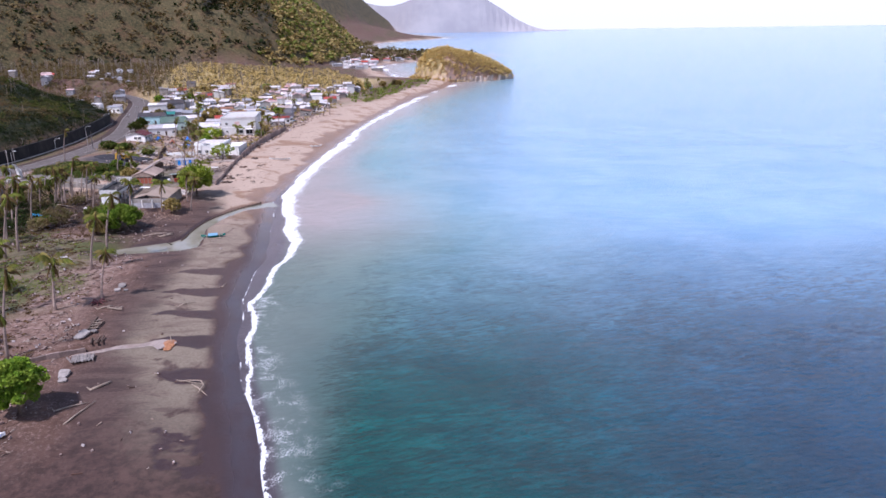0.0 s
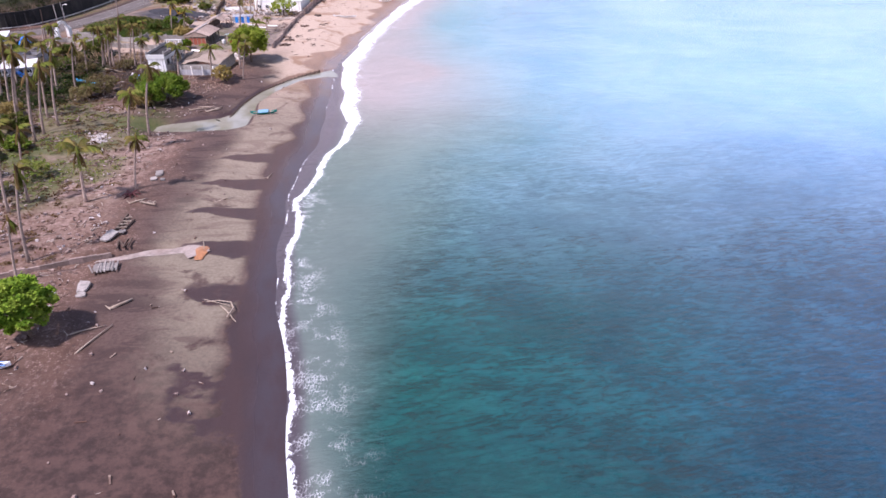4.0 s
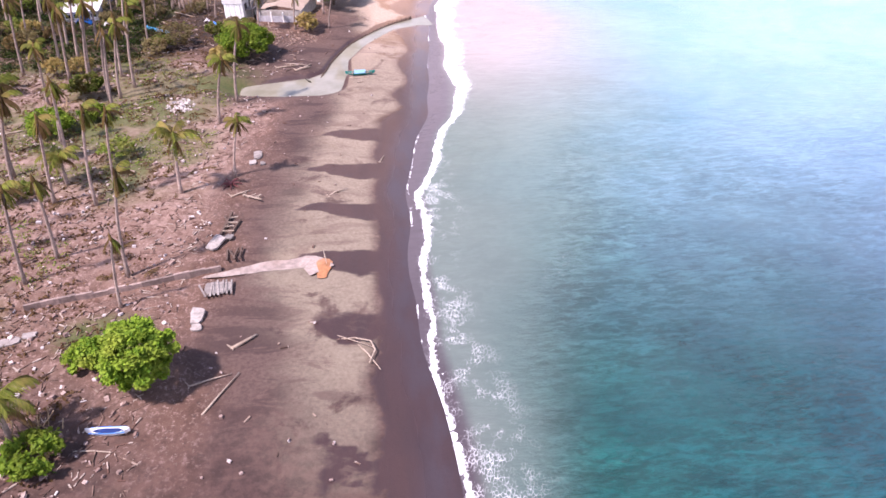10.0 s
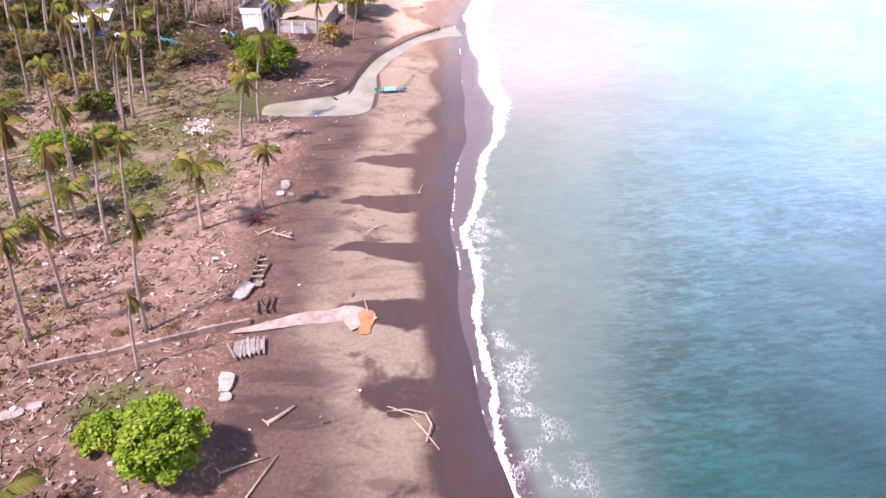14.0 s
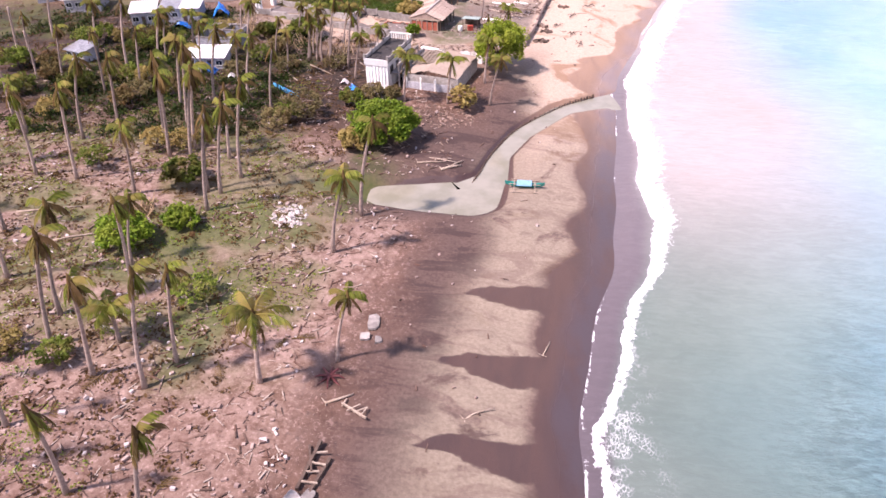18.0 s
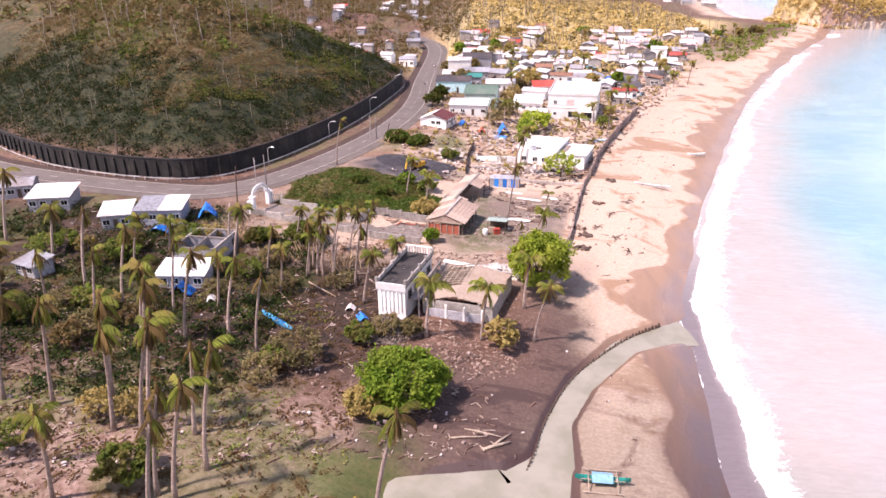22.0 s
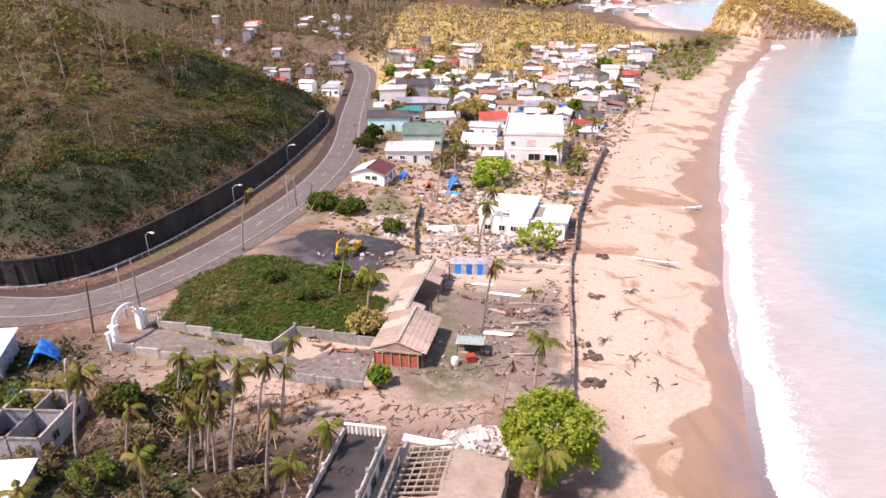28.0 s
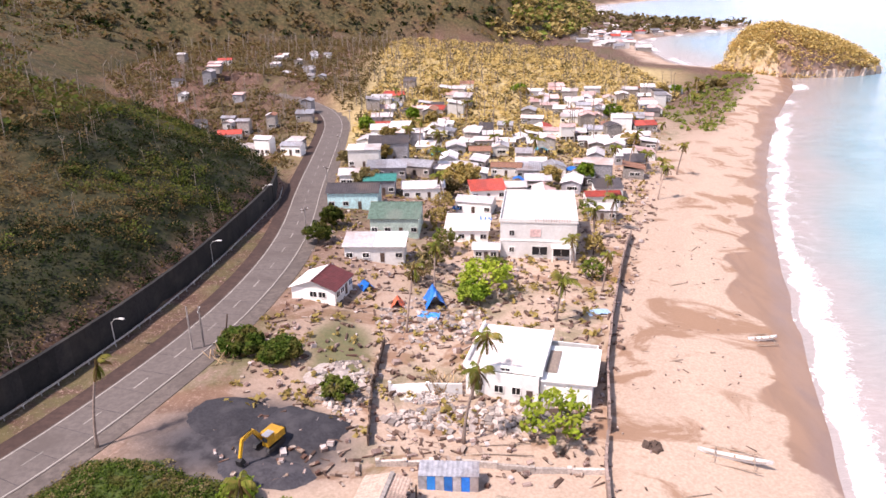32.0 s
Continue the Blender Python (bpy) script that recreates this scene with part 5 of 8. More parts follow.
for sx, sy, wd, ln, hh, ang, bays in ((0.3, -10.5, 8.0, 11.0, 2.9, 20, 4), (-1.2, 5.0, 6.4, 20.0, 2.6, 17, 7)):
    for s in (-1, 1):
        for k in range(bays):
            torn = bays == 7 and s > 0
            if torn and k in (1, 2, 3):
                continue
            L = (wd / 2 / math.cos(radians(ang)) + 0.3) * (hut_rng.uniform(0.6, 0.95) if torn else 1.0)
            bay = ln / bays
            part("roof_sheet", corrugated(L, bay + 0.12, 6), THATCH, R, "faded brown roof sheet",
                 at=pose(sx + s * L / 2 * math.cos(radians(ang)), sy - ln / 2 + (k + 0.5) * bay, hh + 0.6 + (wd / 4 - L / 2) * math.tan(radians(ang)) + 0.025 * (k % 2), hut_rng.uniform(-1, 1), s * (ang + (hut_rng.uniform(-5, 7) if torn else hut_rng.uniform(-1, 1))), hut_rng.uniform(-1, 1)))
    part("ridge_cap", Geo().box(sx, sy, hh + 0.66 + math.tan(radians(ang)) * wd / 4, 0.5, ln, 0.08), CONCRETE, R)
    for k in range(5):
        for s in (-1, 1):
            part("post", Geo().box(sx + s * (wd / 2 - 0.4), sy - ln / 2 + 0.4 + k * (ln - 0.8) / 4, -0.6, 0.2, 0.2, hh + 0.6), WOOD_DARK, R)
part("front_boarding", Geo().box(0, -15.8, -0.3, 6.8, 0.12, 2.3), BRICK_RED, R, "red painted boarding")
for k in range(6):
    part("front_post", Geo().box(-3.3 + k * 1.32, -15.95, -0.3, 0.15, 0.15, 2.7), WOOD_PALE, R)
part("eave_beam", Geo().box(0, -16.0, 2.4, 7.8, 0.2, 0.25), WOOD_PALE, R)
part("gable_board", Geo().add([(-3.6, -15.9, 2.6), (3.6, -15.9, 2.6), (0, -15.9, 4.0), (-3.6, -15.7, 2.6), (3.6, -15.7, 2.6), (0, -15.7, 4.0)], [(0, 1, 2), (3, 5, 4), (0, 3, 4, 1), (1, 4, 5, 2), (2, 5, 3, 0)]), THATCH, R)
part("rear_wall", Geo().box(-3.0, 5.5, -0.4, 0.15, 21, 2.6), WOOD_DARK, R)

# stall with a mint roof and red crate
K = thing("food_stall", pose(3.0, 92.0, ground(3, 92), 0, 0, -8), "small stall with mint-green sheet roof", "stall")
part("roof_sheet", corrugated(4.2, 3.4, 8), plain("mint_sheet", (0.42, 0.52, 0.47), 0.5), K, at=pose(0, 0, 2.3, -6, 0, 0))
for sx in (-1.8, 1.8):
    for sy in (-1.4, 1.4):
        part("post", Geo().box(sx, sy, -0.3, 0.14, 0.14, 2.6), WOOD_DARK, K)
part("back_board", Geo().box(0, 1.4, 0, 3.6, 0.08, 2.2), WOOD_DARK, K)
part("counter", Geo().box(-1.0, -1.3, 0, 1.6, 0.5, 0.95), WOOD_PALE, K)
solid("crate", Geo().box(0, 0, 0, 1.3, 1.1, 1.0).box(0, 0, 1.0, 1.4, 1.2, 0.12), TIN_RED, "red plastic crate beside the stall", "crate", m=pose(2.9, 89.6, ground(2.9, 89.6), 0, 0, 12))
solid("barrel", Geo().tube([(0, 0, 0), (0, 0, 0.3), (0, 0, 0.9), (0, 0, 1.2)], [0.5, 0.58, 0.58, 0.5], 12), WHITE_WALL, "white plastic barrel by the stall", "barrel", m=pose(0.6, 88.6, ground(0.6, 88.6)))
b2 = thing("roadside_kitchen", pose(3.8, 121.0, ground(3.8, 121), 0, 0, -4), "low shack with blue and white striped sheeting", "hut")
part("roof_sheet", corrugated(7.2, 2.6, 12), TIN_GREY, b2, at=pose(0, 0, 2.2, 6, 0, 0))
for k in range(7):
    part("wall_board", Geo().box(-3.1 + k * 1.02, -1.2, -0.3, 0.98, 0.1, 2.3), TARP_BLUE if k % 2 else TIN_GREY, b2)
part("rear_wall", Geo().box(0, 1.1, -0.3, 7, 0.1, 2.2), WOOD_DARK, b2)

# houses beside the road and the huts in the palm grove
ROW = [(-18.5, 170.0, 74, 7.5, 8.5, 2.6, WHITE_WALL, TIN_MAROON, "small house with maroon roof and torn pale sheets", "gable", TIN_WHITE),
       (-10.4, 190.0, -3, 12.2, 6.0, 3.4, WHITE_WALL, TIN_WHITE, "long white bungalow with pale sheet roof", "shed", None),
       (-7.0, 209.5, -4, 11.0, 11.5, 4.2, plain("mint_wall_paint", (0.50, 0.62, 0.56), 0.75), TIN_GREEN, "house with faded green hipped sheet roof", "gable", None),
       (-18.5, 224.5, -2, 12.5, 8.0, 4.2, plain("aqua_wall_paint", (0.45, 0.66, 0.68), 0.75), TIN_DARK, "aqua house under a dark sheet roof", "gable", None),
       (-13.0, 238.0, 0, 8.0, 6.0, 4.0, GREY_WALL, TIN_TEAL, "grey house with teal sheet roof", "gable", None),
       (-1.5, 239.0, 2, 11.0, 6.5, 3.2, WHITE_WALL, TIN_WHITE, "low house with pale sheet roof", "gable", TIN_PINK),
       (-21.0, 244.0, 0, 7.0, 6.0, 3.5, WHITE_WALL, TIN_WHITE, "roadside house with pale roof", "gable", None),
       (-12.5, 256.0, 0, 11.0, 6.0, 3.2, GREY_WALL, TIN_GREY, "grey block house with tin roof", "shed", None),
       (-13.0, 277.0, 0, 12.0, 9.0, 6.2, GREY_WALL, TIN_DARK, "two-storey grey block house with dark roof", "gable", None),
       (9.5, 207.5, -6, 9.5, 8.0, 3.0, WHITE_WALL, TIN_WHITE, "low house with pale sheets and a blue cover", "shed", None),
       (13.0, 195.2, -6, 5.2, 4.2, 2.6, WHITE_WALL, TIN_WHITE, "small white hut with reddish ridge", "gable", TIN_PINK),
       (-66.0, 84.5, 8, 9.0, 6.0, 3.0, GREY_WALL, TIN_GREY, "grey block shack with patched tin roof", "shed", TIN_WHITE),
       (-74.5, 82.0, 18, 5.5, 6.0, 3.0, GREY_WALL, TIN_WHITE, "grey shack with bent pale roof sheets", "shed", None),
       (-94.0, 90.5, 12, 8.5, 6.5, 2.8, GREY_WALL, TIN_WHITE, "grey shack with white tin roof", "shed", None),
       (-106.5, 96.5, 20, 7.0, 6.0, 2.8, GREY_WALL, TIN_GREY, "grey roadside shack with tin roof", "gable", None),
       (-50.5, 60.5, 4, 8.0, 5.0, 2.6, GREY_WALL, TIN_WHITE, "hut with crumpled white roof in the grove", "shed", None),
       (-80.0, 62.0, -20, 5.0, 4.0, 2.4, GREY_WALL, TIN_GREY, "damaged grove hut with tin roof", "shed", None)]
for x, y, rz, w, d, h, wm, rm, lab, kind, patch in ROW:
    house(x, y, rz, w, d, h, wm, rm, lab, kind, 0.14 if kind == "shed" else 0.36, windows=3 if w > 6 else 2, patch=patch, split=True)
solid("tarpaulin", corrugated(3.0, 2.6, 3, 0.12), TARP_BLUE, "blue tarpaulin laid over a house roof", "tarpaulin", m=pose(13.6, 209.5, ground(9.5, 207.5) + 3.95, 6, 0, 0))

TARP_TEAL = plain("teal_tarpaulin", (0.05, 0.34, 0.46), 0.45, vary=0.25)
for x, y, rz, w, d, h, mt, lab in ((2.5, 283.0, 10, 4.0, 3.2, 3.4, TARP_TEAL, "teal tarpaulin stretched over a ruined room"), (26.0, 252.0, -10, 3.4, 3.0, 2.6, TARP_BLUE, "blue tarpaulin shelter between village houses"),
                                   (44.0, 262.0, 20, 4.2, 3.2, 2.8, TARP_BLUE, "blue tarpaulin lean-to near the beach"), (38.0, 290.0, 0, 3.8, 3.4, 3.0, TARP_TEAL, "faded teal tarpaulin over a village yard"), (8.0, 227.0, 30, 3.0, 2.6, 1.6, TARP_BLUE, "small blue tarpaulin in a village yard")):
    n_ = 6
    g = Geo()
    for i in range(n_):
        for j in range(n_):
            u, v = i / (n_ - 1) - 0.5, j / (n_ - 1) - 0.5
            g.v.append((u * w, v * d, h * (1 - 0.7 * abs(u)) + 0.2 * math.sin(5 * u + 7 * v)))
    g.f = [(i * n_ + j, i * n_ + n_ + j, i * n_ + n_ + j + 1, i * n_ + j + 1) for i in range(n_ - 1) for j in range(n_ - 1)]
    shelter = thing("tarpaulin_shelter", pose(x, y, ground(x, y), 0, 0, rz), lab, "tarpaulin")
    part("sheet", g, mt, shelter, smooth_faces=True)
    for sx in (-0.48, 0.48):
        for sy in (-0.46, 0.46):
            part("pole", Geo().box(sx * w, sy * d, -0.3, 0.1, 0.1, h * (1 - 0.7 * abs(sx)) + 0.3), WOOD_DARK, shelter)

# roofless block house
U = thing("roofless_house", pose(-51.5, 72.0, ground(-51.5, 72), 0, 0, -4), "unfinished roofless block house with pale ring beams", "house")
for sx in (-4.0, 0, 4.0):
    part("cross_wall", Geo().box(sx, 0, -0.6, 0.2, 9.6, 3.4), GREY_WALL, U)
for sy in (-4.8, 0.6, 4.8):
    part("long_wall", Geo().box(0, sy, -0.6, 8.2, 0.2, 3.4), GREY_WALL, U)
for sx in (-4.0, 0, 4.0):
    part("ring_beam", Geo().box(sx, 0, 2.8, 0.32, 9.9, 0.28), CONCRETE, U)
for sy in (-4.8, 0.6, 4.8):
    part("ring_beam", Geo().box(0, sy, 2.8, 8.4, 0.32, 0.28), CONCRETE, U)
part("column", Geo().box(0, -4.85, -0.6, 0.3, 0.3, 3.4), CONCRETE, U)
window(U, 4.1, -2, 1.0, 1.1, 1.0, 90, CONCRETE)
window(U, 4.1, 2.6, 1.0, 1.1, 1.0, 90, CONCRETE)

# the village beyond, packed small houses
VR = np.random.RandomState(23)
ROOFS = [TIN_WHITE, TIN_WHITE, TIN_WHITE, TIN_WHITE, TIN_WHITE, TIN_GREY, TIN_PINK, TIN_PINK, TIN_RUST, TIN_GREY, TIN_DARK, TIN_RED]
NAMES = {TIN_WHITE.name: "pale tin", TIN_GREY.name: "grey tin", TIN_PINK.name: "faded pink sheet", TIN_RUST.name: "rusty sheet", TIN_DARK.name: "dark sheet", TIN_RED.name: "red sheet"}
WALLS = [WHITE_WALL, GREY_WALL, CONCRETE, PLASTER]
placed = [(r[0], r[1], max(r[3], r[4]) / 2 + 1) for r in ROW] + [(25.6, 205.5, 14)]


def village_house(x, y, big=1.0, group="village houses"):
    w, d = VR.uniform(5, 9.5) * big, VR.uniform(4.5, 7) * big
    if any(math.hypot(x - a, y - b) < c + 0.42 * max(w, d) for a, b, c in placed):
        return False
    placed.append((x, y, 0.42 * max(w, d)))
    rm = ROOFS[VR.randint(len(ROOFS))]
    kind = "gable" if VR.rand() < 0.6 else "shed"
    two = VR.rand() < 0.12
    house(x, y, VR.choice([-14, -10, -5, 0, 80, 88]) + VR.uniform(-6, 6), w, d, 5.6 if two else VR.uniform(2.5, 3.3), WALLS[VR.randint(4)], rm,
          ("two-storey" if two else "small") + " village house with " + NAMES[rm.name] + " roof", kind, VR.uniform(0.12, 0.18) if kind == "shed" else VR.uniform(0.28, 0.42), group=group, windows=2 if y < 330 else 1, split=y < 300, door=y < 330,
          patch=TIN_WHITE if VR.rand() < 0.25 else None, over=0.4)
    return True


count = 0
for _ in range(1600):
    y = VR.uniform(222, 430)
    t = VR.rand()
    right = float(shore_x(y)) - np.interp(y, [220, 300, 430], [42, 40, 60])
    x = -25 + (right + 25) * t
    mid = (x + 25) / (right + 25)
    if y > 330 and 0.30 < mid < 0.52 or (y < 262 and mid < 0.42) or (y > 380 and mid < 0.55 and VR.rand() < 0.6):
        continue
    if village_house(x, y):
        count += 1
    if count > 142:
        break
count = 0
for _ in range(400):
    y = VR.uniform(270, 560)
    x = np.interp(y, [270, 560], [-44, -70]) - VR.uniform(0, 1) ** 1.3 * np.interp(y, [270, 350, 560], [12, 60, 120])
    if abs(to_line(np.array([x]), np.array([y]), ROAD)[0][0]) < 7:
        continue
    if village_house(x, y, 0.72, "inland houses"):
        count += 1
    if count > 34:
        break
for x, y, m in ((-76, 318, TIN_RED), (-128, 500, TIN_RED), (-18, 395, TIN_RED)):
    house(x, y, 10, 8, 6, 3, WHITE_WALL, m, "house on the slope with bright red roof", windows=2)
count = 0
for _ in range(900):
    y = VR.uniform(690, 1040)
    x = float(shore_x(y)) - VR.uniform(8, np.interp(y, [690, 830, 1040], [45, 70, 260]))
    if to_line(np.array([x]), np.array([y]), HILL)[1][0] > 0:
        continue
    if village_house(x, y, 1.5 if y < 860 else 1.2, "far town houses"):
        count += 1
    if count > 46:
        break

# ---- palms ----


def frond(length, e0, bend, hang, mat, seed, n=20, width=0.5):
    """One palm frond from its base along +x: a bending stalk with narrow leaflets hanging from it."""
    rng = np.random.RandomState(seed)
    g = Geo()
    pts, p, e = [], Vector((0, 0, 0)), radians(e0)
    seg = length / n
    for k in range(n + 1):
        pts.append(p.copy())
        e -= radians(bend) / n * (0.4 + 1.2 * k / n)
        p = p + seg * Vector((math.cos(e), 0, math.sin(e)))
    sel = pts[:: max(1, n // 6)]
    g.tube(sel, [0.07 * (1 - 0.8 * k / len(sel)) + 0.012 for k in range(len(sel))], 4)
    for k in range(2, n + 1):
        t = k / n
        w = width * (0.55 + 1.1 * math.sin(math.pi * min(1, 0.12 + 0.88 * t))) * rng.uniform(0.75, 1.15)
        d = (pts[k] - pts[k - 1]).normalized()
        for s in (-1, 1):
            if rng.rand() < 0.10:
                continue
            out = Vector((0, s, 0)) * math.cos(hang) + Vector((0, 0, -1)) * math.sin(hang) + d * 0.55
            tip = pts[k] + out.normalized() * w * 1.5 + Vector((0, 0, -0.15 * rng.rand()))
            a = d * 0.058
            m2 = pts[k] + (tip - pts[k]) * 0.55 + Vector((0, 0, 0.06))
            g.add([pts[k] - a, m2 - a * 1.3, tip, m2 + a * 1.3, pts[k] + a], [(0, 1, 3, 4), (1, 2, 3)])
    return g.mesh("frond", mat)


FR = {"up": [frond(2.7, 48, 110, 0.9, FROND_GREEN, 1), frond(2.9, 26, 100, 1.0, FROND_GREEN, 2)],
      "droop": [frond(2.8, 5, 88, 1.15, FROND_GREEN, 3), frond(2.7, -15, 65, 1.2, FROND_DRY, 4), frond(2.8, -5, 80, 1.15, FROND_DRY, 8)],
      "arch": [frond(3.9, 42, 112, 0.85, FROND_GREEN, 21, n=24, width=0.52), frond(3.6, 62, 125, 0.8, FROND_GREEN, 22, n=24, width=0.5), frond(4.0, 20, 95, 0.95, FROND_GREEN, 23, n=24, width=0.52)],
      "hang": [frond(3.0, -58, 30, 1.15, FROND_DRY, 5), frond(2.7, -74, 12, 1.1, FROND_DRY, 6), frond(3.0, -48, 42, 1.2, FROND_GREEN, 7), frond(2.8, -66, 22, 1.1, FROND_DRY, 9), frond(2.9, -62, 26, 1.15, FROND_GREEN, 10)]}
PALM_RNG = np.random.RandomState(77)


def palm_template(height, lean, plan, label, skew=0.0, name="coconut_palm", group="coconut palms"):
    """A palm at the origin; plan: how many fronds of each kind; skew: how far they are blown to one side."""
    rng = PALM_RNG
    o = thing(name, pose(0, 0, 0), label, "palm tree", group)
    pts = [(lean * (t**1.6), 0.25 * math.sin(3 * t) * lean / 2, height * t - 0.4 * (t == 0)) for t in np.linspace(0, 1, 9)]
    rad = [0.36, 0.27, 0.235, 0.215, 0.205, 0.195, 0.19, 0.185, 0.2]
    part("trunk", Geo().tube(pts, rad, 7), TRUNK, o, smooth_faces=True)
    top = Vector(pts[-1])
    if any(plan.values()):
        part("crown_heart", Geo().tube([top - Vector((0, 0, 0.5)), top, top + Vector((0, 0, 0.5)), top + Vector((0, 0, 1.0))], [0.18, 0.30, 0.2, 0.05], 6), FROND_DRY, o, "fibrous crown heart")
    for kind, cnt in plan.items():
        for k in range(cnt):
            az = 360 * k / cnt + rng.uniform(-22, 22)
            az = az * (1 - skew) + skew * rng.uniform(-70, 70)
            part("frond", FR[kind][rng.randint(len(FR[kind]))], None, o, at=pose(*(top + Vector((0, 0, 0.25))), 0, rng.uniform(-14, 14), az))
    return o


PALMS = [palm_template(13.0, 2.6, {"up": 2, "droop": 1, "hang": 13}, "storm-battered coconut palm with drooping half-dry fronds", 0.3),
         palm_template(14.5, 2.4, {"up": 1, "droop": 1, "hang": 13}, "tall coconut palm with limp browned fronds", 0.35),
         palm_template(11.0, 2.4, {"up": 4, "droop": 3, "hang": 8}, "leaning coconut palm with ragged green fronds", 0.15),
         palm_template(12.5, 2.0, {"hang": 10}, "coconut palm with collapsed brown crown", 0.5),
         palm_template(8.0, 0.9, {"arch": 9, "hang": 4}, "young coconut palm with green spreading fronds", 0.0),
         palm_template(10.0, 1.6, {}, "snapped bare coconut trunk without crown"),
         palm_template(4.0, 0.3, {"arch": 10, "droop": 3}, "low green coconut palm beside the beach", 0.0)]
PUT_PALMS = set()


def plant(kind, x, y, turn, size=1.0):
    z = ground(x, y)
    size = size * 1.06
    m = pose(x, y, z, 0, 0, turn) @ Matrix.Diagonal((size, size, size, 1))
    t = PALMS[kind]
    if kind not in PUT_PALMS:
        PUT_PALMS.add(kind)
        t.matrix_world = m
        return t
    return copy_thing(t, m) if t.scale[0] == 1 else copy_thing(t, m @ Matrix.Diagonal((1 / t.scale[0],) * 3 + (1,)))


# (kind, x, y, turn, size): those that stand clear
SOLO = [(0, -6.2, 7.1, 0, 1.05), (1, -12.4, -48.5, 30, 0.92), (1, -21.8, -30.1, 200, 0.95), (2, -2.2, -24, 20, 0.8), (0, -28, -29.3, 190, 1.0), (3, -22.9, -43.5, 180, 0.95), (1, -25.2, -48.7, 200, 0.9),
        (4, -9.8, -28, 60, 1.1), (3, -11.7, -54.9, 170, 0.75), (1, -20.0, -26, 10, 0.85), (2, -7.8, -3.4, 0, 1.0), (0, -28.6, 9.6, 195, 1.05), (1, -27, 14.2, 30, 1.0), (3, -31, 10.3, 0, 1.0), (3, -28.6, 4.4, 170, 1.05), (0, -38.2, 22.8, 200, 1.05), (1, -51.9, 24, 190, 1.0),
        (0, -59.3, 24.7, 180, 1.0), (1, -52.7, 11, 200, 1.0), (3, -31.0, 20, 0, 0.95), (0, -45.1, 26.3, 190, 1.1), (0, -37.3, -20, 190, 1.05), (3, -31, -14, 160, 1.0), (0, -43.2, 31.6, 190, 1.05), (1, -59.7, 11.4, 200, 0.95), (2, -48.2, 40.2, 170, 1.1),
        (4, -6.2, 46.6, 0, 1.0), (4, 2.3, 46.8, 90, 0.95), (2, 10.2, 48, 20, 0.8), (4, 8.6, 57.5, 40, 0.95), (1, 5.0, 98, 10, 0.8), (4, 11.4, 82.4, 30, 0.85), (3, 6.7, 77.3, 0, 0.55), (2, 5.8, 128.5, 0, 0.85), (1, -39.3, 124.6, 0, 0.72), (4, -13.5, 102.8, 60, 0.85), (2, -19.0, 110, 200, 0.7),
        (3, -20.6, 62, 0, 0.85), (1, -25.2, 64.6, 30, 0.85), (2, -31.1, 75, 100, 0.75), (0, -41.4, 20, 195, 1.1), (0, -37.1, 19, 190, 1.1), (3, -30.1, 39.2, 0, 0.9), (2, -41.2, 52, 20, 0.85), (1, -48.1, 50.4, 0, 0.8), (4, -57, 68, 0, 0.9), (2, -44.5, 68, 50, 0.9), (6, -16.5, -75.5, 0, 1.3),
        (1, -2.8, 158.4, 0, 0.8), (2, 7.3, 139, 10, 0.85), (4, 23.3, 163.7, 0, 0.9), (4, 43.7, 212, 20, 0.9), (4, 32.7, 275, 0, 1), (2, 53.8, 260, 0, 0.8), (2, 62.9, 238, 0, 0.75), (1, 62.4, 269, 0, 0.8), (2, 0.7, 268, 0, 1.0), (4, 13.3, 103, 0, 0.5), (5, -24.7, 63.5, 0, 0.8), (5, -48.1, 74, 0, 0.9),
        (6, -28, -23.5, 0, 1.0), (3, -33, -37, 180, 0.9), (1, -36, -44, 170, 1.0), (0, -42, -33, 180, 0.95), (2, -46, -52, 200, 0.9), (5, -30, -62, 0, 0.7), (0, -40, -70, 180, 0.9), (2, -31, -82, 170, 0.9), (1, -48, -14, 170, 1.0), (3, -55, -4, 180, 1.0)]
lean_rng = np.random.RandomState(8)
for kind, x, y, turn, size in SOLO:
    plant(kind, x, y, lean_rng.uniform(-40, 40), size)
for k in range(16):
    plant(lean_rng.choice([0, 1, 2, 3]), lean_rng.uniform(-46, -14), lean_rng.uniform(55, 79), lean_rng.uniform(-60, 60), lean_rng.uniform(0.55, 0.8))
# the denser grove inland
gr = np.random.RandomState(5)
have = [(r[1], r[2]) for r in SOLO]
made = 0
while made < 66:
    x, y = gr.uniform(-112, -33), gr.uniform(-95, 84)
    if y > 56 and x > -60 or min(math.hypot(x - a, y - b) for a, b in have) < 4.2 or math.hypot(x + 94, y - 90) < 9 or math.hypot(x + 70, y - 83) < 11:
        continue
    if x > -50 and gr.rand() < 0.6:
        continue
    have.append((x, y))
    plant(gr.choice([0, 1, 1, 3, 0, 2, 5]), x, y, gr.uniform(-50, 50), gr.uniform(0.8, 1.1))
    made += 1
for _ in range(26):
    y = gr.uniform(225, 420)
    x = float(shore_x(y)) - gr.uniform(28, 46) if gr.rand() < 0.6 else gr.uniform(-15, 30)
    plant(gr.choice([2, 4, 4, 0]), x, y, gr.uniform(0, 360), gr.uniform(0.65, 0.9))


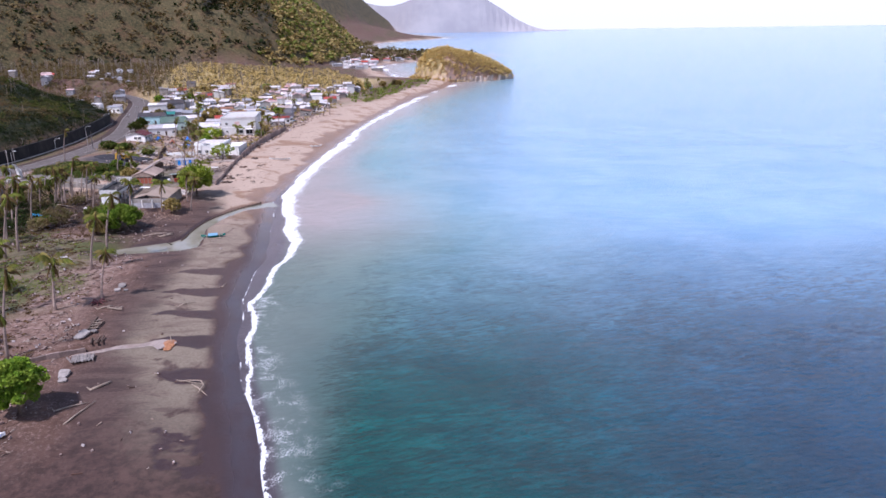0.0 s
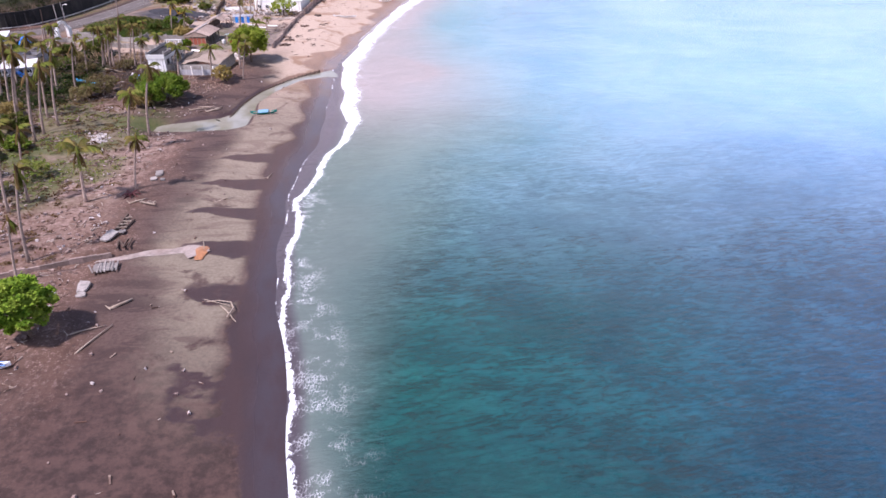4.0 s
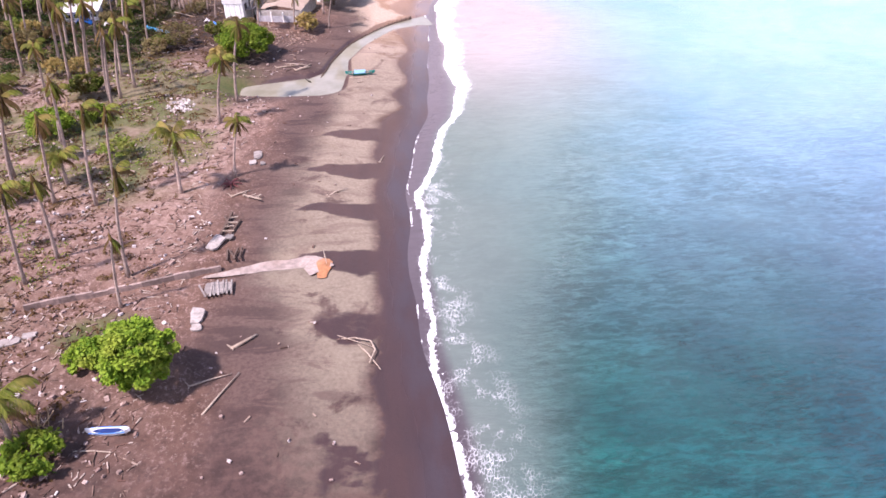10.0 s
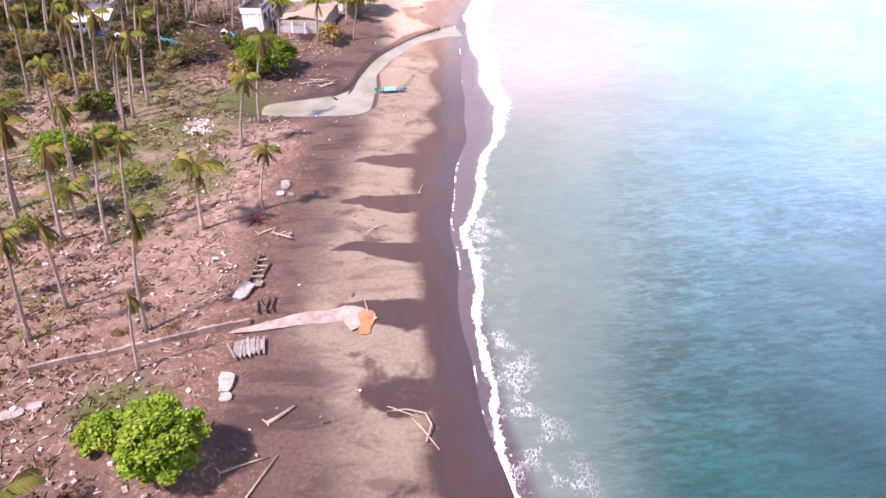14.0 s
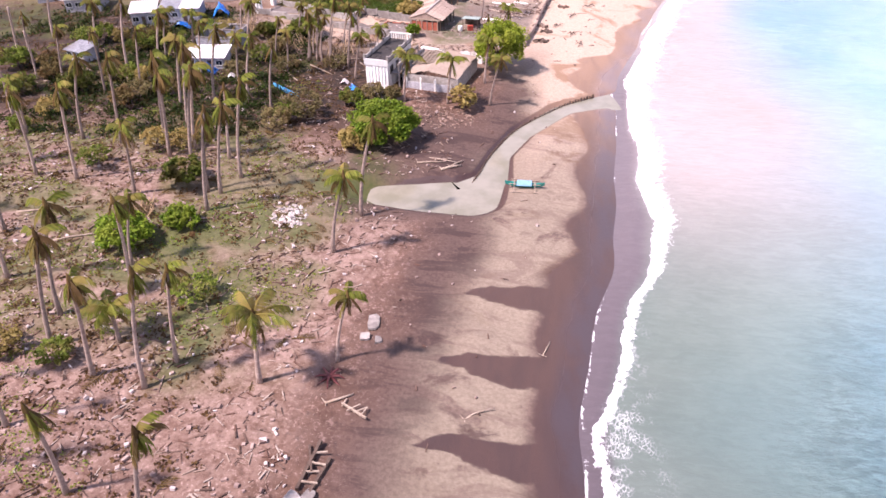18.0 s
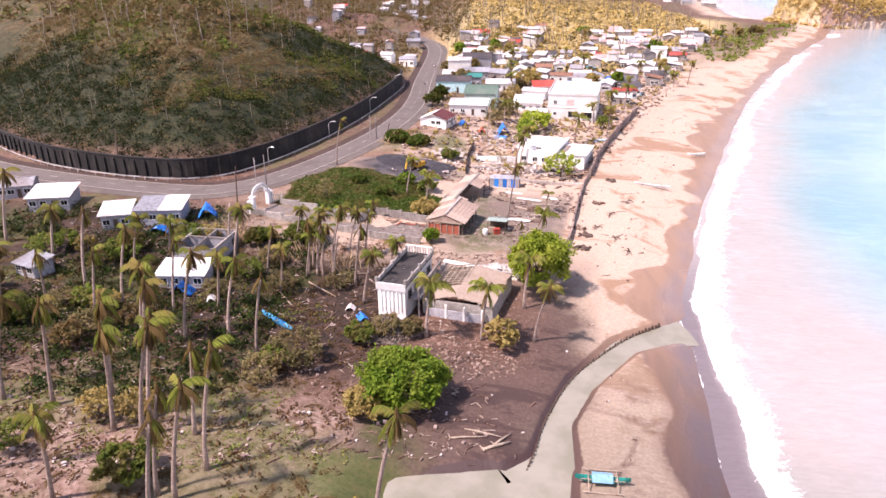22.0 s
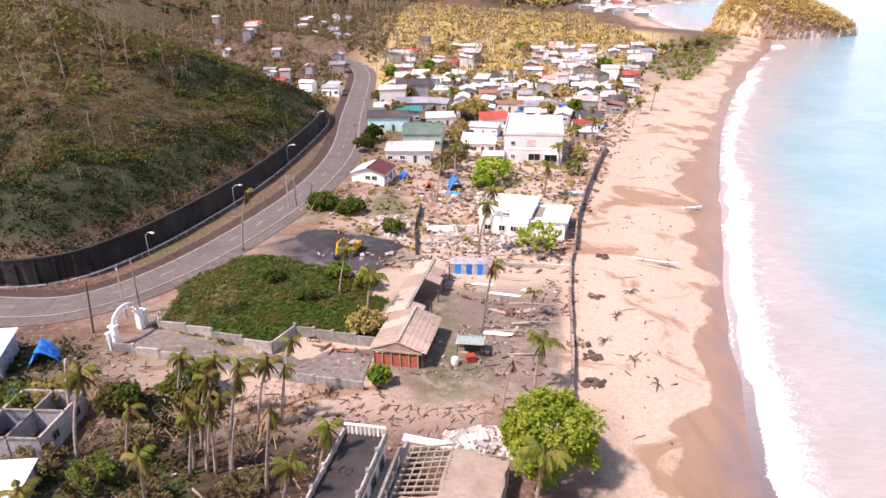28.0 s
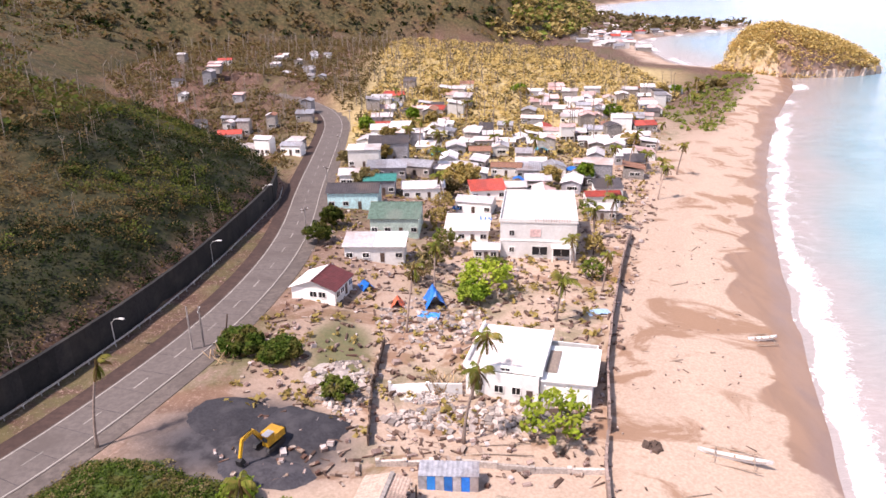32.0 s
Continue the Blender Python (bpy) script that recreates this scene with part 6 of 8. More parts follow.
# ---- broad-leaved trees and shrubs ----
def crown_points(rng, blobs, per):
    """Points in ragged puffs: dense near each puff's skin, with strays outside it."""
    out = []
    for (x, y, z, r) in blobs:
        v = rng.normal(size=(per, 3))
        v /= np.linalg.norm(v, axis=1)[:, None]
        reach = r * rng.uniform(0.35, 1.0, per) ** 0.6 * (1 + 0.35 * rng.normal(size=per) * (rng.rand(per) < 0.3))
        out.append(np.array([x, y, z]) + v * reach[:, None] * np.array([1, 1, 0.8]))
    return np.concatenate(out)


def tree(x, y, height, radius, mat, label, seed, density=1.0, name="tree", leaf=0.26, sparse=False):
    rng = np.random.RandomState(seed)
    o = thing(name, pose(x, y, ground(x, y), 0, 0, rng.uniform(0, 360)), label, "shrub" if height < 3 else "tree")
    g = Geo()
    fork = Vector((0, 0, height * 0.28))
    g.tube([(0, 0, -0.4), fork * 0.5 + Vector((0.1, 0.05, 0)), fork], [0.05 * radius + 0.08, 0.045 * radius + 0.06, 0.04 * radius + 0.05], 7)
    part("trunk", g, BARK, o, smooth_faces=True)
    blobs = []
    limbs = (6 if y < 200 and density != 0.5 else 4) if height > 3 else 3
    for k in range(limbs):
        a = 2 * math.pi * k / limbs + rng.uniform(-0.4, 0.4)
        r = radius * rng.uniform(0.45, 0.72)
        end = Vector((r * math.cos(a), r * math.sin(a), height * rng.uniform(0.5, 0.82)))
        part("limb", Geo().tube([fork, fork.lerp(end, 0.5) + Vector((0, 0, -0.08 * height)), end], [0.03 * radius + 0.03, 0.02 * radius + 0.02, 0.02], 5), BARK, o)
        blobs.append((end.x, end.y, end.z, radius * rng.uniform(0.24, 0.36)))
    fine_leaf = y < 200 and not sparse
    puffs = 54 if fine_leaf and radius * density > 4.5 else 22
    for k in range(puffs):
        a = 2.39996 * k + rng.uniform(-0.3, 0.3)
        up = 1 - 1.62 * (k + 0.5) / puffs
        q = math.sqrt(max(0.0, 1 - up * up)) * rng.uniform(0.55, 0.92)
        blobs.append((radius * q * math.cos(a), radius * q * math.sin(a), height * (0.53 + 0.40 * up * rng.uniform(0.7, 1.05)), radius * rng.uniform(0.13, 0.24)))
    blobs.append((0, 0, height * 0.55, radius * 0.55))
    per = int((70 if not sparse else 22) * density * max(1, radius / 3) * (1.2 if fine_leaf else 1))
    co = leaf_quads(crown_points(rng, blobs, per), leaf * (0.6 if fine_leaf else 1), 0.6, 1.7, rng)
    part("crown", quads_mesh("crown", co, mat), None, o)
    return o


tree(-5.2, -69.0, 8.8, 4.1, LEAF_BRIGHT, "round bright-green tree on the beach edge", 1, 1.5)
tree(-7.0, 30.5, 7.0, 6.2, LEAF_BRIGHT, "bright-green spreading tree by the pool", 2, 1.3)
tree(-11.5, 27.5, 3.6, 3.4, LEAF_GOLD, "yellowing shrub under the green tree", 3)
tree(11.0, 65.5, 10.5, 6.2, LEAF_SPRING, "tall yellow-green tree above the beach", 4, 1.2)
tree(5.4, 45.5, 4.4, 3.0, LEAF_GOLD, "yellow-green sapling among rubble", 5, 0.8, sparse=True)
tree(-22.9, 36.8, 5.2, 4.4, LEAF_OLIVE, "bare olive-grey thicket among wreckage", 6, 2.2, leaf=0.13, sparse=True)
tree(-27.0, 33.0, 3.6, 3.4, LEAF_OLIVE, "dry olive scrub bush near palms", 7, 2.0, leaf=0.13, sparse=True)
tree(-35.0, 12.0, 4.0, 3.6, LEAF_DARK, "dull green bush in the palm grove", 8)
tree(-36.2, -5.0, 4.2, 4.4, LEAF_BRIGHT, "bright-green bush in the grove", 9)
tree(-30.5, 0.0, 2.6, 3.0, LEAF_BRIGHT, "low bright green bush under palms", 10)
tree(-13.5, -78.0, 3.2, 3.2, LEAF_BRIGHT, "green bush beside the low palm", 11)
tree(-12.5, -64.0, 2.2, 2.8, LEAF_BRIGHT, "low green weeds beside the tree", 12)
tree(11.5, 175.5, 7.0, 6.0, LEAF_SPRING, "thin yellow-green tree in a garden", 13, 0.9, sparse=True)
tree(9.0, 172.0, 4.5, 3.5, LEAF_BRIGHT, "smaller green garden tree", 14)
tree(17.6, 130.0, 6.5, 5.2, LEAF_SPRING, "thin-leaved green tree before the bungalow", 15, 0.6, sparse=True)
tree(9.0, 250.0, 8.0, 6.0, LEAF_GOLD, "yellow-green tree in the village", 16)
tree(-28.0, 149.0, 3.0, 3.8, LEAF_LOT, "banana-green scrub by the road", 17, 1.6, leaf=0.34)
tree(-21.5, 147.0, 2.2, 3.8, LEAF_LOT, "low green scrub on the lot", 18, 1.3)
tree(-11.8, 138.5, 2.6, 2.8, LEAF_MEADOW, "green shrub beside the stones", 19)
tree(-13.0, 97.5, 4.2, 3.6, LEAF_GOLD, "yellow-green bush at the lot's corner", 20)
tree(-10.0, 83.5, 3.0, 1.8, LEAF_BRIGHT, "small green shrub by the wall", 21)
tree(-35.0, 80.0, 4.0, 4.2, LEAF_DARK, "dark bush beneath the wall", 22)
tree(-43.0, 77.0, 3.5, 3.4, LEAF_DARK, "dark green thicket beneath the wall", 23)
tree(-23.5, 196.0, 5.0, 3.4, LEAF_DARK, "dark green tree beside the road", 24)
tree(-22.0, 206.0, 5.5, 3.2, LEAF_DARK, "bushy dark green tree beside the road", 25)
tree(1.5, 186.0, 6.0, 3.8, LEAF_OLIVE, "battered grey-brown tree between ruins", 26, 0.6, sparse=True)
tree(-1.5, 179.0, 5.0, 3.0, LEAF_OLIVE, "storm-stripped tree beside the path", 27, 0.5, sparse=True)
tree(-12.0, 46.0, 3.4, 2.4, LEAF_OLIVE, "grey-green creeper tangle before the terrace house", 28, 2.6, leaf=0.12, name="shrub")
tree(-8.4, 46.6, 3.0, 2.0, LEAF_OLIVE, "dry brown shrub before the terrace house", 29, 2.4, leaf=0.12, name="shrub")
tree(-15.6, 44.0, 3.4, 2.8, LEAF_MEADOW, "green shrub beside the thatch heap", 30, 1.6, leaf=0.16, name="shrub")
tree(-36.0, 101.5, 4.6, 2.4, LEAF_OLIVE, "thin bare tree on the grass lot", 31, 0.5, leaf=0.12, sparse=True)
tree(-14.5, 113.0, 3.0, 2.6, LEAF_MEADOW, "clump of broad green weeds on the lot", 32, 1.2, leaf=0.2)
tree(-20.0, 116.5, 2.4, 2.6, LEAF_BRIGHT, "bright green weeds at the gravel's edge", 33, 0.9, leaf=0.2)
tree(-24.0, 108.0, 1.6, 2.4, LEAF_LOT, "low dense weeds on the grass lot", 34, 1.0, leaf=0.2)
tree(-31.0, 113.0, 1.5, 2.2, LEAF_LOT, "low dark weeds on the grass lot", 35, 1.0, leaf=0.2)
thick = np.random.RandomState(14)
for k in range(20):
    x, y = thick.uniform(-108, -52), thick.uniform(34, 82)
    if math.hypot(x + 94, y - 90) < 11 or math.hypot(x + 70, y - 83) < 13 or math.hypot(x + 80, y - 62) < 6 or math.hypot(x + 51, y - 66) < 12:
        continue
    tree(x, y, thick.uniform(3.0, 5.0), thick.uniform(2.6, 4.2), [LEAF_MEADOW, LEAF_DARK, LEAF_HILL_DRY][k % 3], ["dark green thicket among the inland palms", "dark bushy growth between palm trunks", "brown storm-burnt bush between palm trunks"][k % 3], 300 + k, 0.5, leaf=0.24)
for k, (x, y, h, r) in enumerate(((4.0, 197.0, 5.5, 3.2), (2.0, 214.0, 5.0, 3.0), (33.5, 183.0, 4.5, 2.6), (36.5, 196.0, 5.0, 2.8), (14.0, 182.0, 5.5, 3.0), (4.0, 226.0, 5.5, 3.4), (40.5, 222.0, 5.0, 2.8))):
    tree(x, y, h, r, LEAF_GOLD if k % 2 else LEAF_MEADOW, ["thin green garden tree between houses", "yellowing garden tree between houses"][k % 2], 400 + k, 0.9, leaf=0.2, sparse=True)
for x, y, kind, size in ((34.0, 176.0, 2, 0.7), (38.5, 205.0, 4, 0.8), (31.0, 189.0, 4, 0.7), (2.0, 175.0, 2, 0.75), (46.0, 228.0, 2, 0.7)):
    plant(kind, x, y, 40 * x, size)
wisp = np.random.RandomState(12)
for k in range(22):
    x, y = wisp.uniform(-75, -20), wisp.uniform(-30, 78)
    tree(x, y, wisp.uniform(2.5, 4.5), wisp.uniform(2.2, 3.8), [LEAF_OLIVE, LEAF_GOLD, LEAF_MEADOW][k % 3], ["wispy olive-grey shrub beneath the palms", "wispy yellowed shrub beneath the palms", "thin green shrub beneath the palms"][k % 3], 200 + k, 1.6, leaf=0.13, sparse=True)
for k in range(28):
    y = gr.uniform(215, 440)
    x = gr.uniform(-25, float(shore_x(y)) - 30)
    tree(x, y, gr.uniform(4, 7), gr.uniform(2.5, 4.5), [LEAF_BRIGHT, LEAF_GOLD, LEAF_GOLD, LEAF_OLIVE][k % 4], ["green village tree among the roofs", "yellowed village tree among the roofs", "yellow-green tree between houses", "dry village tree between houses"][k % 4], 100 + k, 0.6, leaf=0.4)


def scatter(n, xlo, xhi, ylo, yhi, keep, rng):
    pts = np.stack([rng.uniform(xlo, xhi, n), rng.uniform(ylo, yhi, n)], 1)
    pts = pts[keep(pts[:, 0], pts[:, 1])]
    return np.c_[pts, land(pts[:, 0], pts[:, 1])]


def clumps(name, base, size, height, leaf, per, mat, label, category="scrub", seed=3, up=0.5):
    """Many small leafy clumps as one object."""
    rng = np.random.RandomState(seed)
    n = len(base)
    s = rng.uniform(0.6, 1.4, n)
    c = np.repeat(base, per, 0)
    ss = np.repeat(s, per)
    v = rng.normal(size=(n * per, 3))
    v /= np.linalg.norm(v, axis=1)[:, None]
    v[:, 2] = np.abs(v[:, 2])
    c = c + v * (rng.uniform(0.3, 1, n * per) * ss)[:, None] * np.array([size, size, height])
    co = leaf_quads(c, leaf * ss**0.5, up, 1.5, rng)
    return tagged(new(name, quads_mesh(name, co, mat)), label, category, kind="stuff")


def on_hill(x, y, lo=2.0, hi=1e9):
    d, sd, _ = to_line(x, y, HILL)
    return (sd > 0) & (d > lo) & (d < hi)


hr = np.random.RandomState(31)
near = lambda x, y: on_hill(x, y, 1.5, 75)
hill_up = lambda x, y: to_line(x, y, HILL)[0] / 75 + 0.9 * (fbm(x, y, 26, 3, 80) - 0.5)
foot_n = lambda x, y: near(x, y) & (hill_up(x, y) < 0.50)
green_n = lambda x, y: near(x, y) & (hill_up(x, y) > 0.36) & (fbm(x, y, 17, 3, 81) > 0.50)
dry_n = lambda x, y: near(x, y) & (hill_up(x, y) > 0.34) & (fbm(x, y, 17, 3, 81) <= 0.58)
clumps("slope_thicket", scatter(11000, -190, -38, 105, 330, foot_n, hr), 1.9, 2.0, 0.175, 28, LEAF_SHADE, "green thicket on the lower slope, shade put into its leaf colour", seed=4)
clumps("slope_foot_brown", scatter(1500, -190, -38, 105, 330, foot_n, hr), 1.6, 2.0, 0.14, 20, LEAF_HILL_DRY, "brown dead scrub in the thicket", seed=23)
clumps("hillside_shrubs", scatter(9000, -190, -38, 105, 330, green_n, hr), 2.0, 2.0, 0.17, 30, LEAF_DARK, "dull green shrubs covering the slope", seed=24)
clumps("hillside_dry_scrub", scatter(9500, -190, -38, 105, 330, dry_n, hr), 1.9, 1.4, 0.15, 28, LEAF_HILL_DRY, "dry brown scrub on the slope", seed=5)
far_h = lambda x, y: on_hill(x, y, 40, 420) & (y < 600)
near_far = lambda x, y: on_hill(x, y, 60, 210) & (y < 420)
clumps("upper_slope_scrub", scatter(9000, -360, -40, 110, 420, near_far, hr), 2.2, 2.0, 0.30, 16, LEAF_HILL_DRY, "brown storm-stripped scrub on the upper slope", "scrub", 26)
clumps("upper_slope_olive", scatter(5000, -360, -40, 110, 420, near_far, hr), 2.2, 2.2, 0.30, 16, LEAF_OLIVE, "olive scrub on the upper slope", "scrub", 27)
clumps("far_slope_woods", scatter(6500, -620, 30, 120, 900, far_h, hr), 3.2, 3.6, 0.55, 16, LEAF_HILL_DRY, "brown storm-stripped woods on the far slopes", "woods", 6)
clumps("far_slope_green", scatter(3000, -620, 30, 120, 900, far_h, hr), 3.4, 4.0, 0.6, 16, LEAF_DARK, "dull green woods on the far slopes", "woods", 7)
mount = lambda x, y: on_hill(x, y, 2, 700) & (y >= 560)
# sunlit east end and cloud-shaded rest, told apart by leaf colour
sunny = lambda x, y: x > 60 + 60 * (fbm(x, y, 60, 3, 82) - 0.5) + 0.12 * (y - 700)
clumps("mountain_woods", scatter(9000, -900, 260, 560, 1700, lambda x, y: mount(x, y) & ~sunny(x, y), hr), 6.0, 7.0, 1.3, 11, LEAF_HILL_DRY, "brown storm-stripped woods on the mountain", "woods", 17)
clumps("mountain_green", scatter(5000, -900, 260, 560, 1700, lambda x, y: mount(x, y) & ~sunny(x, y), hr), 6.0, 7.0, 1.3, 11, LEAF_SHADE, "woods on the mountain, coloured dark for cloud shade", "woods", 18)
clumps("spur_woods", scatter(6000, 40, 270, 660, 1500, lambda x, y: mount(x, y) & sunny(x, y), hr), 5.0, 6.0, 1.4, 12, LEAF_STRAW, "woods on the far spur, coloured gold for sunlight", "woods", 25, up=1.3)
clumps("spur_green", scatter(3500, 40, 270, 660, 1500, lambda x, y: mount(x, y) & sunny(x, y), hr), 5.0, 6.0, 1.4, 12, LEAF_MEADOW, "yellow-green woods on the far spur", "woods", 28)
valley = lambda x, y: ~on_hill(x, y, 0) & (shore_x(y) - x > 55) & (to_line(x, y, ROAD)[0] > 8)
clumps("valley_scrub", scatter(4200, -45, 130, 280, 700, lambda x, y: valley(x, y) & (x > -40 + 20 * fbm(x, y, 40, 2, 85)), hr), 2.6, 2.8, 0.5, 15, LEAF_STRAW, "yellowed scrub and battered palms of the valley", "scrub", 8, up=1.3)
clumps("valley_scrub_olive", scatter(3600, -190, 130, 280, 720, valley, hr), 2.3, 3.2, 0.42, 14, LEAF_OLIVE, "olive scrub of the valley floor", "scrub", 9)
clumps("valley_scrub_brown", scatter(6000, -260, -34, 262, 640, valley, hr), 2.2, 2.8, 0.38, 14, LEAF_HILL_DRY, "brown storm-torn scrub behind the village", "scrub", 20)
head = lambda x, y: ((x - 240) / 52) ** 2 + ((y - 530) / 28) ** 2 < 1.08
clumps("headland_woods", scatter(4600, 184, 296, 498, 562, head, hr), 2.4, 3.4, 0.42, 15, LEAF_STRAW, "golden dry woods on the headland", "woods", 10, up=1.3)
coast = lambda x, y: (shore_x(y) - x > 22) & (shore_x(y) - x < 52) & ~head(x, y)
clumps("beach_edge_scrub", scatter(900, 100, 210, 330, 500, coast, hr), 1.8, 1.8, 0.42, 14, LEAF_MEADOW, "green beach-edge scrub beyond the village", "scrub", 11)
far_c = lambda x, y: (shore_x(y) - x > 10) & (shore_x(y) - x < 300)
clumps("far_coast_trees", scatter(2600, -100, 420, 880, 1900, far_c, hr), 6, 8, 2.0, 10, LEAF_OLIVE, "far coastal trees beyond the inlet", "woods", 12)
clumps("lot_grass", scatter(9500, -48, -8, 90, 124, lambda x, y: in_lot(x, y, 0.3) & (fbm(x, y, 7, 3, 47) + 0.016 * (x + 30) > 0.0), hr), 0.5, 0.42, 0.10, 9, LEAF_LOT, "thick green grass on the empty lot", "grass", 13, up=0.9)
clumps("lot_dry_grass", scatter(2600, -48, -24, 90, 124, lambda x, y: in_lot(x, y, 0.8) & (fbm(x, y, 7, 3, 47) + 0.02 * (x + 34) < 0.46), hr), 0.5, 0.4, 0.10, 9, LEAF_OLIVE, "drying olive grass on the empty lot", "grass", 22, up=0.9)
tuft = lambda x, y: ((fbm(x, y, 13, 3, 40) > 0.62) | ((fbm(x, y, 10, 3, 41) > 0.50) & (y > -24) & (y < 30) & (x < -8))) & (shore_x(y) - x > 30) & (to_line(x, y, ROAD)[0] > 7) & (to_line(x, y, CREEK)[0] > 2.5) & ~on_hill(x, y, 0)
clumps("grove_grass", scatter(9500, -100, -8, -90, 70, tuft, hr), 0.9, 0.32, 0.10, 10, LEAF_MEADOW, "patchy grass and weeds under the palms", "grass", 14, up=0.3)
dryt = lambda x, y: (shore_x(y) - x > 31) & ~((y > 81) & (x > -52) & (x < 0)) & (to_line(x, y, ROAD)[0] > 7) & ~on_hill(x, y, 0)
clumps("grove_dry_scrub", scatter(4600, -115, -12, -95, 92, dryt, hr), 1.2, 0.45, 0.15, 11, LEAF_UNDER, "dry brown undergrowth beneath the palms", "scrub", 15)
thicket = lambda x, y: dryt(x, y) & (fbm(x, y, 12, 3, 87) > 0.42 - 0.004 * (x + 60))
# undergrowth here takes the shade-darkened leaf colour too
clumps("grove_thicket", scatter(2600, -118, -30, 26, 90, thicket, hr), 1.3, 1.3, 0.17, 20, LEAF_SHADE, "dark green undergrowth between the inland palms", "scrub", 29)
edge = lambda x, y: (shore_x(y) - x > 34) & (shore_x(y) - x < 130) & (to_line(x, y, ROAD)[0] > 7) & ~on_hill(x, y, 0)
clumps("village_scrub", scatter(1700, -28, 90, 130, 330, edge, hr), 1.0, 1.0, 0.3, 10, LEAF_GOLD, "yellow-green weeds between the houses", "scrub", 16)


def fallen_fronds(name, base, label, seed):
    """Dead fronds lying about, joined."""
    rng = np.random.RandomState(seed)
    kinds = []
    for k in range(4):
        m = frond(3.2, 12, 30 + 12 * k, 0.25, FROND_DRY, 40 + k, n=10, width=0.5)
        co = np.empty(len(m.vertices) * 3)
        m.vertices.foreach_get("co", co)
        kinds.append((co.reshape(-1, 3), [tuple(q.vertices) for q in m.polygons]))
    g = Geo()
    for x, y, z in base:
        co, faces = kinds[rng.randint(4)]
        m = np.array((pose(x, y, z + 0.12, rng.uniform(-25, 25), rng.uniform(-6, 10), rng.uniform(0, 360)) @ Matrix.Scale(rng.uniform(0.7, 1.1), 4)))
        g.add([tuple(v) for v in (co @ m[:3, :3].T + m[:3, 3])], faces)
    return tagged(new(name, g.mesh(name, FROND_DRY)), label, "palm litter", kind="stuff")


fallen_fronds("fallen_fronds", scatter(620, -95, -8, -90, 86, lambda x, y: dryt(x, y) & (fbm(x, y, 12, 3, 83) > 0.45), hr), "dead brown palm fronds littering the ground", 19)


def bare_trunks(name, base, lo, hi, rad, label, seed):
    rng = np.random.RandomState(seed)
    g = Geo()
    for x, y, z in base:
        h = rng.uniform(lo, hi)
        lx, ly = rng.uniform(-0.12, 0.12, 2) * h
        r = rad * rng.uniform(0.7, 1.3)
        g.tube([(x, y, z - 0.5), (x + 0.5 * lx, y + 0.5 * ly, z + 0.5 * h), (x + lx, y + ly, z + h)], [r, 0.8 * r, 0.4 * r], 4)
        for _ in range(2):
            t, a = rng.uniform(0.5, 0.95), rng.uniform(0, 6.28)
            p = Vector((x + lx * t, y + ly * t, z + h * t))
            g.beam(p, p + Vector((math.cos(a), math.sin(a), 0.9)) * 0.16 * h, r * 0.7)
    return tagged(new(name, g.mesh(name, DEAD_WOOD)), label, "bare trees", kind="stuff")


bare_trunks("bare_hill_trees", scatter(230, -190, -42, 110, 330, near, hr), 2.5, 6.5, 0.07, "bare wind-stripped trunks on the slope", 1)
bare_trunks("bare_far_trees", scatter(1500, -560, -20, 150, 800, far_h, hr), 5, 11, 0.17, "bare wind-stripped trunks on the far slopes", 2)
bare_trunks("bare_valley_palms", scatter(900, -230, 130, 290, 640, valley, hr), 5, 11, 0.2, "stripped palm trunks of the valley", 3)

# ---- boats ----


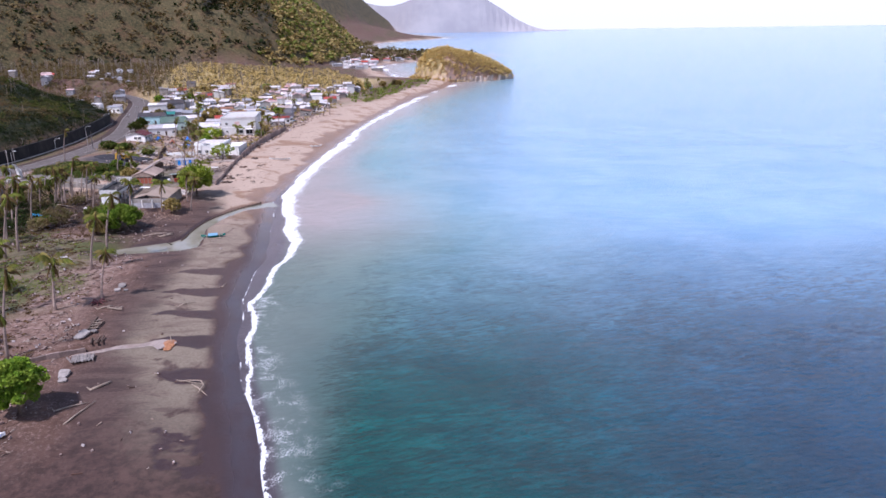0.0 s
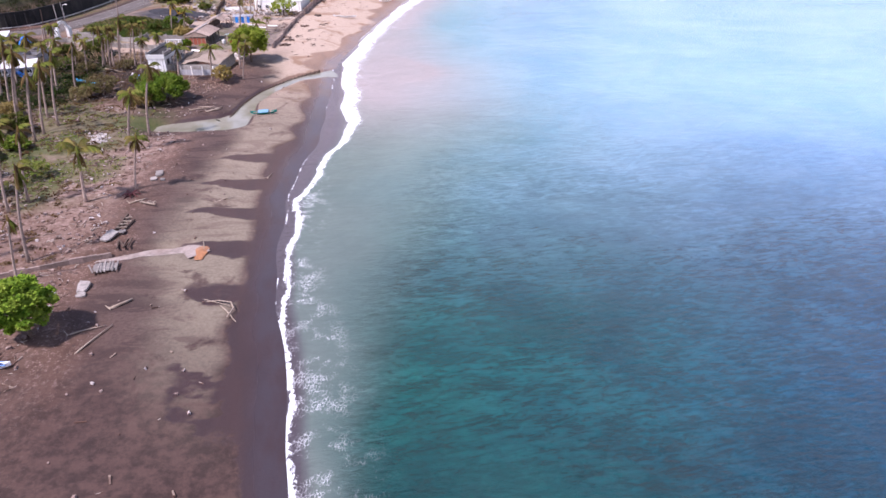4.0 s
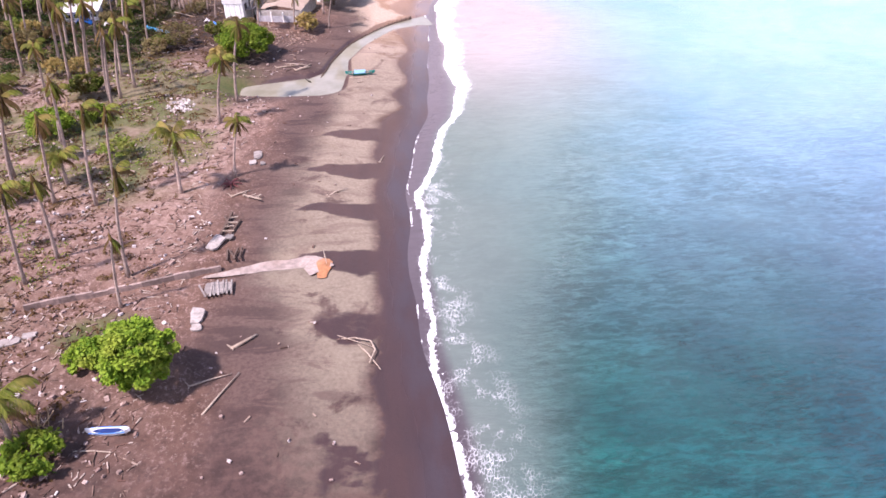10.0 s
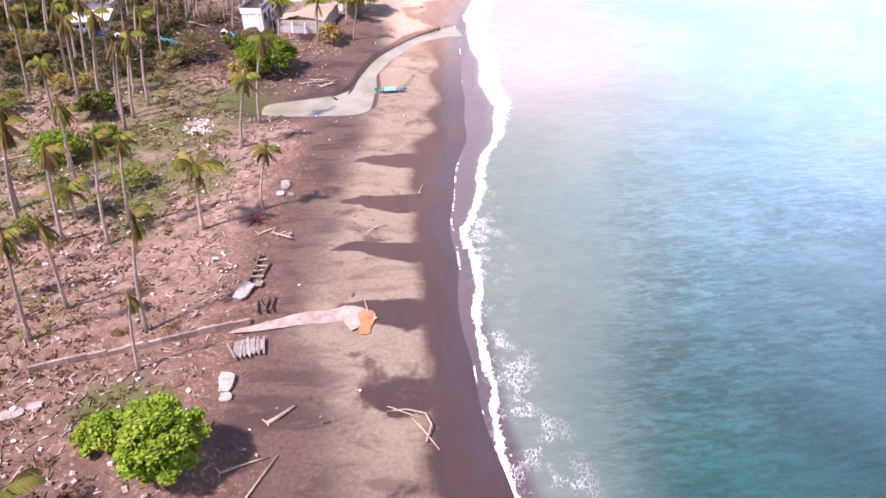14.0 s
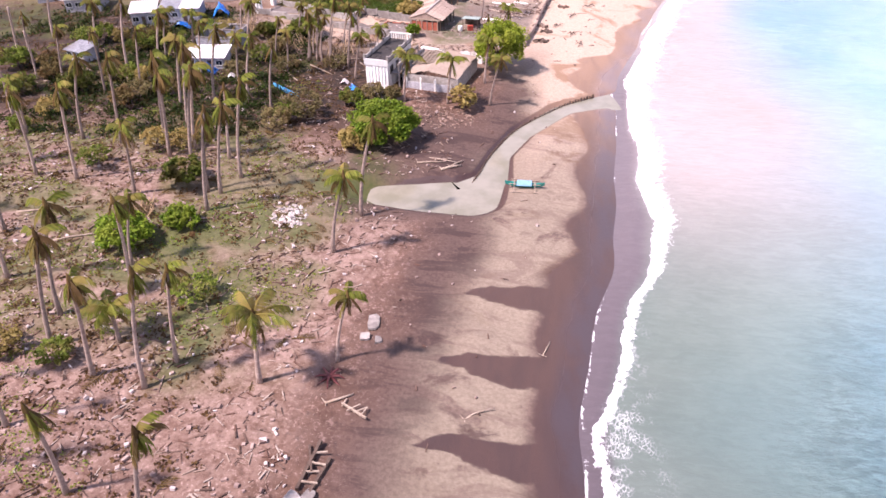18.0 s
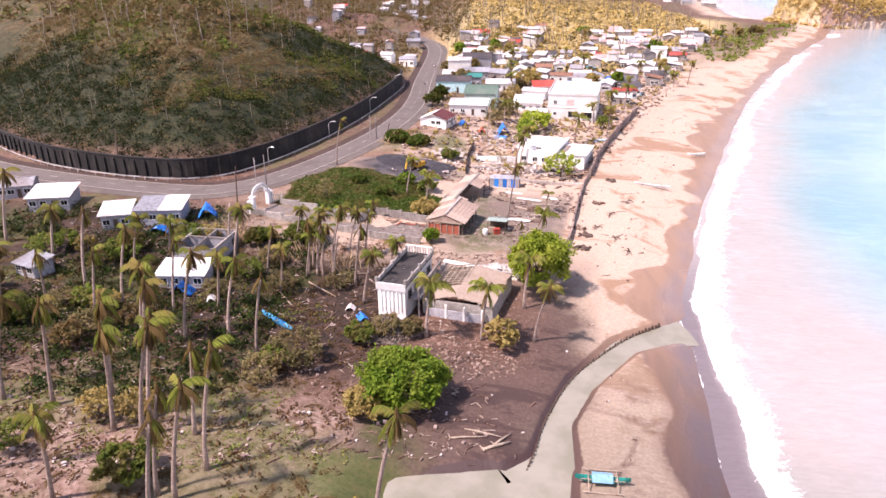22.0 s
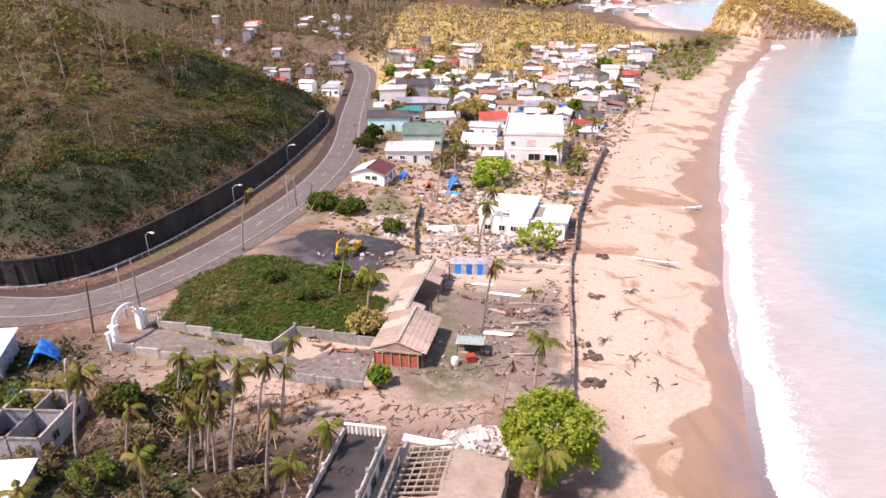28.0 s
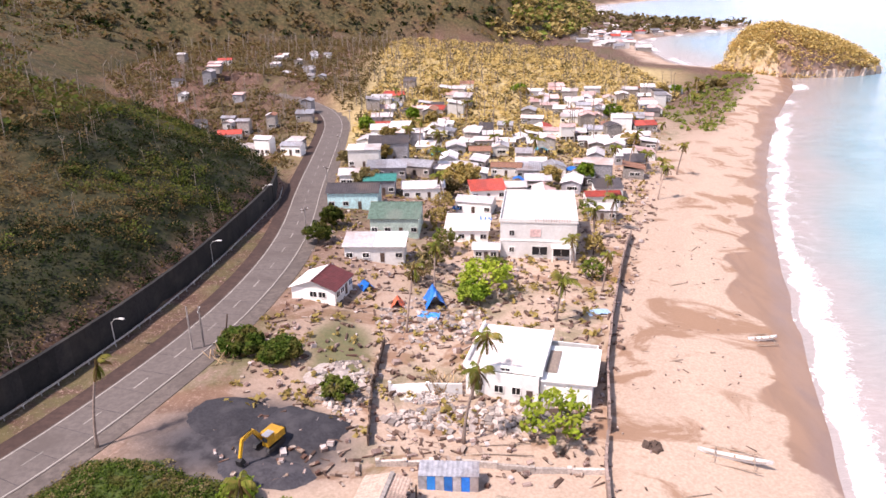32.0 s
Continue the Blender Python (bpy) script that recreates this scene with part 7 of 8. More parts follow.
def banca(x, y, rz, L, hull_mat, label, cover=None, rig=True, trim=None, sink=0.0, inner=None):
    """A narrow outrigger boat."""
    o = thing("outrigger_boat", pose(x, y, ground(x, y) - sink, 0, 0, rz), label, "boat")
    g = Geo()
    n = 9
    for k in range(n):
        t = 2 * k / (n - 1) - 1
        w = 0.42 * (1 - abs(t) ** 2.5) + 0.03
        lift = 0.35 * abs(t) ** 3
        g.v += [(t * L / 2, -w, 0.62 + lift), (t * L / 2, -0.6 * w, 0.1 + lift), (t * L / 2, 0.6 * w, 0.1 + lift), (t * L / 2, w, 0.62 + lift), (t * L / 2, 0.8 * w, 0.60 + lift), (t * L / 2, 0, 0.28 + lift), (t * L / 2, -0.8 * w, 0.60 + lift)]
    for k in range(n - 1):
        for j in range(7):
            a, b = 7 * k, 7 * k + 7
            g.f.append((a + j, a + (j + 1) % 7, b + (j + 1) % 7, b + j))
    part("hull", g, hull_mat, o)
    part("gunwale", Geo().tube([(-L * 0.4, 0.36, 0.66), (0, 0.45, 0.64), (L * 0.4, 0.36, 0.66)], 0.05, 4).tube([(-L * 0.4, -0.36, 0.66), (0, -0.45, 0.64), (L * 0.4, -0.36, 0.66)], 0.05, 4), trim or WOOD_PALE, o)
    for sx in (-0.25, 0, 0.25):
        part("thwart", Geo().box(sx * L, 0, 0.5, 0.25, 0.75, 0.05), WOOD_PALE, o)
    if inner:
        part("deck_well", Geo().add([(-0.36 * L, 0, 0.585), (-0.2 * L, -0.30, 0.57), (0.2 * L, -0.30, 0.57), (0.36 * L, 0, 0.585), (0.2 * L, 0.30, 0.57), (-0.2 * L, 0.30, 0.57), (0, 0, 0.40)], [(0, 1, 2, 3, 4, 5), (1, 0, 6), (2, 1, 6), (3, 2, 6), (4, 3, 6), (5, 4, 6), (0, 5, 6)]), inner, o, "dark blue inside")
    if rig:
        for sx in (-0.26, 0.26):
            part("cross_pole", Geo().tube([(sx * L, -1.9, 0.25), (sx * L, -0.6, 0.8), (sx * L, 0.6, 0.8), (sx * L, 1.9, 0.25)], 0.055, 5), WOOD_PALE, o)
        for s in (-1, 1):
            part("float", Geo().tube([(-L * 0.36, s * 1.9, 0.2), (0, s * 1.9, 0.14), (L * 0.36, s * 1.9, 0.2)], 0.085, 5), WOOD_PALE, o)
    if cover:
        g = Geo()
        g.add([(-1.2, -0.9, 0.72), (1.1, -0.9, 0.72), (1.1, 0, 1.15), (-1.2, 0, 1.15), (1.1, 0.9, 0.72), (-1.2, 0.9, 0.72), (-1.2, -0.9, 0.66), (1.1, -0.9, 0.66), (1.1, 0.9, 0.66), (-1.2, 0.9, 0.66)], [(0, 1, 2, 3), (3, 2, 4, 5), (6, 9, 8, 7), (0, 6, 7, 1), (5, 4, 8, 9), (1, 7, 8, 4, 2), (0, 3, 5, 9, 6)])
        part("cover", g, cover, o, "pale blue cover")
    return o


HULL_TEAL = plain("teal_hull_paint", (0.0, 0.20, 0.17), 0.4)
HULL_BLUE = plain("sky_blue_hull", (0.06, 0.36, 0.62), 0.45, vary=0.2)
HULL_WHITE = plain("white_hull_paint", (0.72, 0.70, 0.70), 0.45, vary=0.12)
banca(17.6, 18.2, -2, 6.2, HULL_TEAL, "teal outrigger boat with pale blue cover on sand", plain("pale_blue_cover", (0.25, 0.50, 0.70), 0.6))
banca(-7.6, -74.9, -4, 4.4, HULL_WHITE, "small white boat with dark blue inside", None, False, TARP_BLUE, inner=plain("dark_blue_boat_inside", (0.02, 0.05, 0.22), 0.5))
solid("outrigger_pole", Geo().tube([(-1.9, 0, 0.1), (0, 0.1, 0.14), (1.8, 0, 0.1)], 0.07, 5), WOOD_PALE, "bleached bamboo pole lying on sand", "pole", m=pose(-8.6, -77.0, ground(-8.6, -77.0), 0, 0, -8))
banca(-30.0, 48.0, -38, 8.2, HULL_BLUE, "long sky-blue boat hull stranded in debris", None, False, HULL_BLUE)
banca(40.0, 126.0, -22, 9.0, HULL_WHITE, "long pale outrigger boat drawn up on the beach")
banca(57.8, 159.0, 6, 5.2, HULL_WHITE, "small pale outrigger boat at the water's edge", None, True)
banca(52, 240, -60, 6.0, HULL_BLUE, "blue boat below the village", None, True)

# ---- excavator on the gravel ----
E = thing("excavator", pose(-18.6, 126.2, ground(-18.6, 126.2) + 0.2, 0, 0, 243) @ Matrix.Diagonal((0.85, 0.85, 0.85, 1)), "yellow tracked excavator standing on dark gravel", "excavator")
for s in (-1, 1):
    g = Geo()
    prof = [(-2.0, 0.45), (-1.7, 0.08), (1.7, 0.08), (2.0, 0.45), (1.7, 0.82), (-1.7, 0.82)]
    g.add([(px, s * 1.2 - 0.3, pz) for px, pz in prof] + [(px, s * 1.2 + 0.3, pz) for px, pz in prof], [(0, 1, 2, 3, 4, 5), (11, 10, 9, 8, 7, 6)] + [(k, k + 6, (k + 1) % 6 + 6, (k + 1) % 6) for k in range(6)])
    part("track", g, METAL_DARK, E)
part("turntable", Geo().tube([(0, 0, 0.7), (0, 0, 1.05)], 0.9, 12), METAL_DARK, E)
part("house_body", Geo().box(-0.9, 0, 1.05, 2.6, 2.5, 1.1, taper=0.96), METAL_YELLOW, E, "yellow engine cover")
cabp = part("cab", Geo().box(0.9, 0.7, 1.05, 1.5, 1.1, 1.75, taper=0.9), METAL_YELLOW, E)
part("cab_window", Geo().box(1.62, 0.7, 1.75, 0.05, 0.9, 0.8), DARK_GLASS, cabp)
part("cab_roof", Geo().box(0.9, 0.7, 2.8, 1.6, 1.2, 0.1), TIN_GREY, cabp)
part("counterweight", Geo().box(-2.35, 0, 1.1, 0.5, 2.4, 0.9, taper=0.9), METAL_DARK, E)
part("boom", Geo().beam((0.8, -0.4, 1.6), (2.8, -0.4, 4.2), 0.45, 0.6).beam((2.8, -0.4, 4.2), (4.9, -0.4, 3.9), 0.42, 0.5), METAL_YELLOW, E)
part("stick", Geo().beam((4.9, -0.4, 4.1), (5.7, -0.4, 1.5), 0.34, 0.42), METAL_YELLOW, E)
part("bucket", Geo().box(5.6, -0.4, 0.5, 1.0, 1.1, 0.95, ry=20, taper=0.75), METAL_DARK, E)
part("ram", Geo().beam((1.5, -0.4, 1.6), (2.6, -0.4, 3.6), 0.14).beam((2.9, -0.4, 4.6), (4.8, -0.4, 4.5), 0.14), METAL_DARK, E)


def mound(name, x, y, rx, ry, h, mat, label, seed):
    xs, ys = np.linspace(-1.1, 1.1, 26), np.linspace(-1.1, 1.1, 26)
    u, v = np.meshgrid(xs, ys)
    r = np.hypot(u, v) + 0.55 * (fbm(u * 8, v * 8, 5, 3, seed) - 0.5)
    z = h * (np.sqrt(np.clip(1 - r, 0, 1) + 0.003) - 0.12) * (0.30 + 0.9 * fbm(u * 8, v * 8, 4, 3, seed + 1))
    X, Y = x + u * rx, y + v * ry
    Z = land(X, Y) + z - 0.12
    g = Geo()
    g.v = [tuple(p) for p in np.stack([X, Y, Z], -1).reshape(-1, 3)]
    g.f = [(i * 26 + j, i * 26 + j + 1, i * 26 + 27 + j, i * 26 + 26 + j) for i in range(25) for j in range(25)]
    return solid(name, g, mat, label, "heap", kind="", smooth_faces=True)


mound("gravel_mound", -15.5, 130.5, 6.5, 5.0, 1.7, GRAVEL_DARK, "heap of dark grey gravel", 1)
mound("gravel_mound", -24.5, 131.5, 6.0, 4.5, 1.3, GRAVEL_DARK, "low heap of dark gravel beside the road", 2)
mound("gravel_mound", -18.0, 121.5, 6.0, 3.2, 0.9, GRAVEL_DARK, "thin spread of dark gravel", 3)
mound("earth_mound", -13.0, 142.5, 4.5, 4.0, 0.8, RUBBLE, "heap of pale earth and stones", 4)

# ---- poles and lamps ----


def pole(x, y, h, label, arm=False, lean=0.0, mat=None, r=0.16):
    o = thing("utility_pole", pose(x, y, ground(x, y), lean, lean * 0.5, RNG.uniform(0, 360)), label, "pole")
    part("shaft", Geo().tube([(0, 0, -0.5), (0, 0, h * 0.5), (0, 0, h)], [r, r * 0.85, r * 0.7], 7), mat or CONCRETE, o)
    if arm:
        part("cross_arm", Geo().box(0, 0, h - 0.8, 2.0, 0.14, 0.14), WOOD_DARK, o)
        for sx in (-0.8, 0, 0.8):
            part("insulator", Geo().tube([(sx, 0, h - 0.66), (sx, 0, h - 0.4)], 0.07, 6), WHITE_WALL, o)


pole(-50.6, 98.0, 9, "pale concrete utility pole at the gate", True)
pole(-48.8, 99.2, 9.5, "pale concrete pole beside the gate", False)
pole(-53.6, 93.2, 8.5, "dark leaning timber pole by the road", False, 4, WOOD_DARK)
pole(-34.0, 150.0, 7, "pale concrete roadside pole", True)
pole(-35.5, 149.0, 7.5, "pale concrete roadside pole", False)
pole(-31.5, 153, 4.5, "short dark broken pole", False, 12, WOOD_DARK)
pole(-25.8, 196, 8.5, "roadside pole with cross-arm", True)
pole(-26.5, 232, 8.5, "roadside pole with cross-arm", True)
pole(-28.5, 272, 8.5, "roadside pole with cross-arm", True)
pole(-30.5, 318, 8.5, "roadside pole with cross-arm", True)
pole(-92, 114, 8, "leaning pole at the bend", False, 8, WOOD_DARK)


def street_lamp(x, y, turn):
    o = thing("street_lamp", pose(x, y, ground(x, y), 0, 0, turn), "slim roadside lamp with white head on the wall", "street lamp", "street lamps")
    part("post", Geo().tube([(0, 0, -0.3), (0, 0, 4.2), (0.7, 0, 4.9), (1.7, 0, 5.1)], 0.07, 6), _rail, o)
    part("lamp_head", Geo().box(2.0, 0, 5.02, 0.9, 0.42, 0.16), WHITE_WALL, o)


for x, y, a in ((-56.5, 122.5, -30), (-48.0, 150.5, -15), (-43.0, 185, -10), (-41.0, 222, 0)):
    street_lamp(x, y, a)

# ---- tarps, sheets, slabs, logs ----


def tarp(x, y, rz, w, d, h, mat, label):
    rng = np.random.RandomState(int(abs(x * 7 + y)))
    n = 7
    g = Geo()
    for i in range(n):
        for j in range(n):
            u, v = i / (n - 1) - 0.5, j / (n - 1) - 0.5
            g.v.append((u * w, v * d, h * (1 - 2 * abs(u)) * (0.7 + 0.6 * rng.rand()) + 0.1))
    g.f = [(i * n + j, i * n + n + j, i * n + n + j + 1, i * n + j + 1) for i in range(n - 1) for j in range(n - 1)]
    k = len(g.v)
    g.v += [(x_, y_, z_ - 0.05) for x_, y_, z_ in list(g.v)]
    g.f += [tuple(k + q for q in f[::-1]) for f in list(g.f)]
    solid("tarpaulin", g, mat, label, "tarpaulin", m=pose(x, y, ground(x, y), 0, 0, rz))


tarp(1.8, 170.5, 10, 4.0, 5.0, 2.8, TARP_BLUE, "bright blue tarpaulin tent among the ruins")
tarp(1.0, 165.5, 70, 2.4, 4.0, 0.6, TARP_BLUE, "blue tarpaulin spread on the ground")
tarp(-11.0, 174.0, 30, 2.6, 3.0, 1.2, TARP_BLUE, "blue tarpaulin beside the maroon house")
tarp(-4.8, 168.0, 0, 2.4, 2.6, 1.4, TARP_ORANGE, "orange tarpaulin shelter among the ruins")
tarp(-57.5, 86.5, 20, 4.0, 3.4, 2.4, TARP_BLUE, "blue tarpaulin roof over a lean-to")
tarp(-64.5, 79.3, 0, 4.6, 2.4, 1.2, TARP_BLUE, "blue tarpaulin in front of the shack")
tarp(-49.5, 56.3, 0, 4.2, 2.6, 1.6, TARP_BLUE, "blue tarpaulin under the hut's eave")
tarp(-57.8, 78.6, 0, 1.8, 1.6, 1.2, TARP_BLUE, "small blue tarpaulin by the shack")
tarp(-43.5, 54.5, 20, 1.4, 2.0, 0.5, TIN_WHITE, "pale plastic sheet on the ground")
tarp(31.5, 167.0, 10, 4.2, 2.2, 0.3, plain("pale_blue_sheet", (0.30, 0.45, 0.62), 0.6), "pale blue sheet drying on the ground")
tarp(-17.0, 51.0, 30, 1.6, 2.2, 0.6, TARP_BLUE, "blue tarpaulin beside the thatch heap")
tarp(-19.5, 53.5, 0, 1.6, 1.4, 0.8, TIN_WHITE, "white sheet over a crate")
tarp(-9.5, 47.0, 20, 2.4, 2.0, 0.3, TIN_MAROON, "maroon roof sheet lying on the ground")
mound("collapsed_thatch", -13.0, 45.8, 4.0, 2.8, 2.6, plain("grey_rotten_thatch", (0.17, 0.13, 0.11), 0.95, wear=(0.10, 0.075, 0.06), grain=4, bump=0.8), "collapsed grey thatch heap", 7)
mound("wreck_heap", -10.4, 47.6, 3.8, 2.6, 2.6, plain("brown_wreck_heap", (0.20, 0.135, 0.105), 0.95, wear=(0.10, 0.06, 0.05), grain=3, bump=1.0), "heap of brown wreckage before the house", 9)
straw = np.random.RandomState(90)
heap_pts = np.c_[straw.normal(0, 1.5, (900, 1)) - 12.3, straw.normal(0, 1.0, (900, 1)) + 46.0, np.zeros((900, 1))]
heap_pts[:, 2] = land(heap_pts[:, 0], heap_pts[:, 1]) + 2.9 * np.exp(-(((heap_pts[:, 0] + 12.3) / 2.4) ** 2 + ((heap_pts[:, 1] - 46) / 1.7) ** 2))
clumps("thatch_straw", heap_pts, 0.7, 0.45, 0.09, 8, plain("loose_grey_straw", (0.24, 0.185, 0.15), 0.95, islands=True, random_mix=0.5), "loose grey straw slumped over the wreckage", "thatch", 91, up=0.4)


DR = np.random.RandomState(9)


def lying(name, parts_, label, category, x, y, rz, zup=0.0, group=""):
    o = thing(name, pose(x, y, ground(x, y) + zup, 0, 0, rz), label, category, group)
    for nm, g, mt in parts_:
        part(nm, g, mt, o)
    return o


def ragged(x, y, z, w, d, t, seed, rx=0.0, ry=0.0):
    """A slab with a broken outline."""
    rng = np.random.RandomState(seed)
    n = 11
    g = Geo()
    m = pose(x, y, z, rx, ry, 0)
    ring = []
    for k in range(n):
        a = 2 * math.pi * k / n
        c, s_ = math.cos(a), math.sin(a)
        q = rng.uniform(0.78, 1.05) / max(abs(c), abs(s_))
        ring.append((0.5 * w * c * q, 0.5 * d * s_ * q))
    for zz, f in ((0, 1.0), (t, 0.97)):
        g.v += [tuple(m @ Vector((a * f, b * f, zz))) for a, b in ring]
    g.f += [tuple(range(n - 1, -1, -1)), tuple(range(n, 2 * n))] + [(k, (k + 1) % n, n + (k + 1) % n, n + k) for k in range(n)]
    return g


lying("broken_slab", [("slab", ragged(0, 0, 0.2, 1.9, 3.4, 0.25, 1, 6, 5), CONCRETE), ("slab", ragged(1.0, 1.8, 0.1, 1.2, 1.4, 0.2, 2, -8, 4), CONCRETE)], "broken pale concrete slab", "slab", -2.2, -42.8, -22, 0.2)
lying("broken_slab", [("slab", ragged(0, 0, 0.1, 1.7, 3.0, 0.25, 3, 4), CONCRETE), ("slab", ragged(0.2, -2.0, 0.05, 1.3, 1.1, 0.2, 4, 10), CONCRETE)], "pale concrete slab by the ditch", "slab", -2.0, -58.0, 0, 0.1)
lying("corrugated_slab", [("slab", ragged(0, 0.3, 0.1, 3.6, 2.6, 0.18, 5, 0, 6), CONCRETE)] + [("rib", Geo().beam((-1.6 + 0.5 * k, -1.3 + 0.3 * DR.rand(), 0.42 - 0.05 * k), (-1.5 + 0.5 * k + 0.2 * DR.randn(), 1.2 + 0.6 * DR.rand(), 0.5 - 0.05 * k), 0.2, 0.14), CONCRETE) for k in range(7)], "ribbed concrete slab fallen over the ditch", "slab", -0.2, -53.2, 12, 0.15)
lying("broken_slab", [("slab", ragged(-0.8, 0, 0.0, 2.6, 1.4, 0.15, 6, 4), CONCRETE), ("slab", ragged(1.3, 0.4, 0.0, 1.7, 1.2, 0.15, 7, -6), CONCRETE)], "thin pale slab lying in the scrub", "slab", -22.0, -60.0, 12, 0.1)
lying("broken_slab", [("slab", ragged(0, 0.6, 0.1, 1.5, 2.8, 0.25, 8), CONCRETE), ("slab", ragged(-0.9, -1.8, 0.1, 1.4, 1.2, 0.3, 9, 12), CONCRETE), ("slab", ragged(0.6, -2.4, 0.0, 0.9, 1.3, 0.25, 10, -6, 8), CONCRETE)], "pale broken slab on the upper beach", "slab", 0.6, -17.8, 10)
lying("timber_rack", [("rail", Geo().beam((-0.5, 0, 0.3), (-0.2, 5.6, 0.5), 0.3, 0.4), WOOD_DARK), ("rail", Geo().beam((0.7, -0.6, 0.3), (1.3, 4.0, 0.2), 0.3, 0.35), WOOD_DARK), ("rail", Geo().beam((0.2, 2.0, 0.6), (-1.2, 5.0, 0.3), 0.22), WOOD_DARK)] + [("rung", Geo().beam((-0.7 + 0.4 * DR.rand(), 0.8 + 1.1 * k, 0.5), (0.8 + 0.5 * DR.rand(), 0.6 + 1.2 * k + 0.6 * DR.randn(), 0.45), 0.16), WOOD_PALE) for k in range(4)], "dark broken timber skid on the beach", "timber", -1.4, -41.0, -6)
lying("timber_rack", [("rung", Geo().beam((0.6 * k + 0.3 * DR.randn(), -1.1, 0.2), (0.6 * k + 0.4 * DR.randn(), 0.9 + 0.5 * DR.rand(), 0.4), 0.2, 0.25), WOOD_DARK) for k in range(4)], "dark timber posts by the ditch", "timber", -0.3, -45.6, 10)
lying("timber_rack", [("rail", Geo().beam((0, 0, 0.2), (3.4, -0.6, 0.3), 0.2), WOOD_PALE)] + [("rung", Geo().beam((0.3 + 0.8 * k, -0.7 + 0.3 * DR.rand(), 0.3), (0.5 + 0.8 * k + 0.4 * DR.randn(), 0.7, 0.25), 0.13), WOOD_PALE) for k in range(4)], "broken pale timber frame on sand", "timber", -0.2, -30.2, -22)
# fallen boards and wreckage in the hut's yard and along the beach wall
for k, (x, y, L, a) in enumerate(((9.5, 111.5, 6.0, -14), (14.5, 112.5, 4.5, -20), (7.5, 97.5, 5.5, -8), (11.5, 101.0, 4.0, 8), (8.0, 105.0, 3.5, -30), (13.0, 105.5, 3.2, 24), (10.5, 99.0, 3.0, 60), (6.0, 115.5, 4.2, -4), (12.0, 117.8, 6.5, -10))):
    lying("fallen_board", [("board", ragged(0, 0, 0.05, L, 0.7 + 0.2 * (k % 3), 0.1, 20 + k, 3, 2), WHITE_WALL if k in (0, 1, 2, 7) else WOOD_PALE)], "pale fallen board in the sandy yard" if k < 8 else "long fallen beam by the yard wall", "board", x, y, a, 0.05, "fallen boards")
# culvert wall
cul = thing("culvert_wall", pose(0, 0, 0), "long low concrete culvert wall beside the ditch", "wall")
for k in range(12):
    t = (k + 0.5) / 12
    x, y = -24 + 23.0 * t, -53.0 + 5.6 * t
    part("segment", Geo().box(0, 0, -0.6, 2.0, 0.34, 1.0 + 0.3 * RNG.rand()), SEAWALL, cul, at=pose(x, y, ground(x, y) + 0.3, 0, 0, 13.7 + RNG.uniform(-1, 1)))
for x, y, L, rz, r in ((4.0, -62.4, 3.2, 38, 0.22), (2.6, -70.4, 6.5, 62, 0.12), (1.2, -68.4, 4.5, 18, 0.1), (18.2, -65.2, 5.0, -60, 0.11), (15.8, -62.4, 6.5, -28, 0.07), (-0.6, -29.5, 3, 30, 0.15), (14.0, -29, 3.5, 32, 0.1), (12.5, -47, 5, 95, 0.13), (21.0, -17.5, 2.6, 70, 0.08), (2.5, -47.3, 8, -10, 0.12),
                       (5.5, 23.4, 3.6, 28, 0.22), (2.0, 24.4, 4.5, 8, 0.14), (3.8, 25.4, 5, -14, 0.12), (6.2, 24.8, 3, 50, 0.16), (-26, 60, 8, -40, 0.16), (-31, 56, 7, -52, 0.15), (-52, 2, 9, 15, 0.16), (-44, -4, 8, 24, 0.15), (-58, -8, 8, 10, 0.16), (-40, -62, 8, 30, 0.16), (-22, 66.5, 6, 12, 0.13), (9, 128, 11, 4, 0.1), (10, 126, 9, -3, 0.12), (15, 101, 5, -6, 0.14), (9, 98.5, 7, -4, 0.18), (14, 107.5, 8, -8, 0.14), (11, 91.5, 5, 0, 0.2),
                       (28, 92, 2.5, 40, 0.1), (30, 106, 3, 15, 0.1), (33, 119, 3.5, 10, 0.1), (50, 180, 4, 20, 0.1), (40, 150, 3, 12, 0.08), (60, 200, 4, 50, 0.1)):
    k = DR.uniform(-0.25, 0.25)
    z = r * 0.6
    o = thing("driftwood_log", pose(x, y, ground(x, y), 0, 0, rz), "bleached storm-washed log lying on the ground" if r < 0.15 else "thick storm-felled palm log on the ground", "log")
    part("stem", Geo().tube([(-L / 2, 0, z), (-L / 6, k, z + 0.12), (L / 6, k * 0.6, z + 0.08), (L / 2, 0, z)], [r, r * 0.95, r * 0.8, r * 0.5], 7), WOOD_PALE, o, smooth_faces=True)
    if L < 5:
        part("root_stub", Geo().tube([(-L / 2, 0, z), (-L / 2 - 0.3, 0.5, z + 0.4)], [r * 0.8, r * 0.2], 5).tube([(-L / 2, 0, z), (-L / 2 - 0.2, -0.6, z + 0.2)], [r * 0.7, r * 0.15], 5), WOOD_PALE, o)
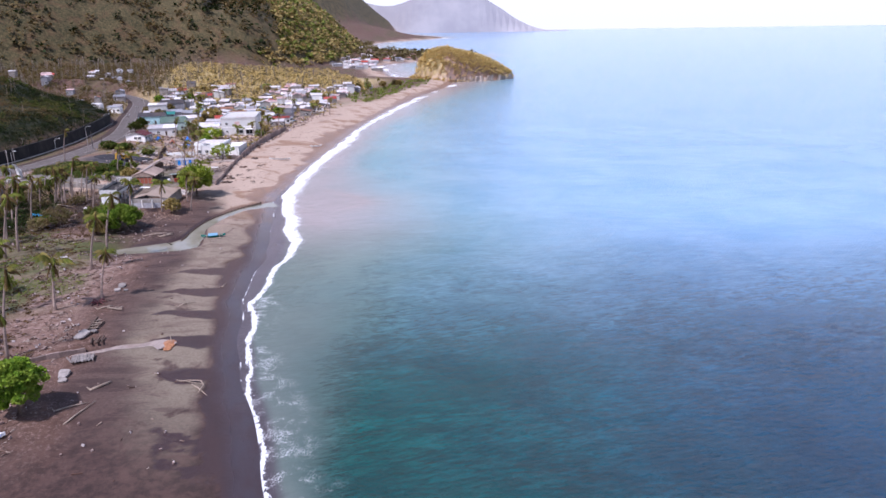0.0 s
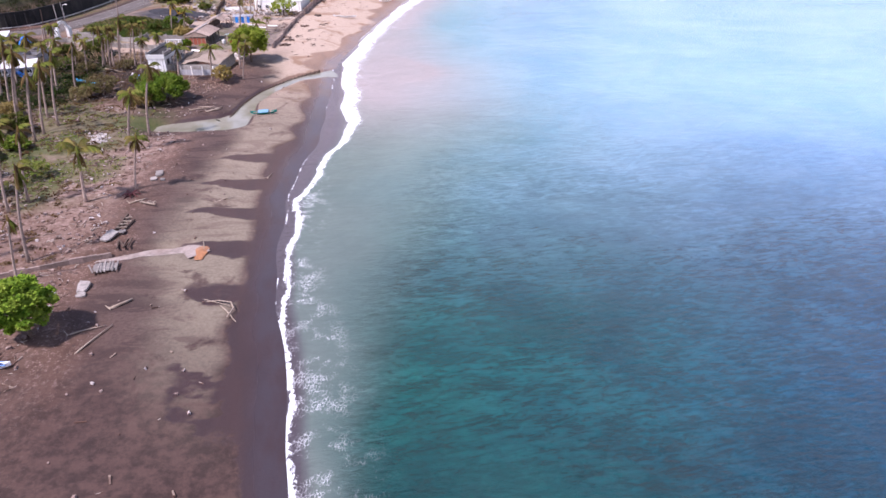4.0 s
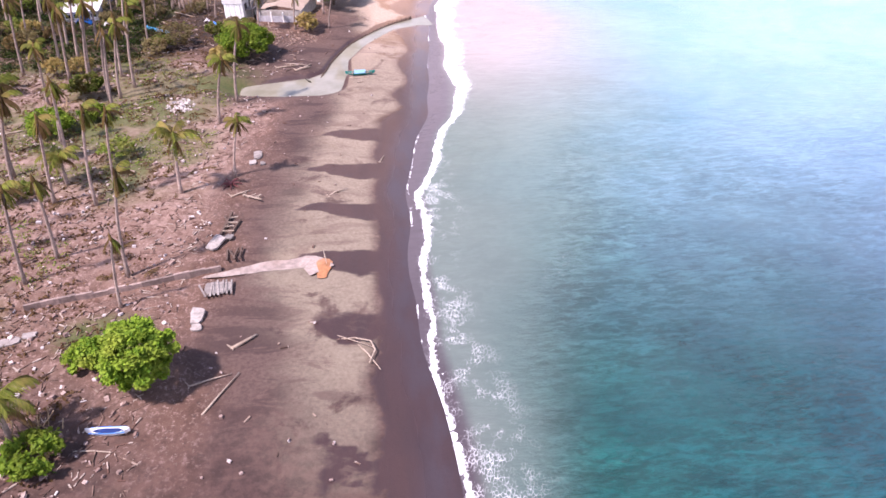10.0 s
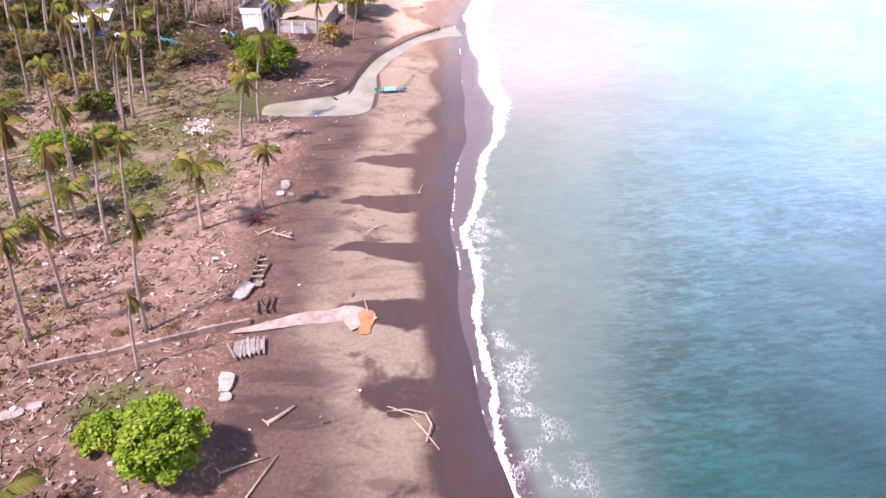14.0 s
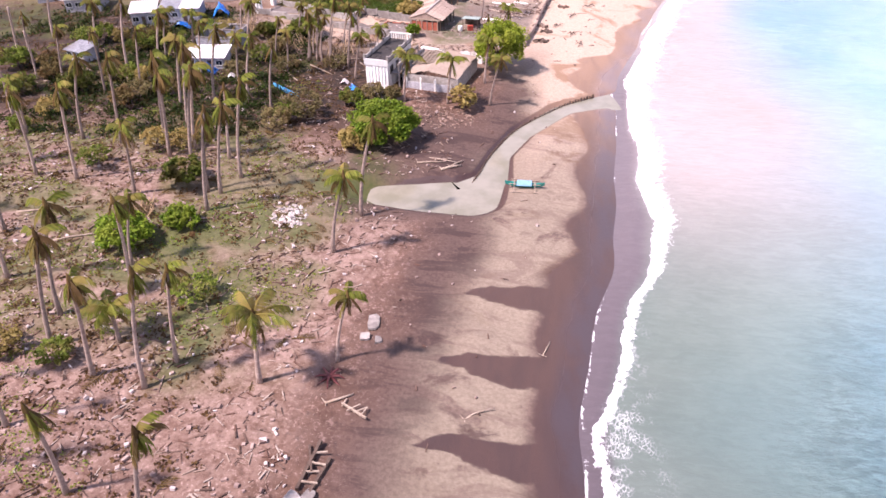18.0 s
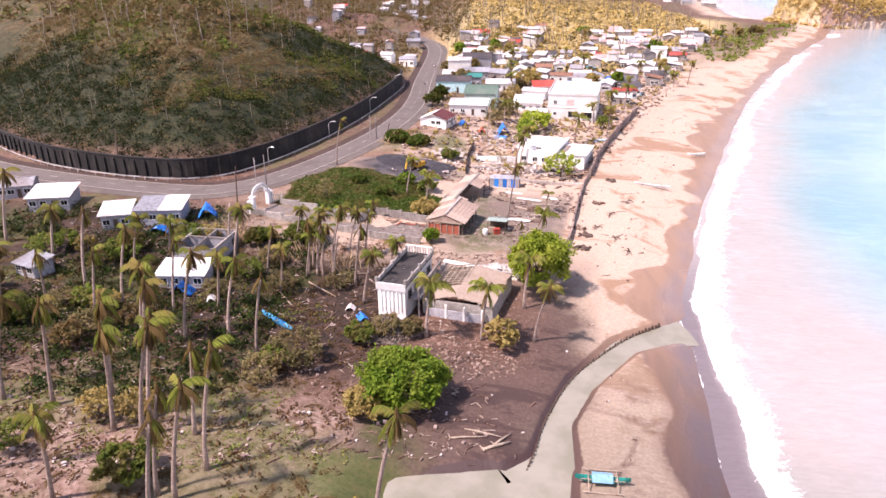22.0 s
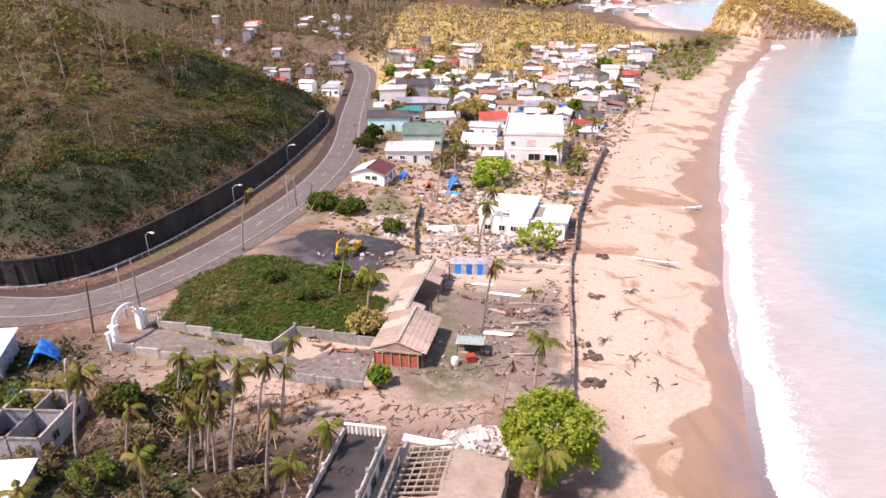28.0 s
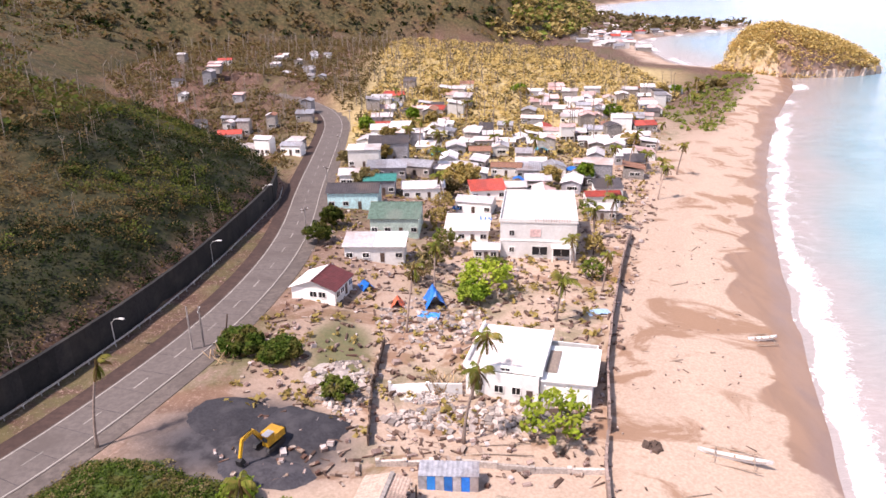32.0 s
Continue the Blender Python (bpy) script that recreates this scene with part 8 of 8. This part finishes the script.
# flattened boat shape in the sand: a curved timber rim
lying("buried_timber", [("rim", Geo().tube([(-3.5, 1.6, 0.2), (-0.5, 1.7, 0.25), (1.4, 0.9, 0.3), (1.9, -0.6, 0.3), (1.2, -2.6, 0.2)], 0.1, 5), WOOD_PALE)], "curved pale timber rim half buried in sand", "timber", 17.0, -63.8, 0)
lying("root_plate", [("root", Geo().tube([(0, 0, 0.3), (math.cos(a) * 1.1, math.sin(a) * 1.1, 0.4 + 0.3 * math.sin(3 * a)), (math.cos(a) * 1.7, math.sin(a) * 1.7, 0)], [0.2, 0.14, 0.04], 5), TIN_MAROON) for a in np.linspace(0, 5.6, 8)], "reddish palm root plate on the beach", "roots", -2.4, -26.6, 0)
for x, y in ((29, 84.5), (27, 90), (24, 96), (27.5, 104), (32, 113)):
    lying("driftwood_tangle", [("branch", Geo().tube([(0, 0, 0.2), (math.cos(a) * 1.0, math.sin(a) * 0.6, 0.5), (math.cos(a) * 2.0, math.sin(a) * 1.1, 0.1)], [0.09, 0.07, 0.03], 5), WOOD_DARK) for a in np.sort(DR.uniform(0, 6.28, 7))], "dark driftwood tangle on the beach", "driftwood", x, y, DR.uniform(0, 90), 0, "driftwood tangles")
lying("fallen_trunk_stack", [("trunk", Geo().tube([(0, k * 0.5, 0.2 + 0.2 * (k % 2)), (2.5, k * 0.5 + 0.2, 0.3), (6.0, k * 0.6, 0.15)], 0.2, 6), WOOD_DARK) for k in range(5)], "dark fallen trunks against the sea wall", "logs", 15, 133.5, 4)
# scrapped motor tricycles and scrap by the yard wall
for x, y, rz in ((-24.0, 94.2, 30), (-21.0, 94.6, -10)):
    o = thing("wrecked_motorbike", pose(x, y, ground(x, y) + 0.1, 0, 0, rz), "dark wrecked motorbike against the wall", "motorbike")
    for sx in (-0.7, 0.7):
        part("wheel", Geo().tube([(sx + 0.3 * math.cos(a), 0, 0.33 + 0.3 * math.sin(a)) for a in np.linspace(0, 6.28, 13)], 0.06, 5), METAL_DARK, o)
    part("body", Geo().beam((-0.6, 0, 0.6), (0.5, 0, 0.75), 0.25, 0.3), METAL_DARK, o)
    part("handlebar", Geo().beam((0.5, -0.35, 1.0), (0.5, 0.35, 1.0), 0.05), METAL_DARK, o)
for k in range(10):
    x, y = -20 + 0.9 * k + DR.uniform(-0.4, 0.4), 93.0 - 0.2 * k + DR.uniform(-0.7, 0.7)
    solid("scrap_board", Geo().box(0, 0, 0.1, DR.uniform(1.2, 2.6), 0.3, 0.1, rx=DR.uniform(-10, 10)), [TIN_RUST, WOOD_DARK, BRICK_RED][k % 3], ["rusty scrap board", "dark scrap board", "red scrap board"][k % 3] + " piled along the wall", "board", "scrap boards", m=pose(x, y, ground(x, y) + 0.15, 0, 0, DR.uniform(0, 180)))

# ---- litter and rubble ----
zf = ground
tagged(new("rubble", heap_quads(150, 3.5, 70.5, 5.0, 3.2, (0.4, 1.5), zf, 1.0).mesh("rubble", plain("white_rubble", (0.50, 0.44, 0.41), 0.85, islands=True, random_mix=0.3))), "white broken masonry beside the wrecked house", "rubble", kind="stuff")
tagged(new("rubble", heap_quads(220, -10.8, 141, 4.2, 7.0, (0.3, 1.2), zf, 0.5).mesh("rubble", RUBBLE)), "pale broken stones on the building lot", "rubble", kind="stuff")
tagged(new("rubble", heap_quads(110, -16.2, 4.2, 2.6, 3.0, (0.2, 0.9), zf, 0.4).mesh("rubble", MATS["white_rubble"])), "white rubble by the gully", "rubble", kind="stuff")
tagged(new("rubble", heap_quads(260, 9, 134, 14, 3.4, (0.3, 1.5), zf, 0.5).mesh("rubble", RUBBLE)), "reddish rubble before the bungalow", "rubble", kind="stuff")
tagged(new("rubble", heap_quads(120, 0.5, 140.2, 5.0, 2.0, (0.3, 1.2), zf, 0.6).mesh("rubble", MATS["white_rubble"])), "white rubble by the garden wall", "rubble", kind="stuff")
tagged(new("rubble", heap_quads(260, 0, 41.0, 8, 4.5, (0.15, 0.7), zf, 0.25).mesh("rubble", plain("brown_rubble", (0.21, 0.14, 0.11), 0.9, islands=True, random_mix=0.5))), "brown rubble between the saplings", "rubble", kind="stuff")
tagged(new("rubble", heap_quads(200, 2, 163, 10, 9, (0.3, 1.3), zf, 0.4).mesh("rubble", RUBBLE)), "household rubble between the ruins", "rubble", kind="stuff")


def litter(name, n, xlo, xhi, ylo, yhi, keep, size, thin, mat, label, seed, flat=0.12):
    """Sticks, boards and stones scattered over the ground as one object."""
    rng = np.random.RandomState(seed)
    b = scatter(n, xlo, xhi, ylo, yhi, keep, rng)
    m = len(b)
    L = rng.uniform(*size, m) * rng.uniform(0.5, 1, m)
    a = rng.uniform(0, 6.28, m)
    u = np.stack([np.cos(a), np.sin(a), rng.uniform(-flat, flat, m)], 1)
    v = np.stack([-np.sin(a), np.cos(a), rng.uniform(-0.3, 0.3, m)], 1)
    w = np.cross(u, v)
    t = rng.uniform(*thin, m)
    h = t * rng.uniform(0.3, 0.9, m)
    c = b + np.c_[np.zeros((m, 2)), 0.4 * h + 0.05]
    U, V, Wv = u * (L / 2)[:, None], v * (t / 2)[:, None], w * (h / 2)[:, None]
    top = np.stack([c - U - V + Wv, c + U - V + Wv, c + U + V + Wv, c - U + V + Wv], 1)
    s1 = np.stack([c - U - V - Wv, c + U - V - Wv, c + U - V + Wv, c - U - V + Wv], 1)
    s2 = np.stack([c + U + V - Wv, c - U + V - Wv, c - U + V + Wv, c + U + V + Wv], 1)
    s3 = np.stack([c + U - V - Wv, c + U + V - Wv, c + U + V + Wv, c + U - V + Wv], 1)
    s4 = np.stack([c - U + V - Wv, c - U - V - Wv, c - U - V + Wv, c - U + V + Wv], 1)
    co = np.concatenate([np.stack([top, s1, s2, s3, s4], 1).reshape(-1, 4, 3)])
    me = quads_mesh(name, co, mat)
    return tagged(new(name, me), label, "debris", kind="stuff")


def tone_mat(name, cols, rough=0.9):
    """A different tone for each little face, from a handful of real colours."""
    n = Nodes(name, rough)
    r = n.nt.nodes.new("ShaderNodeValToRGB")
    r.color_ramp.interpolation = "CONSTANT"
    el = r.color_ramp.elements
    for k, c in enumerate(cols):
        e = el[k] if k < 2 else el.new(k / len(cols))
        e.position = k / len(cols)
        e.color = (*c, 1)
    n.nt.links.new(n.noise(0.9, 2, 0.5), r.inputs[0])
    wn = n.nt.nodes.new("ShaderNodeTexWhiteNoise")
    sc = n.nt.nodes.new("ShaderNodeVectorMath")
    sc.operation = "SNAP"
    sc.inputs[1].default_value = (0.9, 0.9, 0.9)
    n.nt.links.new(n.pos, sc.inputs[0])
    n.nt.links.new(sc.outputs[0], wn.inputs["Vector"])
    n.nt.links.new(wn.outputs["Value"], r.inputs[0])
    n.base(r.outputs[0])
    return n.mat


WRACK = tone_mat("storm_wrack", [(0.075, 0.045, 0.034), (0.16, 0.10, 0.078), (0.26, 0.185, 0.145), (0.11, 0.055, 0.04), (0.36, 0.285, 0.24), (0.135, 0.08, 0.06)])
PALE_BITS = tone_mat("pale_scraps", [(0.34, 0.25, 0.22), (0.24, 0.165, 0.14), (0.52, 0.45, 0.43), (0.20, 0.13, 0.11), (0.30, 0.21, 0.185)])
off_road = lambda x, y: (to_line(x, y, ROAD)[0] > 7) & ~on_hill(x, y, 0) & (to_line(x, y, CREEK, CREEK_W)[0] > to_line(x, y, CREEK, CREEK_W)[2] + 1.5)
belt = lambda x, y: off_road(x, y) & (shore_x(y) - x > 26 + 6 * fbm(x, y, 9, 2, 5)) & (fbm(x, y, 11, 3, 15) > 0.40)
litter("storm_branches", 13000, -85, 8, -100, 90, belt, (0.4, 2.4), (0.05, 0.17), WRACK, "brown storm-strewn branches and boards", 41)
litter("storm_scraps", 3400, -75, 10, -100, 90, lambda x, y: belt(x, y) & ((y < 26) | (fbm(x, y, 8, 3, 16) > 0.56)), (0.15, 0.8), (0.12, 0.5), PALE_BITS, "pale scraps of wreckage in the litter", 42, 0.3)
strand = lambda x, y: (shore_x(y) - x > 9) & (shore_x(y) - x < 30)
litter("beach_wrack", 700, -5, 70, -110, 230, strand, (0.2, 1.6), (0.04, 0.2), WRACK, "thin driftwood scraps on the sand", 43)
litter("beach_scraps", 420, -5, 70, -110, 230, strand, (0.15, 0.5), (0.12, 0.4), PALE_BITS, "small pale scraps on the sand", 44, 0.3)
vill = lambda x, y: off_road(x, y) & (shore_x(y) - x > 30)
litter("village_wreckage", 4200, -26, 60, 120, 330, vill, (0.5, 2.6), (0.1, 0.6), WRACK, "brown wreckage between the houses", 45)
litter("village_scraps", 1500, -26, 75, 120, 340, vill, (0.3, 1.4), (0.25, 0.9), PALE_BITS, "pale scattered wreckage between the houses", 46, 0.3)
yard_zone = lambda x, y: off_road(x, y) & (shore_x(y) - x > 26) & (fbm(x, y, 6, 3, 17) > 0.44)
litter("yard_wreckage", 900, -2, 24, 76, 142, yard_zone, (0.4, 2.2), (0.06, 0.3), WRACK, "brown boards and branches strewn in the yard", 47)
litter("yard_scraps", 260, -2, 24, 76, 142, yard_zone, (0.2, 0.9), (0.2, 0.6), PALE_BITS, "pale scraps strewn in the yard", 48, 0.3)
for k, (x, y, r) in enumerate(((19.5, 95.0, 1.8), (21.0, 91.0, 1.5), (25.5, 111.0, 1.3), (20.0, 84.0, 1.6), (10.5, 104.5, 1.7), (30.0, 128.0, 1.2))):
    tagged(new("driftwood_heap", heap_quads(26, x, y, r, 0.8 * r, (0.3, 1.3), zf, 0.4).mesh("driftwood_heap", WOOD_DARK if k % 2 else WRACK)), "tangled heap of dark driftwood on sand", "driftwood", kind="stuff")
# spiky heaps of split bamboo and dead fronds
for k, (x, y, r) in enumerate(((-33.5, 74.5, 3.5), (-46.5, 77.5, 2.6), (-49, 80.5, 2.4), (-29.5, 147, 3.0), (-24, 70, 3.2), (-37.5, 70.5, 2.6), (-14, -76, 3.0), (-19, -82, 3.5), (3, 141, 2.0), (-38, 2, 3.0))):
    g = Geo()
    for _ in range(60):
        a, b = DR.uniform(0, 6.28), DR.uniform(0, 6.28)
        q = Vector((x + r * DR.rand() * math.cos(a), y + r * DR.rand() * math.sin(a), 0))
        q.z = ground(q.x, q.y)
        g.beam(q, q + Vector((math.cos(b), math.sin(b), DR.uniform(0.3, 2.0))) * DR.uniform(0.8, 1.8), 0.09)
    tagged(new("split_bamboo_heap", g.mesh("split_bamboo_heap", plain("dry_split_stalks", (0.42, 0.29, 0.17), 0.85, islands=True, random_mix=0.4))), "bristling heap of dry split stalks", "debris", kind="stuff")

# rocks at the headland's foot, far ridge
rr = np.random.RandomState(3)
g = Geo()
for k in range(150):
    a = rr.uniform(-2.2, 1.4)
    x, y = 242 + 48 * math.cos(a) * rr.uniform(0.97, 1.04), 530 + 26.5 * math.sin(a) * rr.uniform(0.97, 1.05)
    g.box(x, y, -1.0, rr.uniform(2, 5), rr.uniform(2, 4), rr.uniform(2, 6.5), rr.uniform(0, 360), rr.uniform(-15, 15), rr.uniform(-15, 15), taper=0.6)
tagged(new("headland_rocks", g.mesh("headland_rocks", plain("dark_sea_rock", (0.36, 0.29, 0.25), 0.9, islands=True, grain=0.6))), "pale weathered rocks at the headland's foot", "rocks", kind="stuff")
# distance haze is put into the ridge's pale violet base colour
n = Nodes("haze_tinted_ridge", 1.0, 0, 0.0)
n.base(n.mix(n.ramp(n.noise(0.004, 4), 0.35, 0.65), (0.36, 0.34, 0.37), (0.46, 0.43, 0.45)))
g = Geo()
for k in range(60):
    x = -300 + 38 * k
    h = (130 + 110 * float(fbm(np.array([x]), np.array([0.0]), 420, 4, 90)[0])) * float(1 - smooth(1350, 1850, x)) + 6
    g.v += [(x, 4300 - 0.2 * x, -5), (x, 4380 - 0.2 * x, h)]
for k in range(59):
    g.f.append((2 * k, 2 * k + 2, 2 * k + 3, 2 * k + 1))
solid("far_ridge", g, n.mat, "mountain ridge across the bay, haze put into its violet colour", "mountains", kind="structure")
